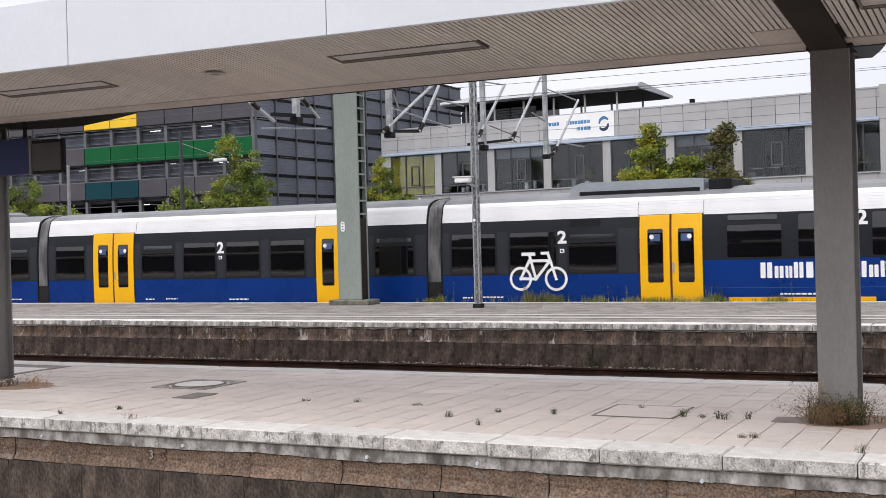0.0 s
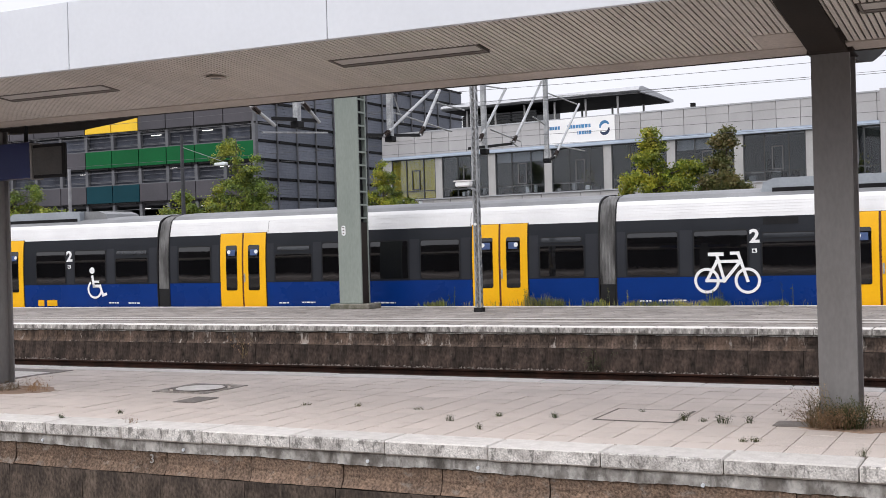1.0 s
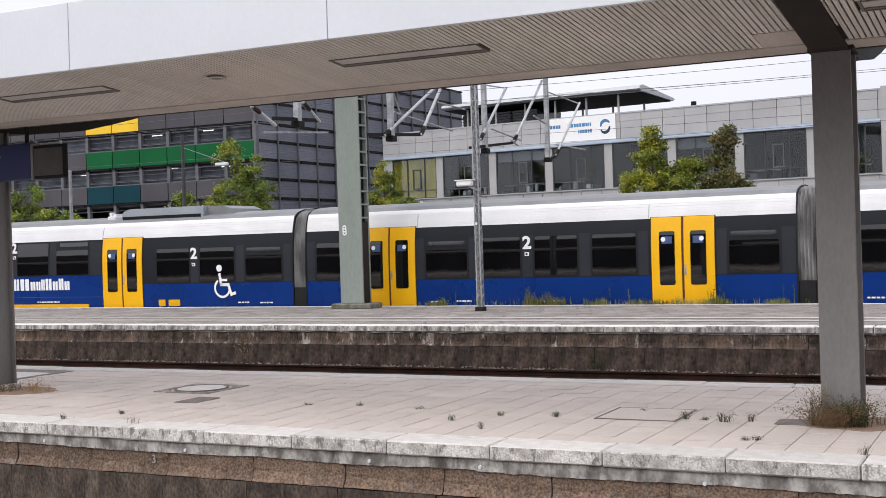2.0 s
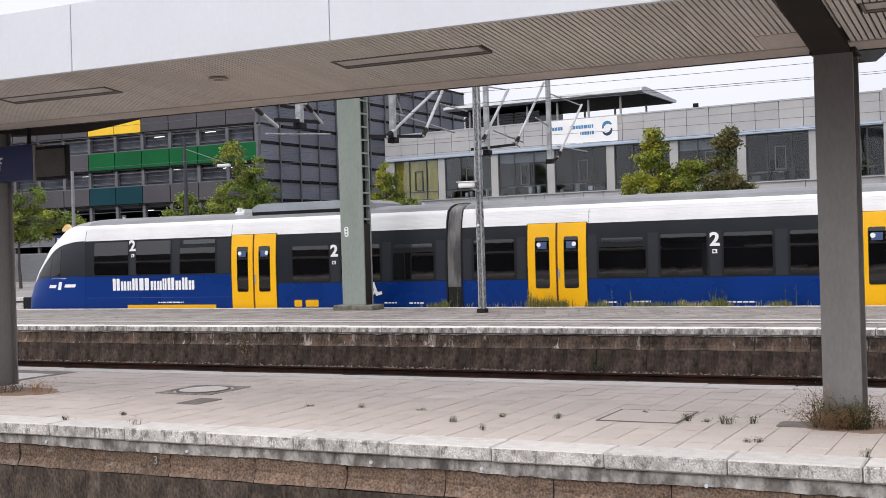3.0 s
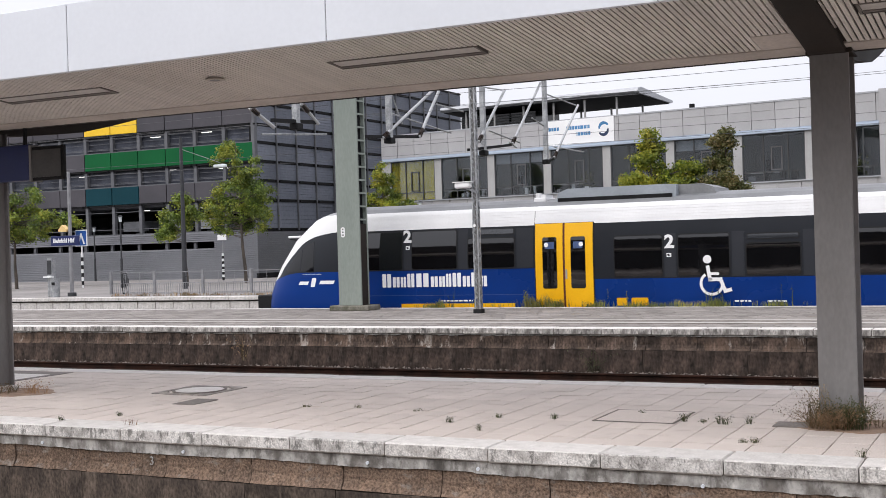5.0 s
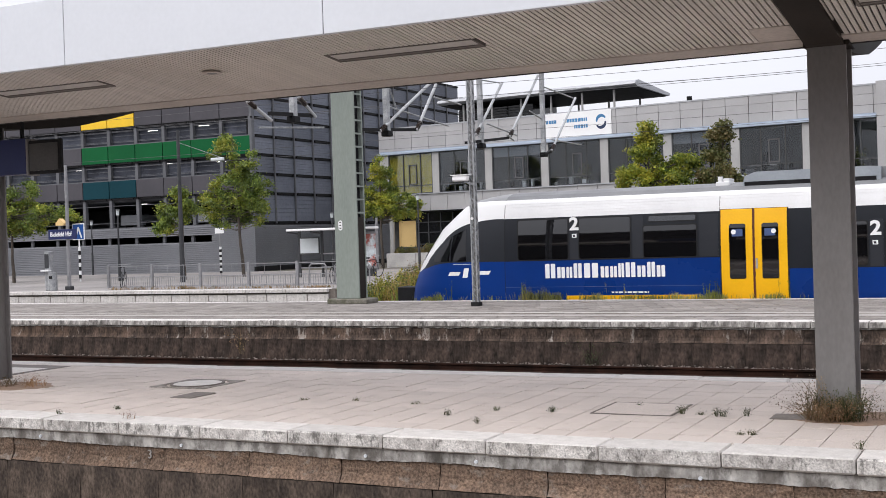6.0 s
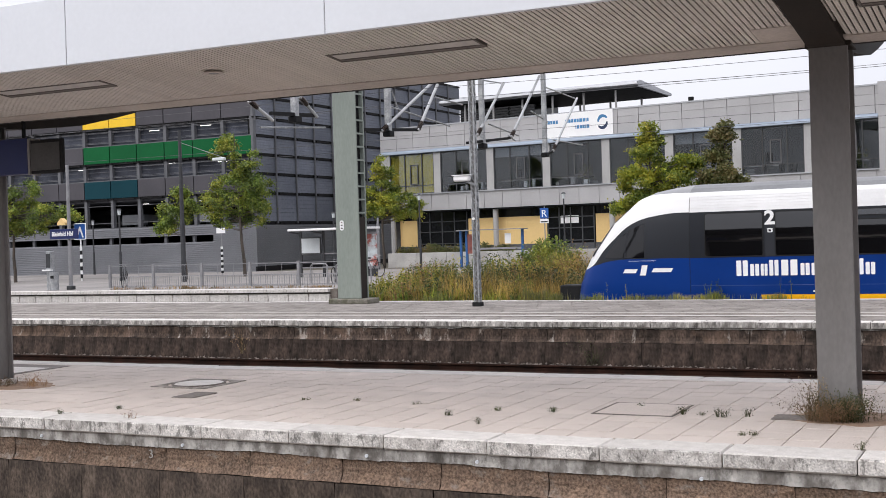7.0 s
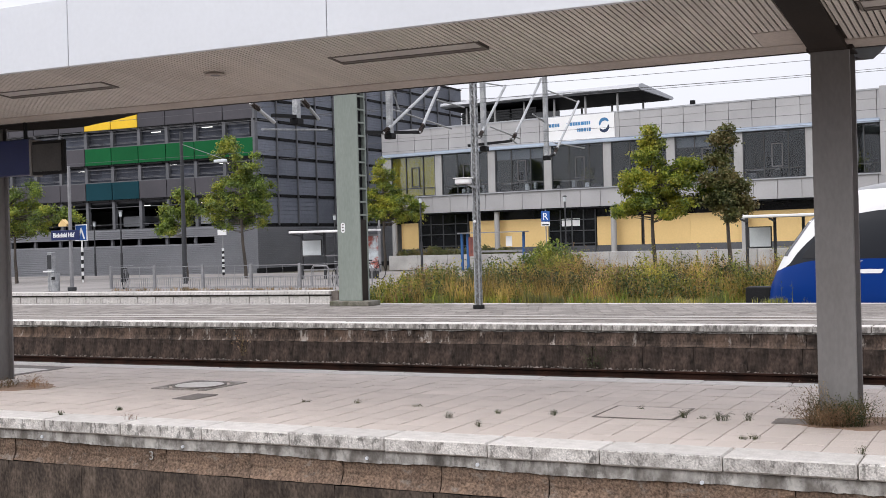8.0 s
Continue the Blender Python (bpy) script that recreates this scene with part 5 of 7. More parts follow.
GX, GY = -43.62, 62.0
garage = thing("car_park", "dark grey multi-storey car park with green, teal and yellow parapet panels", "building")
LV = [(4.97, 6.10), (7.29, 8.40), (9.60, 10.70), (11.95, 13.05)]
bays = [GX - 2.265 * k for k in range(0, 26)]
for z0 in [q[0] for q in LV] + [2.95, 14.2]:
    part("deck", box(bmesh.new(), bays[-1], GY + 0.35, z0 - 0.25, GX - 0.4, GY + 28, z0), M_GIN, garage, "concrete parking deck")
part("inner_wall", box(bmesh.new(), bays[-1], GY + 14.0, 0, GX - 0.4, GY + 14.3, 13.9), M_GIN, garage)
for k in range(len(bays) - 1):
    x1, x0 = bays[k], bays[k + 1]
    for li, (z0, z1) in enumerate(LV):
        m = M_GPANEL
        if li == 1 and k <= 5:
            m = M_GGREEN
        if li == 0 and k in (4, 5):
            m = M_GTEAL
        if li == 2 and k in (4, 5):
            m = M_GYEL
        bm = bmesh.new()
        box(bm, x0 + 0.03, GY - 0.06, z0, x1 - 0.03, GY + 0.02, z1, bevel=0.01)
        part("parapet_panel", bm, m, garage)
    # post, with mesh bars in the openings
    bm = bmesh.new()
    box(bm, x1 - 0.12, GY + 0.03, 2.95, x1 + 0.12, GY + 0.3, 13.9, bevel=0.01)
    part("post", bm, M_GPOST, garage)
    for z0, z1 in zip((2.95, 6.10, 8.40, 10.70), (4.97, 7.29, 9.60, 11.95)):
        h = z1 - z0
        for f in (0.18, 0.74):
            part("guard_rail", box(bmesh.new(), x0 + 0.1, GY + 0.12, z0 + h * f, x1 - 0.1, GY + 0.14, z0 + h * f + 0.035), M_GPOST, garage)
        if z0 > 4:
            # added sheet: its colour gives the opening the interior's brightness
            bm = bmesh.new()
            box(bm, x0 + 0.13, GY + 0.29, z0 + 0.09, x1 - 0.13, GY + 0.31, z1 - 0.16)
            part("wind_screen", bm, M_GINTONE, garage, "added slate sheet in place of the dimly lit deck interior")
            for q in range(3):
                zq = z0 + 0.30 + (h - 0.55) * q / 2
                part("guard_wire", box(bmesh.new(), x0 + 0.13, GY + 0.18, zq, x1 - 0.13, GY + 0.2, zq + 0.02), M_GPOST, garage)
        part("panel_cap", box(bmesh.new(), x0, GY + 0.06, z0 - 0.02, x1, GY + 0.2, z0 + 0.07), M_GPOST, garage)
    for z0 in (4.97, 7.29, 9.60, 11.95):
        part("slab_edge", box(bmesh.new(), x0, GY - 0.02, z0 - 0.12, x1, GY + 0.3, z0 - 0.01), M_DARKMET, garage)
        for xx in (x1 - 0.3, x1 + 0.15):
            part("bracket", box(bmesh.new(), xx - 0.05, GY - 0.12, z0 - 0.13, xx + 0.05, GY - 0.02, z0 - 0.03), M_DARKMET, garage)
# side facing away from the station: mesh cladding by storey
zc = [2.95, 4.80, 6.02, 7.22, 8.39, 9.50, 10.83, 11.95, 13.1, 14.2]
for j in range(13):
    y0 = GY + 0.15 + 2.3 * j
    for a, b in zip(zc, zc[1:]):
        bm = bmesh.new()
        n_slat = 6
        for q in range(n_slat):
            za = a + 0.14 + (b - a - 0.19) * q / n_slat
            zb = a + 0.14 + (b - a - 0.19) * (q + 0.975) / n_slat
            prism(bm, [(GX - 0.05, za), (GX + 0.012, za), (GX - 0.006, zb), (GX - 0.06, zb)], "y", y0 + 0.02, y0 + 2.28)
        part("mesh_panel", bm, M_GDARK, garage)
    bm = bmesh.new()
    box(bm, GX + 0.03, y0 - 0.05, 2.95, GX + 0.12, y0 + 0.05, 14.2)
    part("mullion", bm, M_GPOST, garage)
part("side_backing", box(bmesh.new(), GX - 0.35, GY + 0.1, 2.9, GX - 0.08, GY + 30, 14.2), M_DARKMET, garage)
for z in zc:
    part("side_slab_edge", box(bmesh.new(), GX - 0.075, GY + 0.1, z - 0.03, GX + 0.06, GY + 30, z + 0.10), M_DARKMET, garage)
    for j in range(13):
        for dy in (0.25, 2.05):
            part("bracket", box(bmesh.new(), GX + 0.061, GY + 0.15 + 2.3 * j + dy - 0.06, z - 0.02, GX + 0.16, GY + 0.15 + 2.3 * j + dy + 0.06, z + 0.08), M_DARKMET, garage)
bm = bmesh.new()
box(bm, GX - 0.12, GY - 0.05, 2.9, GX + 0.14, GY + 0.2, 14.3, bevel=0.01)
part("corner_post", bm, M_GPOST, garage)
# ribbed base wall
def ribbed(x0, x1, y, z0, z1, along="x"):
    bm = bmesh.new()
    n = max(2, int((z1 - z0) / 0.115))
    pts = []
    for k in range(n):
        z = z0 + (z1 - z0) * k / n
        d = (z1 - z0) / n
        pts += [(0.0, z), (0.0, z + d * 0.62), (0.045, z + d * 0.68), (0.045, z + d * 0.97)]
    pts = [(y + a, z) for a, z in pts]
    pts += [(y + 0.12, z1), (y + 0.12, z0)]
    if along == "x":
        prism(bm, pts, "x", x0, x1)
    else:
        prism(bm, [(2 * GX * 0 + a, z) for a, z in pts], "y", x0, x1)
    return bm


part("ribbed_wall", ribbed(bays[-1], -46.5, GY - 0.35, 0, 1.92), M_RIB, garage, "grey ribbed metal base wall")
part("ribbed_band", ribbed(bays[-1], -46.5, GY - 0.35, 2.35, 2.95), M_RIB, garage)
part("ribbed_wall", ribbed(-46.5, GX + 0.3, GY - 0.40, 0, 2.92), M_RIB, garage)
bm = bmesh.new()
box(bm, GX + 0.25, GY - 0.4, 0, GX + 0.4, GY + 30, 0.3)
part("side_plinth", bm, M_DARKMET, garage)
bm2 = ribbed(0, 1, 0, 0.3, 2.85)
for v in bm2.verts:
    x, y, z = v.co
    v.co = (GX + 0.40 - y, GY - 0.4 + x * 30.4, z)
part("ribbed_side_wall", bm2, M_RIB, garage)
for k in range(26):
    part("stub_post", box(bmesh.new(), bays[k] - 0.1, GY - 0.2, 1.9, bays[k] + 0.1, GY - 0.05, 2.4), M_GPOST, garage)

# parked cars seen through the openings
M_CAR = mat("parked_car_paint", (0.30, 0.31, 0.33), (0.22, 0.23, 0.25), 0.3, big=1, fine=10, grain=0.05, rand=0.6, coat=0.5)


def parked_car(x, y, z, label):
    c = thing("parked_car", label, "car", "cars in the car park", at=pose(x, y, z))
    bm = bmesh.new()
    prism(bm, [(-0.88, 0.25), (0.88, 0.25), (0.9, 0.75), (0.84, 0.92), (-0.84, 0.92), (-0.9, 0.75)], "y", 0, 4.1)
    part("body", bm, M_CAR, c, smooth=True)
    bm = bmesh.new()
    prism(bm, [(0.9, 0.9), (3.4, 0.9), (2.9, 1.42), (1.4, 1.42)], "x", -0.72, 0.72)
    part("cabin", bm, M_TGLASS, c)
    for wx in (-0.8, 0.8):
        for wy in (0.75, 3.3):
            bm = bmesh.new()
            rod(bm, (wx - 0.09, wy, 0.3), (wx + 0.09, wy, 0.3), 0.3, 0.3, 14)
            part("wheel", bm, M_BLACK, c)


for k, (x, lv) in enumerate(((-50.9, 2.95), (-48.6, 2.95), (-57.6, 6.1 - 1.13), (-49.7, 4.97), (-46.9, 4.97), (-55.3, 7.29), (-52.9, 7.29), (-60.2, 4.97), (-54.6, 2.95))):
    parked_car(x, GY + 1.6, lv, "silver parked car behind the guard rail")
M_TUBE = mat("lit_tube", (0.9, 0.9, 0.9), None, 0.4, bump=0)
M_TUBE.node_tree.nodes["Principled BSDF"].inputs["Emission Color"].default_value = (1, 0.98, 0.93, 1)
M_TUBE.node_tree.nodes["Principled BSDF"].inputs["Emission Strength"].default_value = 1.2
for x, y, z in ((-57.6, 62.24, 6.95), (-51.4, 62.24, 9.2), (-50.9, 66, 4.7), (-50.2, 62.24, 7.0), (-47.3, 62.24, 9.25), (-55.6, 66, 4.65), (-46.0, 62.24, 6.9), (-60.0, 62.24, 6.95), (-54.0, 66, 2.85)):
    tube = thing("tube_light", "lit fluorescent tube under the parking deck", "ceiling light", "car park tubes", at=pose(x, y, z))
    bm = bmesh.new()
    box(bm, -0.4, -0.025, 0, 0.4, 0.025, 0.04)
    part("tube", bm, M_TUBE, tube)

# ---------------------------------------------------------------- bath house
M_BPANEL = mat("pale_grey_facade_panel", (0.395, 0.39, 0.395), (0.34, 0.335, 0.34), 0.55, big=0.5, fine=10, grain=0.04, bump=0.02, rand=0.06)
M_BCOL = mat("pale_grey_column", (0.4, 0.395, 0.39), (0.335, 0.33, 0.325), 0.6, big=0.5, fine=10, grain=0.05)
M_BBLUE = mat("blue_grey_cornice", (0.36, 0.42, 0.50), (0.31, 0.365, 0.44), 0.45, big=0.5, fine=10, grain=0.04)
M_BYEL = mat("cream_yellow_panel", (0.78, 0.55, 0.24), (0.72, 0.50, 0.21), 0.6, big=0.4, fine=10, grain=0.04, rand=0.04)
M_BDARK = mat("dark_soffit_glass", (0.012, 0.013, 0.015), (0.008, 0.009, 0.01), 0.1, big=0.5, fine=10, grain=0.1, bump=0, spec=0.4)
def tinted_pane(name, tint, gloss):
    """Tinted window glass: see-through, with an even mirror share."""
    m = bpy.data.materials.new(name)
    m.use_nodes = True
    n, l = m.node_tree.nodes, m.node_tree.links
    n.remove(n["Principled BSDF"])
    tr, gl, mx = n.new("ShaderNodeBsdfTransparent"), n.new("ShaderNodeBsdfGlossy"), n.new("ShaderNodeMixShader")
    tr.inputs["Color"].default_value = (*tint, 1)
    gl.inputs["Roughness"].default_value = 0.03
    fr = n.new("ShaderNodeFresnel")
    fr.inputs["IOR"].default_value = gloss
    bp, nz, tc = n.new("ShaderNodeBump"), n.new("ShaderNodeTexNoise"), n.new("ShaderNodeTexCoord")
    nz.inputs["Scale"].default_value = 0.7
    bp.inputs["Strength"].default_value, bp.inputs["Distance"].default_value = 0.3, 0.02
    l.new(tc.outputs["Object"], nz.inputs["Vector"])
    l.new(nz.outputs["Fac"], bp.inputs["Height"])
    l.new(bp.outputs["Normal"], gl.inputs["Normal"])
    l.new(fr.outputs["Fac"], mx.inputs[0])
    l.new(tr.outputs["BSDF"], mx.inputs[1])
    l.new(gl.outputs["BSDF"], mx.inputs[2])
    l.new(mx.outputs["Shader"], n["Material Output"].inputs["Surface"])
    return m


M_BGLASS = tinted_pane("office_window_glass", (0.76, 0.80, 0.84), 1.6)
M_BGLASSY = mat("yellow_blind", (0.62, 0.50, 0.03), (0.34, 0.28, 0.02), 0.6, big=0.6, fine=3, grain=0.2, bump=0, spec=0.35)
M_BFRAME = mat("dark_window_frame", (0.05, 0.053, 0.058), (0.04, 0.043, 0.047), 0.45, big=1, fine=10, grain=0.08)
M_BROOF = mat("pale_metal_roof", (0.42, 0.43, 0.45), (0.36, 0.37, 0.39), 0.45, metal=0.3, big=0.5, fine=10, grain=0.04)
# dark core colour carries the dimness of the unlit inside
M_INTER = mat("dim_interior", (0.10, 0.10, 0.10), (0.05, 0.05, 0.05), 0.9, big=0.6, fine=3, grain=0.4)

yaw_b = math.degrees(math.atan2(-0.125, 0.992))
spa = thing("bath_house", "pale grey panelled building with ribbon windows and cream ground floor", "building", at=pose(-38.5, 69.0, 0, 0, 0, yaw_b))
L = 31.4
COLS = [0.25 + 3.905 * k for k in range(9)]
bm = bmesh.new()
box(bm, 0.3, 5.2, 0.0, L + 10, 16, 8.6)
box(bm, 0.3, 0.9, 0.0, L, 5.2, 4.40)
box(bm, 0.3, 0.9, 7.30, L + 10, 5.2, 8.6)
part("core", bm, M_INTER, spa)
# parapet and sill bands of single panels
for z0, z1, w in ((7.36, 8.33, 1.3017), (8.34, 8.78, 1.3017), (3.45, 4.50, 1.3017)):
    s = 0.0
    while s < L - 0.01:
        bm = bmesh.new()
        box(bm, s + 0.012, 0, z0, min(s + w, L) - 0.012, 0.12, z1, bevel=0.006)
        part("facade_panel", bm, M_BPANEL, spa)
        s += w
bm = bmesh.new()
box(bm, 0.02, 0.125, 3.40, L, 0.9, 4.48)
box(bm, 0.02, 0.125, 7.20, L, 0.9, 8.74)
part("band_backing", bm, M_BDARK, spa)
bm = bmesh.new()
box(bm, -0.05, -0.03, 8.78, L, 0.5, 8.86)
part("parapet_cap", bm, M_BROOF, spa)
bm = bmesh.new()
box(bm, 0.05, -0.20, 7.12, L, 0.05, 7.26, bevel=0.02)
box(bm, 0.05, -0.05, 7.26, L, 0.03, 7.35)
part("blind_box", bm, M_BBLUE, spa, "blue-grey cornice over the windows")
bm = bmesh.new()
box(bm, 0.05, -0.09, 4.50, L, 0.06, 4.56)
part("sill", bm, M_BROOF, spa)
for k, c in enumerate(COLS):
    bm = bmesh.new()
    box(bm, c + (0.0 if k else -0.2), -0.03, 4.56, c + 0.50, 0.2, 7.12, bevel=0.01)
    part("pier", bm, M_BCOL, spa)
    if k == len(COLS) - 1:
        continue
    a, b = c + 0.50, c + 3.905
    win = part("window", box(bmesh.new(), a, 0.045, 4.56, b, 0.058, 7.12), M_BGLASS, spa, "yellow-blinded window" if k == 0 else "dark ribbon window")
    win.visible_shadow = False
    bm = bmesh.new()
    for u in (a, a + (b - a) * 0.33, a + (b - a) * 0.72, b - 0.06):
        box(bm, u, 0.0, 4.56, u + 0.06, 0.044, 7.12)
    for z in (4.56, 5.05, 7.06):
        box(bm, a, 0.002, z, b, 0.040, z + 0.05)
    part("frame", bm, M_BFRAME, win)
    bm = bmesh.new()
    u = a + (b - a) * 0.46
    for z in (5.15, 6.35):
        box(bm, u, -0.01, z, u + 0.62, 0.039, z + 0.06)
    for q in (u, u + 0.56):
        box(bm, q, -0.008, 5.15, q + 0.06, 0.038, 6.41)
    part("casement", bm, M_BFRAME if k == 0 else M_GPOST, win, "narrow hinged casement")
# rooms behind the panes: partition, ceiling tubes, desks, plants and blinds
# room walls near black: indoor shade is put into their colour
M_ROOM = mat("dimmed_office_wall", (0.085, 0.09, 0.10), (0.05, 0.053, 0.06), 0.9, big=0.6, fine=6, grain=0.1)
M_BLIND = mat("grey_blind", (0.30, 0.31, 0.33), (0.25, 0.26, 0.28), 0.8, big=1, fine=20, grain=0.08, rand=0.2)
for k in range(8):
    c = COLS[k]
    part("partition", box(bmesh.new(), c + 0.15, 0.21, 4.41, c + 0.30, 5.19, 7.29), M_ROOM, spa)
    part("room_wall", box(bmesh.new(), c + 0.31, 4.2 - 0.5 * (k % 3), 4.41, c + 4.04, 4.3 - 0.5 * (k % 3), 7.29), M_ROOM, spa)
    if k == 0:
        part("yellow_blind", box(bmesh.new(), c + 0.52, 0.08, 4.6, c + 3.88, 0.095, 7.1), M_BGLASSY, spa, "yellow blind behind the pane")
        continue
    part("desk", box(bmesh.new(), c + 0.7, 0.5, 5.05, c + 0.7 + (1.6, 2.4, 2.0)[k % 3], 1.2, 5.10), M_BPANEL, spa)
    for q in range(4):
        x0 = c + 0.65 + 0.75 * q + random.uniform(0, 0.4)
        w, h = random.uniform(0.12, 0.45), random.uniform(0.12, 0.5)
        part("window_clutter", box(bmesh.new(), x0, 0.25, 4.58, x0 + w, 0.25 + 0.2, 4.62 + h, bevel=0.03), random.choice((M_DARKMET, M_WHITEP, M_BPANEL, M_GPOST)), spa)
    bm = bmesh.new()
    xc = c + random.uniform(1.0, 3.2)
    rod(bm, (xc, 0.7, 4.45), (xc, 0.7, 5.0), 0.03, 0.03, 6)
    box(bm, xc - 0.25, 0.5, 5.0, xc + 0.25, 0.9, 5.07)
    box(bm, xc - 0.22, 0.86, 5.1, xc + 0.22, 0.92, 5.75, bevel=0.02)
    part("office_chair", bm, M_DARKMET, spa, "dark office chair")
    if k in (2, 5):
        part("blind", box(bmesh.new(), c + 0.52, 0.22, (6.3, 6.75, 6.5)[k % 3], c + 3.88, 0.235, 7.1), M_BLIND, spa, "half-lowered grey blind")
    if k in (1, 3, 7):
        xp = c + 2.9 - 0.3 * (k % 2)
        lv = leaves_at(np.array([xp, 0.6, 5.2]) + RNG.normal(scale=0.25, size=(160, 3)) * np.array([1, 0.6, 1.2]), 0.16)
        ob = new("indoor_plant", quad_mesh("indoor_plant", lv, M_LEAFD))
        ob.parent = spa
RD = 7.75
# recessed ground floor
bm = bmesh.new()
box(bm, 0.4, 0.80, 2.80, L, 0.9, 3.45)
part("dark_band", bm, M_BDARK, spa)
yel = ((0.9, 2.25), (6.15, 11.75), (15.0, 17.8), (18.0, 24.0), (24.1, 28.4))
for a, b in yel:
    s = a
    while s < b - 0.05:
        e = min(s + 2.8, b)
        bm = bmesh.new()
        box(bm, s + 0.004, 0.72, 1.18, e - 0.004, 0.80, 2.86)
        part("cream_panel", bm, M_BYEL, spa)
        s = e
bm = bmesh.new()
box(bm, 0.4, 0.70, 0.0, L, 0.81, 1.17)
part("plinth", bm, M_GIN, spa)
for a, b in ((2.3, 6.1), (11.8, 14.95), (28.5, 31.2)):
    bm = bmesh.new()
    box(bm, a, 0.71, 0.6, b, 0.79, 3.3)
    dw = part("shop_window", bm, M_BDARK, spa, "dark shop window")
    bm = bmesh.new()
    for u in np.linspace(a, b - 0.07, 5):
        box(bm, float(u), 0.66, 0.6, float(u) + 0.07, 0.705, 3.3)
    for z in (1.3, 2.05, 2.7):
        box(bm, a, 0.67, z, b, 0.704, z + 0.06)
    part("frame", bm, M_BFRAME, dw)
bm = bmesh.new()
box(bm, 12.7, 0.68, 2.35, 13.9, 0.7, 2.8)
part("window_notice", bm, M_WHITEP, spa)
for s in (8.45, 16.3, 24.1, 0.7):
    bm = bmesh.new()
    rod(bm, (s, 0.25, 0), (s, 0.25, 3.45), 0.17, 0.17, 16)
    part("column", bm, M_BCOL, spa, "pale round column", smooth=True)
bm = bmesh.new()
box(bm, 0.05, 0.0, 3.36, L, 0.9, 3.45)
part("overhang_soffit", bm, M_BDARK, spa)
s = L
while s < 38:
    for z0, z1 in ((0.0, 2.2), (2.2, 4.4), (4.4, 6.6), (6.6, 8.95)):
        part("end_panel", box(bmesh.new(), s + 0.01, -0.12, z0 + 0.006, s + 1.94, 0.3, z1 - 0.006, bevel=0.006), M_BPANEL, spa)
    s += 1.95
# set-back roof storey below a flat roof on posts
bm = bmesh.new()
box(bm, 3.6, 4.2, 8.7, 9.2, 7.4, 10.05)
part("roof_storey", bm, M_BDARK, spa, "dark set-back roof storey")
bm = bmesh.new()
for z in np.arange(8.95, 10.0, 0.16):
    box(bm, 3.6, 4.1, float(z), 9.2, 4.16, float(z) + 0.04)
part("louvre", bm, M_BFRAME, spa)
for s in np.arange(4.6, 17.0, 2.15):
    for d in (3.2, RD - 0.8):
        bm = bmesh.new()
        rod(bm, (float(s), d, 8.7), (float(s), d, 10.3 if d < 4 else 10.09), 0.07, 0.07, 8)
        part("roof_post", bm, M_BCOL, spa)
bm = bmesh.new()
prism(bm, [(2.5, 10.45), (2.75, 10.33), (RD - 0.2, 10.10), (RD, 10.18), (RD - 0.1, 10.28), (3.0, 10.72), (2.55, 10.60)], "x", 3.0, 17.06)
part("wing_roof", bm, M_BROOF, spa, "pale wing-edged metal roof", smooth=True)
bm = bmesh.new()
prism(bm, [(2.85, 10.29), (RD - 0.3, 10.06), (RD - 0.3, 10.10), (2.85, 10.325)], "x", 3.1, 16.9)
part("roof_soffit", bm, M_DARKMET, spa, "dark roof underside")
bm = bmesh.new()
rod(bm, (20.6, 2.0, 8.8), (20.6, 2.0, 9.3), 0.16, 0.16, 10)
part("roof_pipe", bm, M_DARKMET, spa)
# banner with plain blocks for the name
banner = thing("banner", "white banner with blue blocks and curved mark on grey facade", "sign", at=pose(-38.5, 69.0, 0, 0, 0, yaw_b))
M_BANBLUE = mat("banner_blue", (0.05, 0.22, 0.45), None, 0.5, bump=0)
M_BANDARK = mat("banner_dark_blue", (0.01, 0.03, 0.09), None, 0.5, bump=0)
bm = bmesh.new()
box(bm, 12.1, -0.05, 7.36, 16.65, -0.01, 8.80)
part("sheet", bm, M_WHITEP, banner)
u = 12.4
for w in (0.16, 0.14, 0.15, 0.14):
    part("name_block", box(bmesh.new(), u, -0.056, 8.22, u + w, -0.051, 8.22 + 0.2), M_BANBLUE, banner)
    u += w + 0.035
u += 0.45
for w in (0.18, 0.14, 0.14, 0.15, 0.14, 0.2, 0.14, 0.07, 0.09):
    part("name_block", box(bmesh.new(), u, -0.056, 8.22, u + w, -0.051, 8.22 + 0.2), M_BANBLUE, banner)
    u += w + 0.035
u = 14.25
for w in (0.06, 0.14, 0.15, 0.14, 0.09, 0.14):
    part("name_block", box(bmesh.new(), u, -0.056, 7.84, u + w, -0.051, 7.84 + 0.2), M_BANBLUE, banner)
    u += w + 0.035
for a0, a1, m, dz in ((20, 200, M_BANBLUE, 0.1), (200, 380, M_BANDARK, -0.1)):
    bm = bmesh.new()
    cx, cz, R0, R1 = 16.0, 8.12 + dz, 0.18, 0.34
    n = 14
    i0, o0 = [], []
    for k in range(n + 1):
        a = radians(a0 + (a1 - a0) * k / n)
        th = 0.06 + 0.1 * math.sin(math.pi * k / n)
        i0.append(bm.verts.new((cx + (0.3 - th) * math.cos(a), -0.055, cz + (0.3 - th) * math.sin(a))))
        o0.append(bm.verts.new((cx + 0.33 * math.cos(a), -0.055, cz + 0.33 * math.sin(a))))
    for k in range(n):
        bm.faces.new((i0[k], o0[k], o0[k + 1], i0[k + 1]))
    part("curved_mark", bm, m, banner)


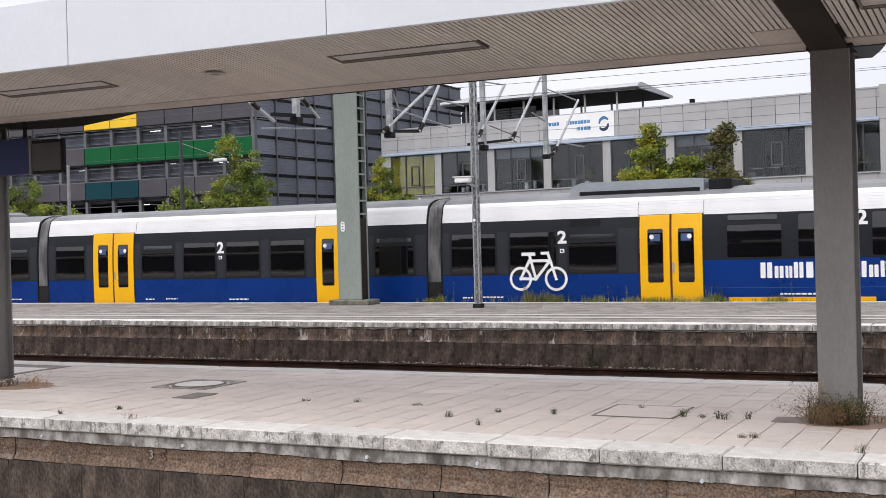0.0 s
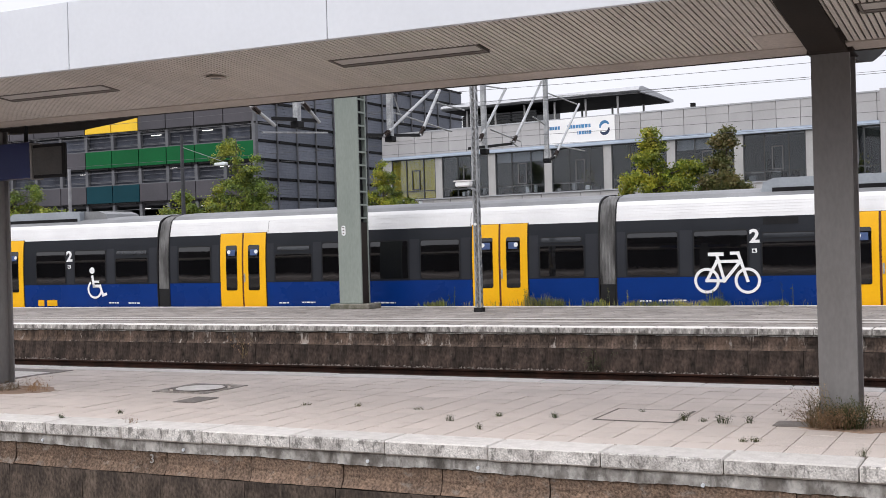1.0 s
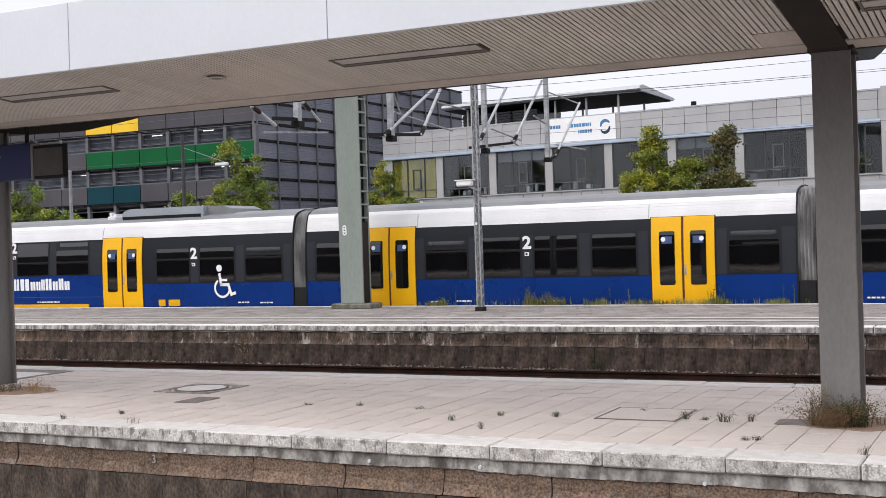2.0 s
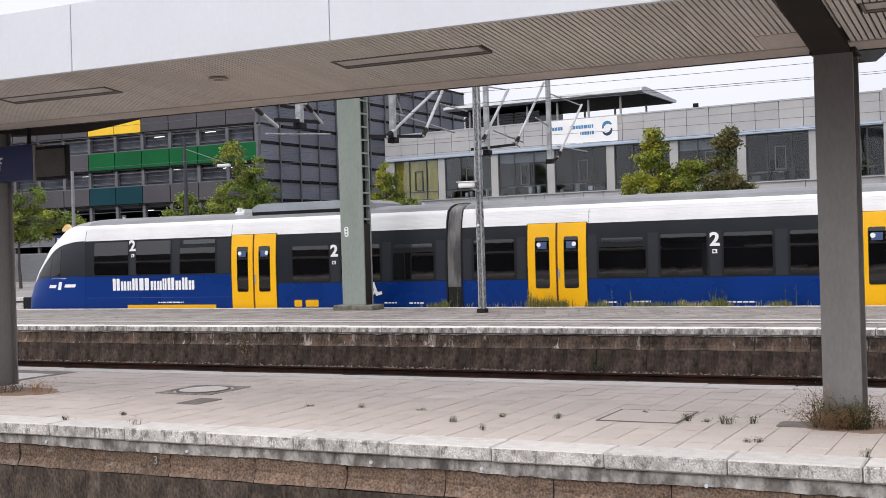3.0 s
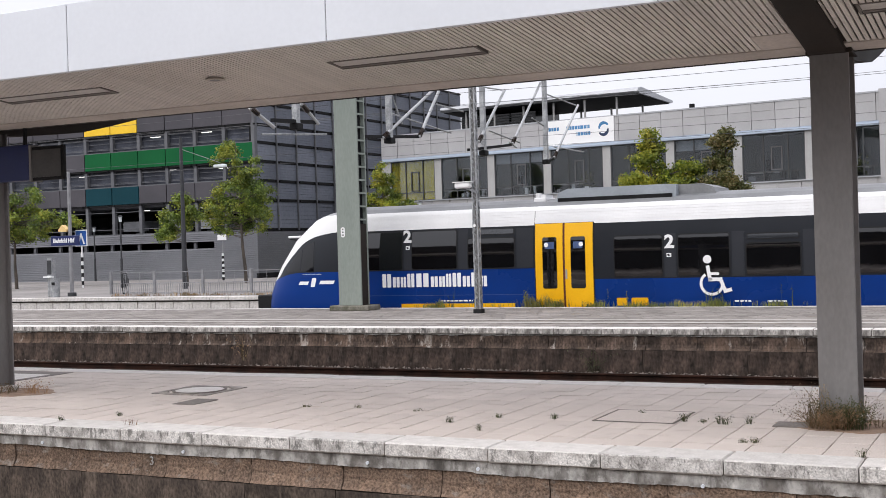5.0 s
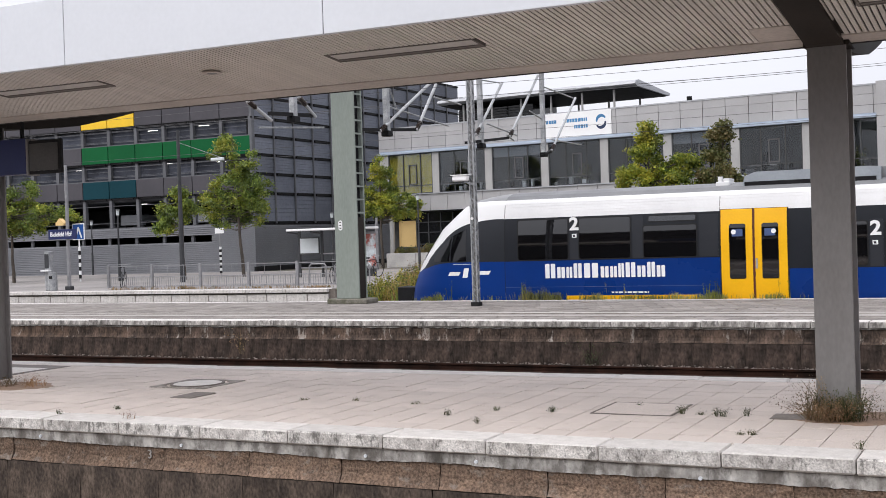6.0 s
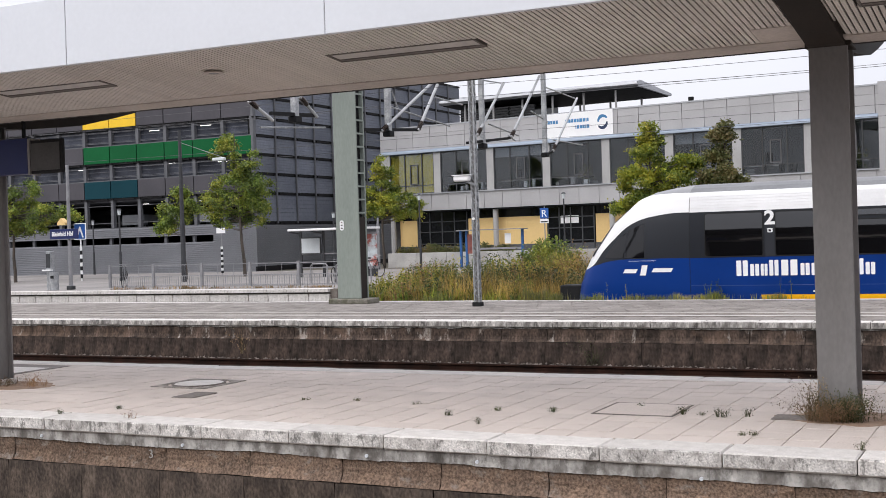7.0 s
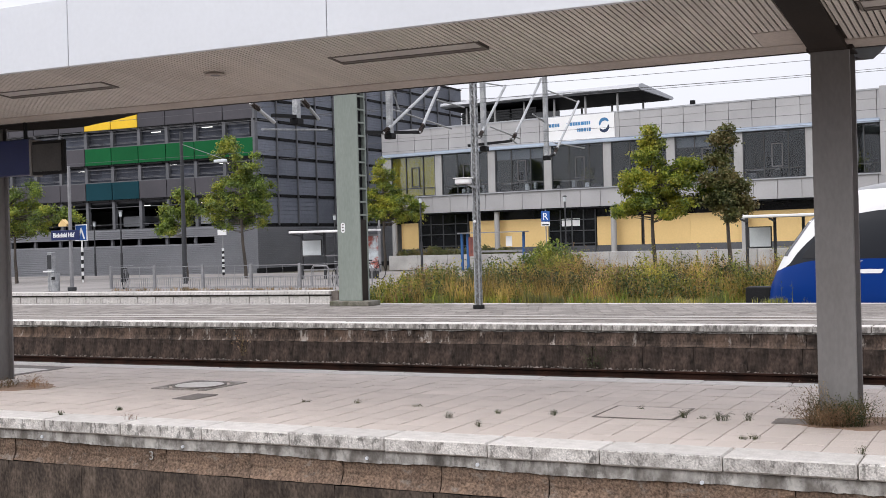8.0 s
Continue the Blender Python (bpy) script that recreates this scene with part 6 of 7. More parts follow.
# ---------------------------------------------------------------- masts and overhead line
M_TUBEST = mat("pale_catenary_tube", (0.52, 0.53, 0.54), (0.40, 0.41, 0.42), 0.45, metal=0.3, big=2, fine=20, grain=0.1)
M_INSUL = mat("brown_insulator", (0.05, 0.035, 0.03), None, 0.3, big=3, fine=20)
M_WIRE = mat("grey_wire", (0.09, 0.09, 0.095), None, 0.5, big=3, fine=20)
M_MOSS = mat("mossy_concrete", (0.20, 0.185, 0.16), (0.09, 0.09, 0.06), 0.95, big=5, fine=30, grain=0.35, bump=0.6)

mast = thing("overhead_line_mast", "grey-green box mast with battened side on mossy concrete base", "mast", at=pose(-17.0, 28.72, 0))
part("front_plate", box(bmesh.new(), -0.36, -0.225, 0.14, 0.36, -0.17, 9.2, bevel=0.01), M_GREENST, mast)
part("back_plate", box(bmesh.new(), -0.36, 0.17, 0.14, 0.36, 0.225, 9.2, bevel=0.01), M_GREENST, mast)
part("side_plate", box(bmesh.new(), -0.36, -0.168, 0.14, -0.32, 0.168, 9.2), M_GREENST, mast)
# dark sheet stands in for the shade in the mast's open side
part("hollow_shade_sheet", box(bmesh.new(), 0.20, -0.168, 0.14, 0.24, 0.168, 9.2), M_DARKMET, mast)
part("lower_side", box(bmesh.new(), 0.30, -0.168, 0.14, 0.34, 0.168, 2.35), M_BEAM, mast)
z = 2.45
while z < 9:
    part("batten", box(bmesh.new(), 0.31, -0.168, z, 0.35, 0.168, z + 0.045), M_GREENST, mast)
    z += 0.36
bm = bmesh.new()
box(bm, -0.63, -0.32, -0.02, 0.62, 0.36, 0.14, bevel=0.03)
part("concrete_base", bm, M_MOSS, mast, "mossy concrete base")
bm = bmesh.new()
plate_pts = [(-0.17 + 0.065 * math.cos(k * math.tau / 16), 2.14 + 0.065 * math.sin(k * math.tau / 16) + (0.075 if math.sin(k * math.tau / 16) > 0 else -0.075)) for k in range(16)]
prism(bm, plate_pts, "y", -0.235, -0.226)
part("number_plate", bm, M_WHITEP, mast, "small white oval plate")
bm = bmesh.new()
for dz in (2.21, 2.13, 2.05):
    box(bm, -0.195, -0.239, dz, -0.145, -0.236, dz + 0.03)
part("plate_bars", bm, M_DARKMET, mast)
bm = bmesh.new()
box(bm, -0.32, -3.0, 8.4, 0.32, 15.6, 8.95)
part("gantry_beam", bm, M_GREENST, mast, "gantry beam that carries hanging posts")


def drop_post(y, z_bottom, w, tubes, thins, crossbar, label):
    """Hanging post under the gantry with its bracket tubes, in the plane across the tracks."""
    d = thing("drop_post", label, "overhead line support", "drop posts", at=pose(-17.0, y, 0))
    bm = bmesh.new()
    box(bm, -w / 2, -w / 2, z_bottom, w / 2, w / 2, 8.4, bevel=0.01)
    part("post", bm, M_GALV, d)
    bm = bmesh.new()
    (ya, za), (yb, zb) = crossbar
    bar(bm, (0, ya - y, za), (0, yb - y, zb), 0.10, 0.09)
    part("crossbar", bm, M_DARKMET, d)
    part("clamp", box(bmesh.new(), -0.12, -0.15, z_bottom - 0.04, 0.12, 0.15, z_bottom + 0.13, bevel=0.02), M_DARKMET, d)
    for (ya, za), (yb, zb) in tubes:
        bm = bmesh.new()
        rod(bm, (0.05, ya - y, za), (0.05, yb - y, zb), 0.047, 0.047, 10)
        t = part("bracket_tube", bm, M_TUBEST, d, "pale diagonal tube", smooth=True)
        a, b = Vector((0.05, ya - y, za)), Vector((0.05, yb - y, zb))
        bm = bmesh.new()
        w_dir = (b - a).normalized()
        for k in range(6):
            c = a + w_dir * (0.06 + 0.055 * k)
            rod(bm, c, c + w_dir * 0.057, 0.072, 0.05, 10)
        part("insulator", bm, M_INSUL, t, "dark ribbed insulator")
    for (ya, za), (yb, zb) in thins:
        bm = bmesh.new()
        rod(bm, (-0.05, ya - y, za), (-0.05, yb - y, zb), 0.026, 0.026, 6)
        part("steady_arm", bm, M_GALV, d)
    return d


LBL = "grey steel drop post with pale catenary tubes"
drop_post(26.08, 4.80, 0.16, (((24.0, 5.15), (25.0, 4.74)), ((26.25, 5.45), (27.05, 4.98))), (((24.6, 4.55), (27.6, 4.75)),), ((25.0, 4.92), (27.05, 5.02)), LBL)
drop_post(31.0, 4.75, 0.16, (((30.48, 4.83), (33.82, 6.55)), ((32.77, 5.0), (34.2, 6.54))), (((31.3, 5.6), (35.2, 5.31)), ((34.2, 6.15), (36.2, 6.08)), ((31.2, 6.3), (31.9, 5.35))), ((29.04, 4.78), (32.85, 5.03)), LBL)
drop_post(37.62, 4.75, 0.16, (((37.1, 5.12), (39.46, 7.12)), ((40.0, 5.24), (42.9, 7.73))), (((37.62, 7.05), (39.46, 7.12)), ((38.2, 5.6), (40.9, 5.35)), ((39.9, 5.3), (40.6, 5.15))), ((36.4, 4.83), (39.95, 5.2)), LBL)
drop_post(43.4, 4.72, 0.16, (((44.1, 4.95), (47.0, 7.25)),), (((43.5, 7.4), (47.0, 7.25)), ((44.3, 5.4), (47.8, 5.39)), ((42.2, 6.35), (43.9, 6.05))), ((43.2, 4.7), (44.2, 4.95)), LBL)

for y, z, r in ((31.3, 6.02, 0.006), (31.3, 5.58, 0.006), (36.4, 6.30, 0.006), (36.4, 5.12, 0.006), (41.2, 5.2, 0.006), (41.2, 6.9, 0.006)):
    bm = bmesh.new()
    prev = None
    for k in range(61):
        x = -75 + 100 * k / 60
        sag = 0.10 * (((x + 17) / 20.0) % 1.0 - 0.5) ** 2 * 4 - 0.05
        zz = z + sag * (1 if z > 5.9 else 0.2)
        ring4 = [bm.verts.new((x, y + r * math.cos(q * math.pi / 2), zz + r * math.sin(q * math.pi / 2))) for q in range(4)]
        for q in range(4):
            if prev:
                bm.faces.new((prev[q], prev[(q + 1) % 4], ring4[(q + 1) % 4], ring4[q]))
        prev = ring4
    solid("overhead_wire", bm, M_WIRE, "thin grey overhead line wire above the tracks", "wire", kind="", group="overhead wires")

# camera pole on the far platform
pole = thing("camera_pole", "galvanised lattice pole with white surveillance camera on black shoe", "pole", at=pose(-12.62, 27.35, 0))
for sx in (-0.058, 0.058):
    for sy in (-0.058, 0.058):
        part("corner_angle", box(bmesh.new(), sx - 0.016, sy - 0.016, 0.1, sx + 0.016, sy + 0.016, 6.6), M_GALV, pole)
z = 0.2
i = 0
while z < 6.4:
    for f in (-0.07, 0.07):
        bm = bmesh.new()
        a, b = (-0.06, 0.06) if i % 2 else (0.06, -0.06)
        bar(bm, (a, f, z), (b, f, z + 0.12), 0.035, 0.01)
        bar(bm, (f, a, z), (f, b, z + 0.12), 0.035, 0.01)
        part("lacing", bm, M_GALV, pole)
    z += 0.12
    i += 1
part("cable_duct", box(bmesh.new(), -0.025, -0.025, 0.1, 0.025, 0.025, 6.6), M_STEELG, pole)
part("shoe", box(bmesh.new(), -0.11, -0.11, -0.01, 0.11, 0.11, 0.1, bevel=0.01), M_BLACK, pole)
bm = bmesh.new()
box(bm, -0.44, -0.30, 3.10, -0.02, -0.14, 3.24, bevel=0.03)
camhouse = part("camera_housing", bm, M_WHITEP, pole, "white camera housing", smooth=True)
part("sun_shield", box(bmesh.new(), -0.47, -0.32, 3.242, 0.0, -0.12, 3.262), M_WHITEP, camhouse)
bm = bmesh.new()
bar(bm, (0.06, -0.09, 3.0), (-0.15, -0.2, 3.1), 0.05, 0.05)
part("arm", bm, M_GALV, pole)
bm = bmesh.new()
rod(bm, (0, -0.10, 2.17), (0, -0.13, 2.17), 0.035, 0.035, 10)
part("lamp_dot", bm, M_WHITEP, pole)


def tree(x, y, trunk_h, blobs, n_leaf, material, label, lean=0.0, r=0.10, size=0.115):
    """Street tree: tapered trunk, limbs that reach into the clumps, leaves in tufts round the twigs."""
    n_leaf = int(n_leaf * 2.3)
    t = thing("tree", label, "tree", "street trees", at=pose(x, y, -0.03))
    top = max(b[2] + b[4] * 0.55 for b in blobs)
    bm = bmesh.new()
    pts = [Vector((lean * k / 8 + 0.05 * math.sin(k * 1.7), 0.04 * math.cos(k * 2.1), top * k / 8)) for k in range(9)]
    for k in range(8):
        rod(bm, pts[k], pts[k + 1], r * (1 - k / 9), r * (1 - (k + 1) / 9), 9)
    part("trunk", bm, M_BARK, t, smooth=True)
    tufts = []
    bm = bmesh.new()
    for bx, by, bz, br, bh in blobs:
        br, bh = br * 0.92 - 0.03, bh * 0.92 - 0.03
        n = max(6, int(19 * br * br * bh))
        for k in range(n):
            d = RNG.normal(size=3)
            d /= np.linalg.norm(d)
            q = RNG.uniform(0.2, 1.02) ** 0.5
            tip = Vector((bx + d[0] * br * q, by + d[1] * br * q, bz + d[2] * bh * q))
            base_z = max(trunk_h * 0.9, min(tip.z - 0.35, top * 0.9))
            f = base_z / top * 8
            i = min(7, int(f))
            root = pts[i].lerp(pts[i + 1], f - i)
            mid = root.lerp(tip, 0.5) + Vector((0, 0, -0.08))
            rod(bm, root, mid, 0.022, 0.014, 5)
            rod(bm, mid, tip, 0.014, 0.005, 5)
            tufts.append(tip)
    part("branching", bm, M_BARK, t)
    tufts = np.array([tuple(q) for q in tufts])
    pick = tufts[RNG.integers(0, len(tufts), n_leaf)]
    cs = pick + RNG.normal(scale=0.155, size=(n_leaf, 3)) * np.array([1, 1, 0.7])
    cr = new("crown", quad_mesh("crown", leaves_at(cs, size), material))
    cr.parent = t
    return t


tree(-37.6, 52.4, 2.4, ((-0.8, 0, 6.0, 0.95, 1.3), (0.0, 0.2, 4.6, 1.4, 1.3), (-1.5, 0, 4.0, 1.1, 1.3), (0.5, 0, 6.0, 0.6, 0.9), (1.2, 0, 4.6, 0.9, 1.2), (-0.8, 0, 7.1, 0.45, 0.6), (-1.2, 0.4, 3.1, 1.3, 0.6), (0.6, 0.2, 3.6, 1.2, 0.9)), 9000, M_LEAF, "slim street tree with loose green crown before the car park", lean=-0.4)
tree(-38.95, 49.2, 2.0, ((-0.6, 0, 3.3, 0.95, 0.7), (0.0, 0, 4.1, 0.6, 0.6), (0.5, 0, 3.4, 0.6, 0.7), (-1.2, 0, 2.8, 0.7, 0.45)), 3400, M_LEAF, "small green street tree beside a concrete mast")
tree(-50.0, 48.6, 2.3, ((0.2, 0, 4.0, 1.5, 1.2), (1.2, 0, 5.1, 0.9, 0.6), (2.9, 0, 3.7, 1.5, 0.6), (-0.6, 0, 3.2, 1.6, 0.7), (1.0, 0, 3.1, 1.3, 0.6), (-1.4, 0, 4.4, 1.0, 0.9)), 8000, M_LEAF, "broad green street tree behind the platform sign")
tree(-35.7, 64.0, 2.6, ((0.2, 0, 5.0, 1.1, 1.2), (0.0, 0, 6.2, 0.5, 0.6), (1.4, 0, 4.0, 1.5, 0.9), (-0.8, 0, 4.2, 1.2, 1.1), (1.9, 0, 3.2, 1.1, 0.5), (0.2, 0, 3.3, 1.4, 0.6)), 8000, M_LEAFY, "yellowing street tree beside the grey building")
tree(-14.85, 50.0, 2.1, ((0.0, 0, 5.9, 0.35, 0.7), (0.0, 0, 4.8, 0.85, 1.0), (-0.5, 0, 3.7, 1.2, 0.9), (-1.1, 0, 3.0, 0.9, 0.6), (0.7, 0, 3.9, 1.0, 0.9), (0.3, 0, 2.9, 1.2, 0.6), (1.5, 0, 4.6, 0.6, 0.6), (1.7, 0, 3.6, 0.7, 0.9)), 10500, M_LEAFY, "pointed street tree with yellow-green leaves behind the weeds")
tree(-11.65, 50.0, 2.1, ((-0.1, 0, 5.6, 0.4, 0.6), (0.0, 0, 4.6, 0.75, 1.0), (-0.3, 0, 3.5, 1.1, 1.0), (0.4, 0, 3.2, 0.9, 0.9), (-1.0, 0, 2.9, 0.9, 0.6), (0.5, 0, 2.6, 0.8, 0.5)), 9000, M_LEAFD, "dark reddish-green street tree behind the weeds")


def blades(n, spot, height, width, lean=0.35):
    """Grass blades: two tapering quads each, joined; spot gives their feet and scale."""
    v, f = [], []
    for k in range(n):
        x, y, z, s = spot()
        h = height * s * RNG.uniform(0.6, 1.15)
        a = RNG.uniform(0, math.tau)
        l = lean * h * RNG.uniform(0.1, 1.0)
        w = width * RNG.uniform(0.6, 1.3)
        b = RNG.uniform(0, math.tau)
        cx, cy = math.cos(b) * w / 2, math.sin(b) * w / 2
        dx, dy = math.cos(a) * l, math.sin(a) * l
        i = len(v)
        v += [(x - cx, y - cy, z), (x + cx, y + cy, z), (x + dx * 0.35 + cx * 0.8, y + dy * 0.35 + cy * 0.8, z + h * 0.6), (x + dx * 0.35 - cx * 0.8, y + dy * 0.35 - cy * 0.8, z + h * 0.6), (x + dx, y + dy, z + h)]
        f += [(i, i + 1, i + 2, i + 3), (i + 3, i + 2, i + 4)]
    return v, f


def grass(name, n, spot, height, width, material, label, lean=0.35, category="grass"):
    v, f = blades(n, spot, height, width, lean)
    me = bpy.data.meshes.new(name)
    me.from_pydata(v, [], f)
    me.materials.append(material)
    return tagged(new(name, me), label, category, kind="stuff")


def veg_top(x):
    """Crown line of the overgrown strip along the tracks."""
    return float(np.interp(x, (-21.8, -20.6, -19.0, -17.0, -15.5, -13.5, -12.5, -9.0, -7.0, 0.0, 5.0), (0.35, 0.55, 0.95, 1.1, 1.15, 1.2, 1.1, 1.15, 1.15, 1.1, 1.0)))


def veg_spot():
    x = RNG.uniform(-20.2, 2.0)
    y = RNG.uniform(33.2, 38.6)
    back = (y - 33.2) / 5.4
    top = veg_top(x) * (0.35 + 0.65 * back) + 0.34 * noise.noise((x * 0.8, y * 0.8, 0))
    return x, y, -0.92, max(0.4, (top + 0.92) / 2.0)


def patchy(key, limit, f=0.45):
    def spot():
        while True:
            q = veg_spot()
            if noise.noise((q[0] * f, q[1] * f, key)) > limit:
                return q
    return spot


grass("tall_grass", 17000, patchy(11, -0.05, 0.38), 1.9, 0.024, M_GRASS, "tall dry tan grass in the overgrown strip")
grass("green_grass", 11000, patchy(23, 0.02), 1.45, 0.028, M_GRASSG, "green grass in the overgrown strip")


def front_spot():
    while True:
        x = RNG.uniform(-20.2, 2.0)
        if noise.noise((x * 0.8, 3, 40)) > -0.12:
            return x, RNG.uniform(32.9, 33.7), -0.92, 0.8 + 0.5 * noise.noise((x * 1.7, 8, 2))


grass("front_grass", 5200, front_spot, 1.15, 0.03, M_GRASSF, "fresh green grass at the front of the overgrown strip", 0.4)


def weeds(name, n, spot, height, leaf, per, material, label, spread=0.10, top_heavy=0.5):
    """Upright weeds: thin stems set with small leaves."""
    stems_v, stems_f = blades(n, spot, height, 0.018, 0.2)
    cs = []
    for k in range(n):
        b = np.array(stems_v[k * 5]), np.array(stems_v[k * 5 + 4])
        q = RNG.uniform(0.15, 1.0, per) ** top_heavy
        cs.append(b[0] + (b[1] - b[0]) * q[:, None] + RNG.normal(scale=spread, size=(per, 3)) * (1.15 - q * 0.7)[:, None])
    lv = leaves_at(np.concatenate(cs), leaf)
    v = stems_v + lv.reshape(-1, 3).tolist()
    o = len(stems_v)
    f = stems_f + (np.arange(len(lv) * 4).reshape(-1, 4) + o).tolist()
    me = bpy.data.meshes.new(name)
    me.from_pydata(v, [], f)
    me.materials.append(material)
    return tagged(new(name, me), label, "weeds", kind="stuff")


weeds("leafy_weeds", 1700, patchy(37, 0.03, 0.36), 1.85, 0.075, 42, M_WEED, "dense leafy green weeds in the overgrown strip", 0.13)
weeds("brown_weeds", 900, patchy(51, 0.08, 0.4), 2.0, 0.045, 36, M_WEEDB, "brown seeding weeds in the overgrown strip", 0.07)
weeds("goldenrod", 1200, patchy(67, 0.06, 0.5), 2.0, 0.06, 44, M_GRASSG, "yellow-green weeds in the overgrown strip", 0.10)


def shrub_spot():
    a, q = RNG.uniform(0, math.tau), RNG.uniform(0, 1) ** 0.5
    return -15.9 + 1.0 * q * math.cos(a), 40.6 + 1.0 * q * math.sin(a), -0.1, 1.0 - 0.4 * q


def bush_spot():
    a, q = RNG.uniform(0, math.tau), RNG.uniform(0, 1) ** 0.5
    c = RNG.choice((-15.2, -13.7, -11.2, -10.0, -19.7, -18.6, -12.4, -8.1, -16.4))
    return c + 0.8 * q * math.cos(a), 35.2 + 0.7 * q * math.sin(a), -0.9, (0.95 if c > -17 else 0.55) * (1 - 0.35 * q)


weeds("dark_bush", 620, bush_spot, 1.9, 0.07, 46, M_LEAFD, "dark brownish-green bushes among the weeds", 0.16)


def seam_spot():
    while True:
        x = RNG.uniform(-34.5, -22.8)
        if RNG.uniform() < 0.1 + 1.5 * max(0.0, noise.noise((x * 0.8, 2, 0))):
            return x, 38.75 + RNG.normal(scale=0.08), -0.01, 0.5 + abs(noise.noise((x * 2, 4, 0)))


grass("seam_grass", 900, seam_spot, 0.17, 0.02, M_STRAW, "patchy dry grass in the paving behind the platform edge", 0.6)
weeds("shrub", 150, shrub_spot, 1.75, 0.10, 55, M_LEAF, "bushy green shrub rising above the weeds", 0.20)


# grass along the back edge of the far platform
def edge_spot():
    while True:
        x = RNG.uniform(-15.6, -5.0)
        d = 0.05 + 1.6 * max(0.0, noise.noise((x * 1.3, 5, 0))) ** 1.3 + (0.5 if -12.3 < x < -11.2 else 0) + (0.3 if -9.6 < x < -6.9 else 0)
        if RNG.uniform() < d:
            return x, RNG.uniform(29.50, 29.68), -0.02, 0.45 + 0.7 * abs(noise.noise((x * 2.0, 9, 0))) + (0.25 if -12.6 < x < -11 else 0)


grass("edge_grass", 1300, edge_spot, 0.33, 0.013, M_EDGE, "dry grass along the back edge of the platform", 0.4)
grass("edge_grass_green", 600, edge_spot, 0.30, 0.014, M_GRASSG, "green grass along the back edge of the platform", 0.5)


def tall_edge():
    x = RNG.choice((-9.2, -7.6, -7.1, -14.6, -12.2, -9.9, -5.6)) + RNG.normal(scale=0.12)
    return x, 29.6, 0.0, 1.0


weeds("edge_weeds", 16, tall_edge, 0.5, 0.035, 14, M_WEED, "spindly weeds at the platform edge", 0.02)


# weeds in the slab joints of the near platform
def tuft(x, y, r, h, n, material, leaf, label, z=0.0, per=8, lean=1.0):
    def spot():
        a, q = RNG.uniform(0, math.tau), RNG.uniform(0, 1) ** 0.7
        return x + r * q * math.cos(a), y + r * q * 0.7 * math.sin(a), z, 1.0
    v, f = blades(n, spot, h, 0.006, lean)
    cs = []
    for k in range(n):
        b = np.array(v[k * 5]), np.array(v[k * 5 + 4])
        q = RNG.uniform(0.2, 1.0, per)
        cs.append(b[0] + (b[1] - b[0]) * q[:, None] + RNG.normal(scale=0.012, size=(per, 3)))
    lv = leaves_at(np.concatenate(cs), leaf)
    o = len(v)
    me = bpy.data.meshes.new("weed_tuft")
    me.from_pydata(v + lv.reshape(-1, 3).tolist(), [], f + (np.arange(len(lv) * 4).reshape(-1, 4) + o).tolist())
    me.materials.append(material)
    return tagged(new("weed_tuft", me), label, "weed", "weeds in the paving")


for x, y, r, h, n in ((-5.22, 10.56, 0.07, 0.10, 16), (-4.72, 10.16, 0.04, 0.12, 10), (-4.88, 10.97, 0.05, 0.06, 14), (-4.31, 11.01, 0.08, 0.09, 14), (-2.69, 11.1, 0.09, 0.17, 26), (-2.46, 11.17, 0.05, 0.14, 12),
                      (-2.88, 11.16, 0.05, 0.06, 10), (-2.29, 10.15, 0.05, 0.06, 10), (-2.2, 10.18, 0.06, 0.07, 14), (-1.29, 9.72, 0.04, 0.15, 8), (-3.08, 11.17, 0.07, 0.16, 16), (-9.32, 9.62, 0.04, 0.09, 8), (-8.92, 10.06, 0.06, 0.07, 12),
                      (-7.28, 11.18, 0.10, 0.04, 12), (-6.66, 11.25, 0.06, 0.06, 10), (-5.9, 11.2, 0.1, 0.03, 10), (-3.6, 11.6, 0.05, 0.04, 8)):
    tuft(x, y, r * 0.6, h * 0.52, n + 4, M_WEEDS, 0.009, "small green weed tuft in a paving joint")
tuft(-8.32, 9.56, 0.09, 0.07, 12, M_WEEDB, 0.008, "dry reddish weed on the kerb")
tuft(-1.70, 11.10, 0.24, 0.20, 300, M_STRAW, 0.014, "dry brown weed clump round a pillar foot", per=14, lean=2.2)
tuft(-1.56, 11.10, 0.15, 0.27, 110, M_WEEDS, 0.014, "green weeds round a pillar foot", per=16, lean=1.3)
tuft(-1.86, 11.16, 0.13, 0.36, 30, M_STRAW, 0.013, "tall dry weeds beside a pillar", per=18, lean=0.7)
tuft(-1.2, 11.25, 0.2, 0.12, 40, M_STRAW, 0.012, "dry reddish weeds beside a pillar", per=10, lean=2.0)
tuft(-12.0, 11.35, 0.3, 0.12, 90, M_STRAW, 0.013, "dry weeds along a pillar foot", per=10, lean=2.0)
tuft(-11.5, 11.45, 0.22, 0.16, 40, M_WEEDB, 0.013, "dry brown weeds beside a pillar", per=8)


tuft(-7.9, 22.46, 0.2, 0.5, 20, M_WEEDS, 0.03, "thin dark weed growing from the wall foot", z=-0.9)
tuft(-16.25, 22.5, 0.12, 0.75, 16, M_STRAW, 0.04, "dry stalks at the wall", z=-0.75)

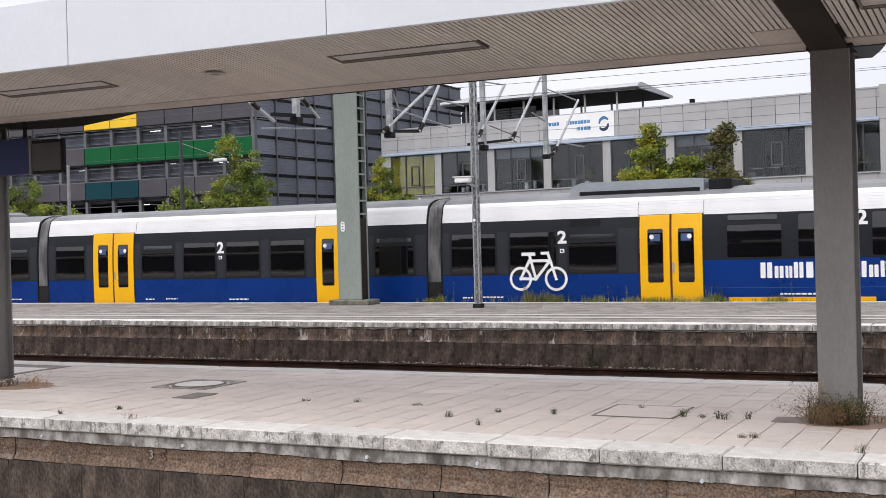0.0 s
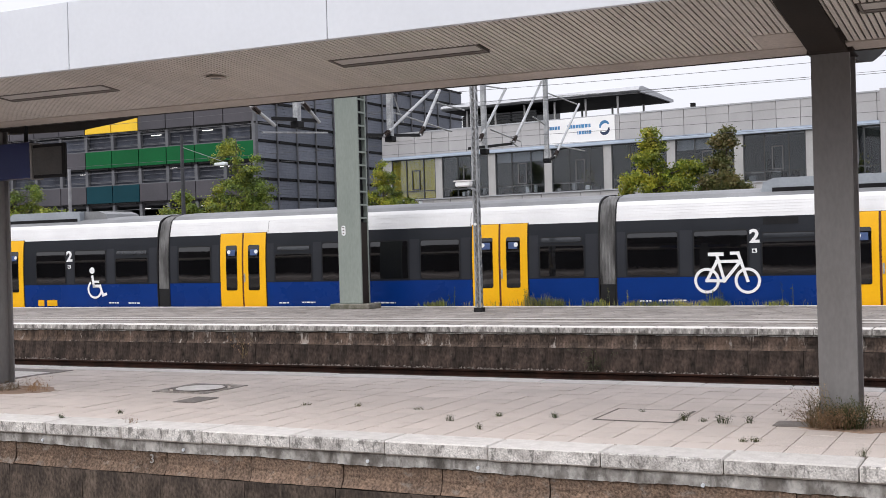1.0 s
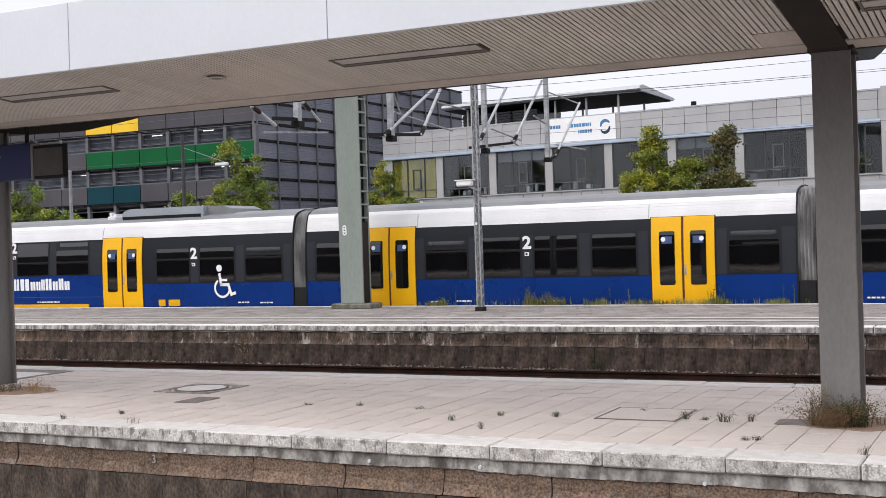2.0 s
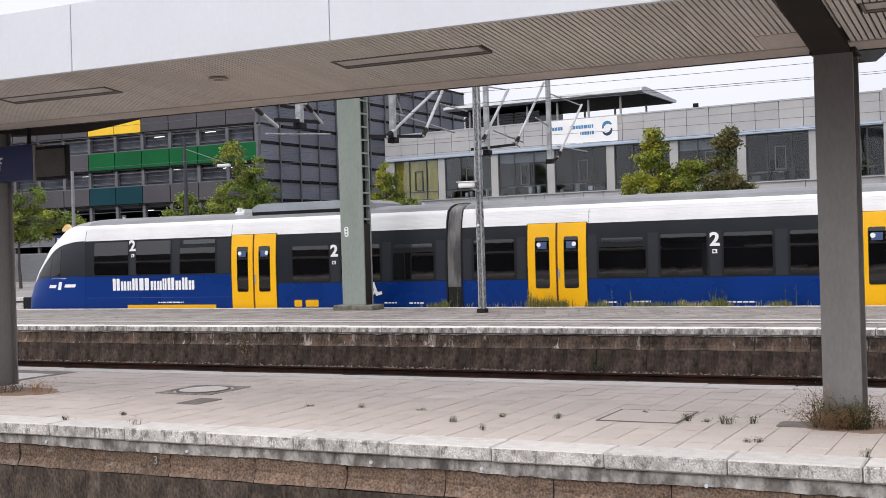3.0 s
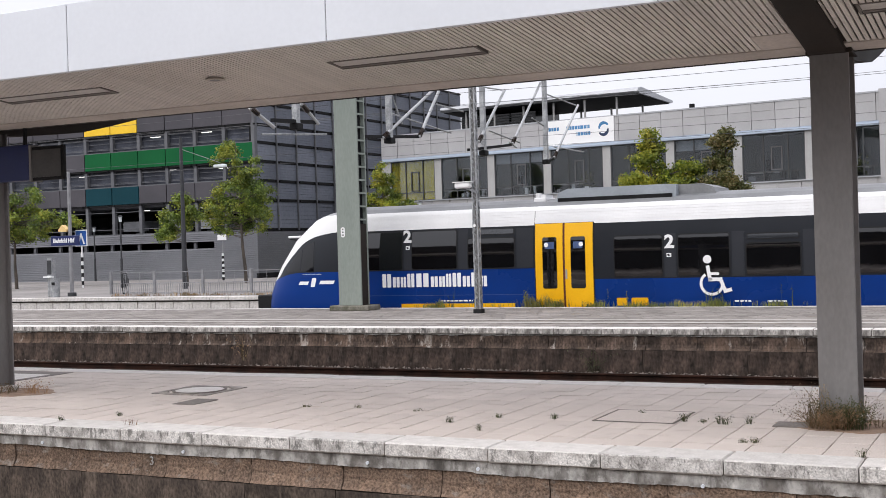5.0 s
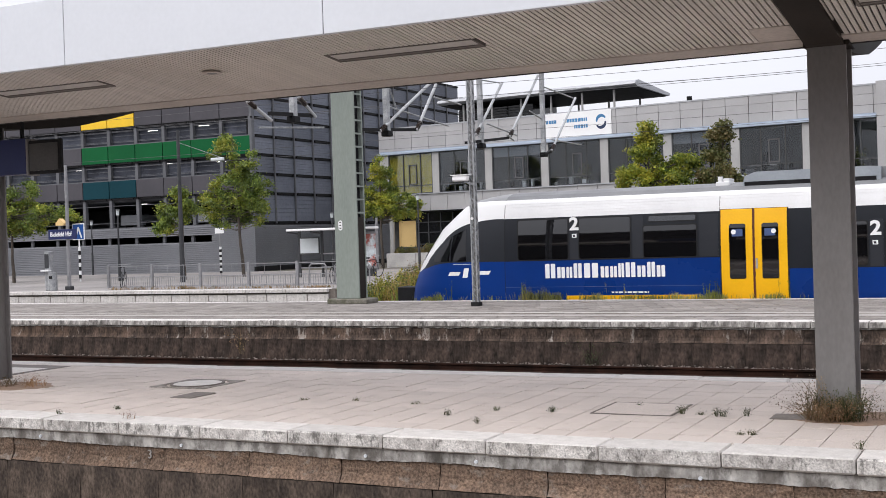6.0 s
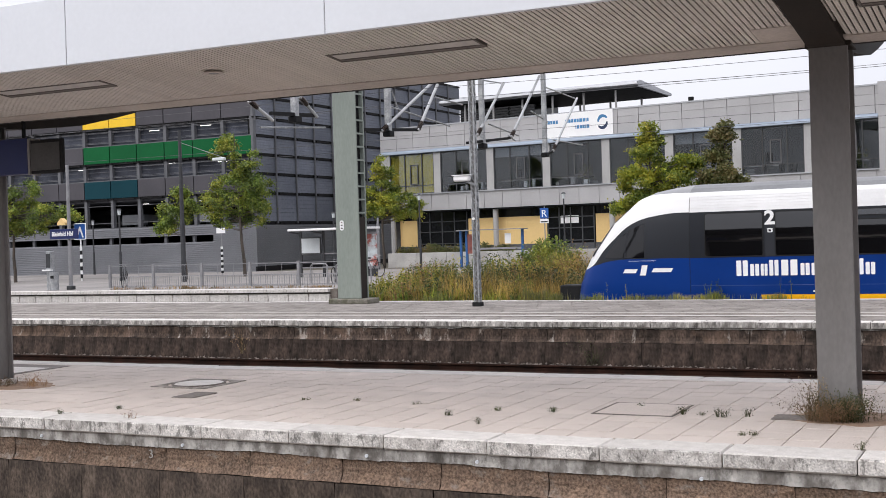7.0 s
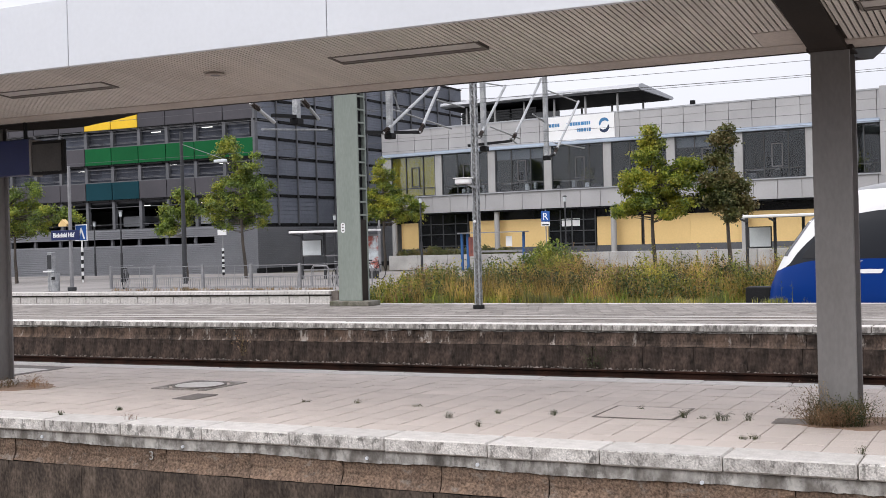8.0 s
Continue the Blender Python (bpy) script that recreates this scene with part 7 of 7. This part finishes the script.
# ---------------------------------------------------------------- covers and stains on the near platform
M_IRON = mat("worn_iron", (0.23, 0.20, 0.18), (0.15, 0.13, 0.115), 0.85, metal=0.0, big=6, fine=50, grain=0.3)
M_COBBLE = mat("small_setts", (0.38, 0.34, 0.31), (0.25, 0.225, 0.20), 0.9, big=5, fine=40, grain=0.3, island=0.25)
cover = thing("manhole_cover", "round pale manhole cover in a diamond of small setts", "manhole cover", at=pose(-9.47, 12.16, 0.004, 0, 0, 0))
bm = bmesh.new()
bmesh.ops.create_cone(bm, cap_ends=True, segments=36, radius1=0.31, radius2=0.30, depth=0.02)
part("lid", bm, mat("pale_lid_concrete", (0.74, 0.71, 0.68), (0.62, 0.59, 0.56), 0.85, big=5, fine=50, grain=0.12), cover, "pale concrete-filled lid")
bm = bmesh.new()
n = 36
for k in range(n):
    a, b = k * math.tau / n, (k + 1) * math.tau / n
    vs = [bm.verts.new((r * math.cos(q), r * math.sin(q), z)) for z in (-0.01, 0.012) for q, r in ((a, 0.305), (a, 0.335), (b, 0.335), (b, 0.305))]
    bm.faces.new(vs[4:])
    bm.faces.new((vs[1], vs[2], vs[6], vs[5]))
part("ring", bm, M_IRON, cover, "iron ring")
bm = bmesh.new()
for i in range(-7, 8):
    for j in range(-7, 8):
        x, y = i * 0.065, j * 0.065
        if abs(x) < 0.45 and abs(y) < 0.45 and math.hypot(x, y) > 0.385:
            box(bm, x - 0.028, y - 0.028, -0.01, x + 0.028, y + 0.028, 0.006)
setts = part("setts", bm, M_COBBLE, cover, "small dark setts")
setts["kind"] = "stuff"
for x0, y0, x1, y1, m in ((-8.96, 10.99, -8.66, 11.46, M_IRON), (-2.24, 11.06, -1.93, 11.36, M_IRON)):
    c = thing("drain_cover", "flat dark rectangular drain cover in the paving", "drain cover", at=pose(x0, y0, 0.002))
    part("plate", box(bmesh.new(), 0, 0, -0.01, x1 - x0, y1 - y0, 0.006, bevel=0.004), m, c)
hatch = thing("paving_hatch", "square cover slab with dark open joint in the paving", "cover slab", at=pose(-3.92, 11.0, 0.002))
for x0, y0, x1, y1 in ((0, 0, 0.80, 0.022), (0, 0.76, 0.80, 0.782), (0, 0.022, 0.022, 0.76), (0.778, 0.022, 0.80, 0.76)):
    part("edge_joint", box(bmesh.new(), x0, y0, -0.01, x1, y1, 0.003), M_JOINT, hatch)
part("slab", box(bmesh.new(), 0.03, 0.03, -0.01, 0.77, 0.75, 0.004), M_PAVER, hatch)
# pale concrete patch with a dark asphalt border beside a pillar
bm = bmesh.new()
prism(bm, [(-16.0, 13.3), (-13.05, 13.3), (-13.05, 12.3), (-12.93, 12.3), (-12.93, 13.62), (-16.0, 13.7)], "z", -0.01, 0.004)
solid("asphalt_patch", bm, M_IRON, "dark asphalt strip let into the paving", "patch")
bm = bmesh.new()
box(bm, -16.0, 12.3, -0.01, -13.06, 13.29, 0.005)
solid("concrete_patch", bm, M_KERB, "pale concrete patch in the paving", "patch")
M_SOIL = mat("rusty_soil", (0.36, 0.25, 0.18), (0.24, 0.16, 0.11), 0.95, big=6, fine=60, grain=0.3, bump=0.4)
for cx, cy, rx, ry in ((-1.55, 11.3, 0.62, 0.42), (-12.0, 11.45, 0.75, 0.4)):
    bm = bmesh.new()
    prism(bm, [(cx + rx * math.cos(k * math.tau / 40) * (1 + 0.25 * noise.noise((k * 0.4, cx, 0))), cy + ry * math.sin(k * math.tau / 40) * (1 + 0.25 * noise.noise((k * 0.4, cx, 5)))) for k in range(40)], "z", -0.005, 0.004)
    solid("soil_patch", bm, M_SOIL, "thin rust-brown soil washed round a pillar foot", "soil")


# ---------------------------------------------------------------- forecourt furniture
M_POLE = mat("grey_street_pole", (0.30, 0.30, 0.31), (0.22, 0.22, 0.23), 0.5, metal=0.3, big=3, fine=30, grain=0.1)
M_DPOLE = mat("dark_street_pole", (0.06, 0.062, 0.066), (0.045, 0.046, 0.05), 0.5, big=3, fine=30, grain=0.1, spec=0.15)
M_SIGNB = mat("traffic_sign_blue", (0.01, 0.09, 0.36), None, 0.4, big=3, fine=30, grain=0.04, bump=0)
M_GLASSW = mat("milky_panel", (0.62, 0.66, 0.67), (0.55, 0.59, 0.60), 0.3, big=2, fine=20, grain=0.05, bump=0)
M_CONC = mat("pale_concrete", (0.46, 0.45, 0.43), (0.33, 0.32, 0.31), 0.9, big=1.2, fine=20, grain=0.15)
M_POSTER = mat("poster", (0.55, 0.60, 0.62), (0.35, 0.10, 0.08), 0.4, big=2.2, fine=6, grain=0.3, bump=0, lo=0.42, hi=0.52)

# fence along the platform: panels with pickets
FPOSTS = (-41.0, -38.6, -36.25, -33.87, -31.33, -28.9, -26.56, -24.6)
for a, b in zip(FPOSTS[2:], FPOSTS[3:]):
    fence = thing("platform_fence", "grey metal picket fence panel behind the platform edge", "fence", "fence panels", at=pose(a, 40.65, -0.02))
    w = b - a
    bm = bmesh.new()
    box(bm, -0.06, -0.05, 0, 0.06, 0.05, 1.0, bevel=0.008)
    part("post", bm, M_POLE, fence)
    for z in (0.06, 0.46, 0.92):
        part("rail", box(bmesh.new(), 0.06, -0.015, z, w - 0.06, 0.015, z + 0.03), M_POLE, fence)
    x = 0.16
    while x < w - 0.1:
        bm = bmesh.new()
        box(bm, x - 0.009, -0.009, 0.0, x + 0.009, 0.009, 0.47)
        part("picket", bm, M_POLE, fence)
        x += 0.115
    for x in (w * 0.33, w * 0.66):
        part("stay", box(bmesh.new(), x - 0.006, -0.006, 0.49, x + 0.006, 0.006, 0.92), M_POLE, fence)
# hoops for bicycles
for x in (-25.0, -24.2, -26.2):
    hoop = thing("bicycle_stand", "bent steel hoop bicycle stand", "bicycle stand", "hoops", at=pose(x, 41.6, 0))
    bm = bmesh.new()
    pts = [(-0.4, 0, 0), (-0.4, 0, 0.72), (-0.32, 0, 0.82), (0.32, 0, 0.82), (0.4, 0, 0.72), (0.4, 0, 0)]
    for p, q in zip(pts, pts[1:]):
        rod(bm, p, q, 0.025, 0.025, 8)
    part("tube", bm, M_POLE, hoop)


def bicycle(x, y, rz, label):
    b = thing("bicycle", label, "bicycle", "parked bicycles", at=pose(x, y, 0, 0, 0, rz))
    for wx in (-0.52, 0.52):
        bm = bmesh.new()
        tyre = [[bm.verts.new((wx + (0.33 + 0.018 * math.cos(q * math.tau / 5)) * math.cos(k * math.tau / 28), 0.018 * math.sin(q * math.tau / 5),
                               0.34 + (0.33 + 0.018 * math.cos(q * math.tau / 5)) * math.sin(k * math.tau / 28))) for q in range(5)] for k in range(28)]
        for k in range(28):
            for q in range(5):
                bm.faces.new((tyre[k][q], tyre[k][(q + 1) % 5], tyre[(k + 1) % 28][(q + 1) % 5], tyre[(k + 1) % 28][q]))
        wh = part("wheel", bm, M_BLACK, b)
        bm = bmesh.new()
        for k in range(9):
            a0 = k * math.tau / 9
            rod(bm, (wx, 0, 0.34), (wx + 0.32 * math.cos(a0), 0, 0.34 + 0.32 * math.sin(a0)), 0.003, 0.003, 4)
        part("spokes", bm, M_POLE, wh)
    bm = bmesh.new()
    for p, q in (((-0.52, 0, 0.34), (-0.02, 0, 0.30)), ((-0.52, 0, 0.34), (-0.18, 0, 0.80)), ((-0.02, 0, 0.30), (-0.18, 0, 0.80)), ((-0.15, 0, 0.76), (0.38, 0, 0.82)), ((-0.02, 0, 0.30), (0.38, 0, 0.76)), ((0.52, 0, 0.34), (0.36, 0, 0.92))):
        rod(bm, p, q, 0.018, 0.018, 6)
    part("frame", bm, M_DPOLE, b)
    part("saddle", box(bmesh.new(), -0.32, -0.07, 0.86, -0.06, 0.07, 0.92, bevel=0.02), M_BLACK, b)
    bm = bmesh.new()
    rod(bm, (0.36, -0.28, 0.98), (0.36, 0.28, 0.98), 0.014, 0.014, 6)
    rod(bm, (0.36, 0, 0.9), (0.36, 0, 0.98), 0.014, 0.014, 6)
    part("handlebar", bm, M_POLE, b)


bicycle(-35.75, 41.0, 122, "dark bicycle leaning at the fence")
bicycle(-25.6, 42.0, 105, "dark bicycle at a hoop stand")
bicycle(-27.7, 48.5, 75, "dark bicycle near the poster stand")

# station sign mast
sm = thing("station_sign_mast", "tall grey mast with dark blue station name sign on platform", "station sign", at=pose(-37.12, 39.2, 0))
bm = bmesh.new()
rod(bm, (0, 0, 0), (0, 0, 5.3), 0.085, 0.07, 12)
part("pole", bm, M_POLE, sm, smooth=True)
part("foot", box(bmesh.new(), -0.14, -0.14, 0, 0.14, 0.14, 0.16, bevel=0.02), M_DPOLE, sm)
sb = part("name_panel", box(bmesh.new(), -0.95, -0.16, 2.16, 0.62, -0.10, 2.58, bevel=0.01), M_SIGNBLUE, sm, "dark blue name panel")
put_letters("letters", "Bielefeld Hbf", 0.20, pose(-0.82, -0.166, 2.28), M_WHITEP, sb, "white station name", width=1.2, bold=0.02)
bm = bmesh.new()
prism(bm, [(-0.55, 2.75), (-0.1, 2.75), (-0.1, 2.85), (-0.35, 3.05), (-0.55, 2.85)], "y", -0.12, 0.12)
part("speaker_horn", bm, M_BYEL, sm, "small tan horn")
# underpass sign on striped post
ar = thing("underpass_sign", "blue square pictogram sign on black-and-white striped post", "sign", at=pose(-45.9, 49.3, 0))
bm = bmesh.new()
rod(bm, (0, 0, 0), (0, 0, 2.3), 0.04, 0.04, 10)
part("post", bm, M_WHITEP, ar)
for k in range(4):
    bm = bmesh.new()
    rod(bm, (0, 0, 0.15 + 0.42 * k), (0, 0, 0.36 + 0.42 * k), 0.068, 0.068, 10)
    part("stripe", bm, M_BLACK, ar)
    bm = bmesh.new()
    rod(bm, (0, 0, 0.36 + 0.42 * k), (0, 0, 0.57 + 0.42 * k), 0.066, 0.066, 10)
    part("white_stripe", bm, M_WHITEP, ar)
panel = part("panel", box(bmesh.new(), -0.42, -0.05, 2.2, 0.42, 0.0, 3.08, bevel=0.02), M_WHITEP, ar)
part("blue_field", box(bmesh.new(), -0.37, -0.058, 2.25, 0.37, -0.051, 3.03), M_SIGNB, panel)
bm = bmesh.new()
prism(bm, [(-0.22, 2.32), (-0.02, 2.9), (0.06, 2.9), (0.28, 2.32), (0.18, 2.32), (0.02, 2.72), (-0.12, 2.32)], "y", -0.066, -0.060)
part("arrow", bm, M_WHITEP, panel)
# second striped post, further back
st = thing("striped_post", "black-and-white striped post with small white sign", "sign post", at=pose(-41.55, 55.8, 0))
bm = bmesh.new()
rod(bm, (0, 0, 0), (0, 0, 2.5), 0.035, 0.035, 8)
part("post", bm, M_POLE, st)
for k in range(5):
    bm = bmesh.new()
    rod(bm, (0, 0, 0.1 + 0.30 * k), (0, 0, 0.25 + 0.30 * k), 0.07, 0.07, 10)
    part("stripe", bm, M_BLACK, st)
    bm = bmesh.new()
    rod(bm, (0, 0, 0.25 + 0.30 * k), (0, 0, 0.40 + 0.30 * k), 0.068, 0.068, 10)
    part("white_stripe", bm, M_WHITEP, st)
part("sign", box(bmesh.new(), -0.3, -0.06, 2.35, 0.3, -0.03, 2.65), M_WHITEP, st)
# ticket machine and bin
tk = thing("ticket_machine", "slim grey ticket machine with dark screen on the platform", "ticket machine", at=pose(-37.95, 38.9, 0))
part("column", box(bmesh.new(), -0.14, -0.12, 0, 0.14, 0.12, 1.66, bevel=0.02), M_GALV, tk)
part("screen", box(bmesh.new(), -0.11, -0.14, 0.95, 0.11, -0.121, 1.55), M_DPOLE, tk)
part("shelf", box(bmesh.new(), -0.20, -0.30, 0.82, 0.24, -0.12, 0.88), M_WHITEP, tk)
bn = thing("litter_bin", "grey cylindrical litter bin on the platform", "bin", at=pose(-37.62, 38.75, 0))
bm = bmesh.new()
rod(bm, (0, 0, 0), (0, 0, 0.78), 0.19, 0.19, 16)
part("drum", bm, M_GALV, bn, smooth=True)
part("slot", box(bmesh.new(), -0.02, -0.2, 0.5, 0.14, -0.17, 0.62), M_BLACK, bn)


def street_lamp(x, y, h, label):
    l = thing("street_lamp", label, "street lamp", "street lamps", at=pose(x, y, 0))
    bm = bmesh.new()
    rod(bm, (0, 0, 0), (0, 0, h * 0.4), 0.075, 0.065, 10)
    rod(bm, (0, 0, h * 0.4), (0, 0, h - 0.36), 0.045, 0.04, 10)
    part("pole", bm, M_DPOLE, l, smooth=True)
    bm = bmesh.new()
    rod(bm, (0, 0, h - 0.36), (0, 0, h - 0.1), 0.075, 0.09, 12)
    part("lantern", bm, M_GLASSW, l, "milky lantern")
    bm = bmesh.new()
    rod(bm, (0, 0, h - 0.1), (0, 0, h - 0.03), 0.14, 0.07, 14)
    part("cap", bm, M_DPOLE, l)


street_lamp(-42.6, 48.6, 3.75, "dark street lamp with milky lantern on the forecourt")
street_lamp(-55.7, 61.0, 3.6, "dark street lamp with milky lantern by the ribbed wall")
street_lamp(-31.1, 60.0, 4.2, "dark street lamp with milky lantern before the planter")
street_lamp(-36.1, 59.0, 3.4, "dark street lamp with milky lantern behind the shelter")
street_lamp(-23.3, 62.0, 4.0, "dark street lamp with milky lantern above the weeds")
# concrete overhead mast among the trees
cm = thing("concrete_mast", "slender dark grey mast with thin arm among street trees", "mast", at=pose(-36.5, 46.0, 0))
bm = bmesh.new()
rod(bm, (0, 0, 0), (0, 0, 7.2), 0.12, 0.075, 12)
part("pole", bm, M_DPOLE, cm, smooth=True)
bm = bmesh.new()
rod(bm, (0.02, 0, 6.6), (2.5, 0, 5.75), 0.012, 0.012, 5)
part("stay_wire", bm, M_POLE, cm)
part("lamp_head", box(bmesh.new(), 1.9, -0.08, 5.62, 2.6, 0.08, 5.76, bevel=0.03), M_GLASSW, cm)


def shelter(x, y, w, label, panel=True):
    s = thing("bus_shelter", label, "bus shelter", "bus shelters", at=pose(x, y, 0))
    part("roof", box(bmesh.new(), 0.15, -1.1, 2.24, w + 0.75, 0.5, 2.34, bevel=0.02), M_WHITEP, s, "flat white roof")
    for px in (0.0, w * 0.36, w * 0.72, w):
        part("post", box(bmesh.new(), px - 0.05, 0.25, 0, px + 0.05, 0.35, 2.24), M_DPOLE, s)
    bm = bmesh.new()
    bar(bm, (0.0, 0.3, 2.1), (0.0, -0.7, 2.2), 0.06, 0.06)
    bar(bm, (w * 0.36, 0.3, 2.1), (w * 0.36, -0.7, 2.2), 0.06, 0.06)
    part("roof_arm", bm, M_DPOLE, s)
    for z in (1.1, 0.42):
        part("cross_rail", box(bmesh.new(), 0.05, 0.28, z, w, 0.32, z + 0.06), M_POLE, s)
    if panel:
        p = part("notice_panel", box(bmesh.new(), 0.08, 0.18, 1.12, w * 0.36 - 0.1, 0.24, 1.92, bevel=0.01), M_DPOLE, s)
        part("notice", box(bmesh.new(), 0.12, 0.165, 1.16, w * 0.36 - 0.14, 0.178, 1.88), M_GLASSW, p)
    part("bench", box(bmesh.new(), w * 0.4, -0.1, 0.44, w * 0.95, 0.25, 0.5, bevel=0.01), M_POLE, s)


shelter(-32.55, 49.8, 3.6, "grey bus shelter with white roof and notice panel")
shelter(-10.1, 46.0, 2.9, "grey bus shelter with white roof beyond the weeds")
# blue tram shelter frame
bs = thing("blue_shelter", "blue steel shelter frame with notice behind the weeds", "bus shelter", at=pose(-28.6, 60.0, 0))
M_BLUEST = mat("blue_steel", (0.02, 0.10, 0.28), (0.015, 0.08, 0.23), 0.45, big=2, fine=20, grain=0.06)
for px in (0.0, 0.35, 3.65):
    part("post", box(bmesh.new(), px - 0.06, -0.06, 0, px + 0.06, 0.06, 2.05), M_BLUEST, bs)
part("roof_beam", box(bmesh.new(), -0.1, -0.4, 2.05, 3.8, 0.4, 2.10), M_POLE, bs)
part("cross_rail", box(bmesh.new(), 0.4, -0.03, 1.0, 3.6, 0.03, 1.1), M_POLE, bs)
part("poster", box(bmesh.new(), 0.42, -0.05, 0.8, 1.05, -0.01, 1.85), mat("red_brown_poster", (0.30, 0.09, 0.06), (0.12, 0.04, 0.04), 0.5, big=3, fine=8), bs)
part("notice", box(bmesh.new(), 2.65, -0.08, 1.3, 3.0, -0.04, 1.85), M_WHITEP, bs)
# poster stand behind the mast
ps = thing("poster_stand", "grey poster stand with colourful faded poster", "poster stand", at=pose(-28.95, 50.0, 0))
part("case", box(bmesh.new(), -0.05, -0.08, 0.35, 0.85, 0.08, 2.1, bevel=0.03), M_POLE, ps)
part("poster", box(bmesh.new(), 0.03, -0.10, 0.5, 0.77, -0.081, 2.0), M_POSTER, ps)
part("foot", box(bmesh.new(), 0.1, -0.06, 0, 0.7, 0.06, 0.35), M_DPOLE, ps)
# parking sign
pk = thing("parking_sign", "blue parking sign with white letter R on a thin post", "traffic sign", at=pose(-23.65, 60.0, 0))
bm = bmesh.new()
rod(bm, (0, 0, 0), (0, 0, 3.2), 0.03, 0.03, 8)
part("post", bm, M_POLE, pk)
pp = part("panel", box(bmesh.new(), -0.24, -0.06, 2.56, 0.24, -0.03, 3.12, bevel=0.01), M_SIGNB, pk)
put_letters("letter", "R", 0.36, pose(-0.12, -0.066, 2.66), M_WHITEP, pp, "white letter R", width=0.28)
part("lower_panel", box(bmesh.new(), -0.24, -0.06, 2.32, 0.24, -0.03, 2.54), M_WHITEP, pk)
bm = bmesh.new()
box(bm, -0.2, -0.065, 2.36, 0.2, -0.061, 2.43)
part("writing_bar", bm, M_DPOLE, pk)
pk2 = thing("parking_sign", "blue parking sign with white letter P near the shelter", "traffic sign", at=pose(-34.9, 58.0, 0))
bm = bmesh.new()
rod(bm, (0, 0, 0), (0, 0, 3.3), 0.03, 0.03, 8)
part("post", bm, M_POLE, pk2)
pp = part("panel", box(bmesh.new(), -0.28, -0.06, 2.62, 0.28, -0.03, 3.28, bevel=0.01), M_SIGNB, pk2)
put_letters("letter", "P", 0.42, pose(-0.13, -0.066, 2.74), M_WHITEP, pp, "white letter P", width=0.28)
part("lower_panel", box(bmesh.new(), -0.28, -0.06, 2.1, 0.28, -0.03, 2.55), M_WHITEP, pk2)
# thin posts before the building
for x, y, h, r in ((-34.9, 62.0, 3.0, 0.07), (-32.7, 58.0, 2.6, 0.05)):
    tp = thing("thin_post", "thin pale grey post on the forecourt", "post", "thin posts", at=pose(x, y, 0))
    bm = bmesh.new()
    rod(bm, (0, 0, 0), (0, 0, h), r, r, 10)
    part("pole", bm, M_POLE, tp)
# planter wall with hedge
pl = thing("planter", "long pale concrete planter with dark hedge before the building", "planter", at=pose(-35.2, 63.6, 0, 0, 0, -2))
x = 0.0
while x < 27:
    part("wall_segment", box(bmesh.new(), x + 0.01, 0, 0, x + 1.99, 0.3, 0.86, bevel=0.015), M_CONC, pl)
    x += 2.0


def hedge_spot():
    x = RNG.uniform(-35.0, -27.5)
    return x, 64.1 + RNG.uniform(0, 0.8), 0.5, 0.55 + 0.25 * noise.noise((x, 0, 0))


weeds("hedge", 330, hedge_spot, 1.15, 0.10, 30, M_LEAFD, "low dark hedge in a concrete planter", 0.14)

motions()
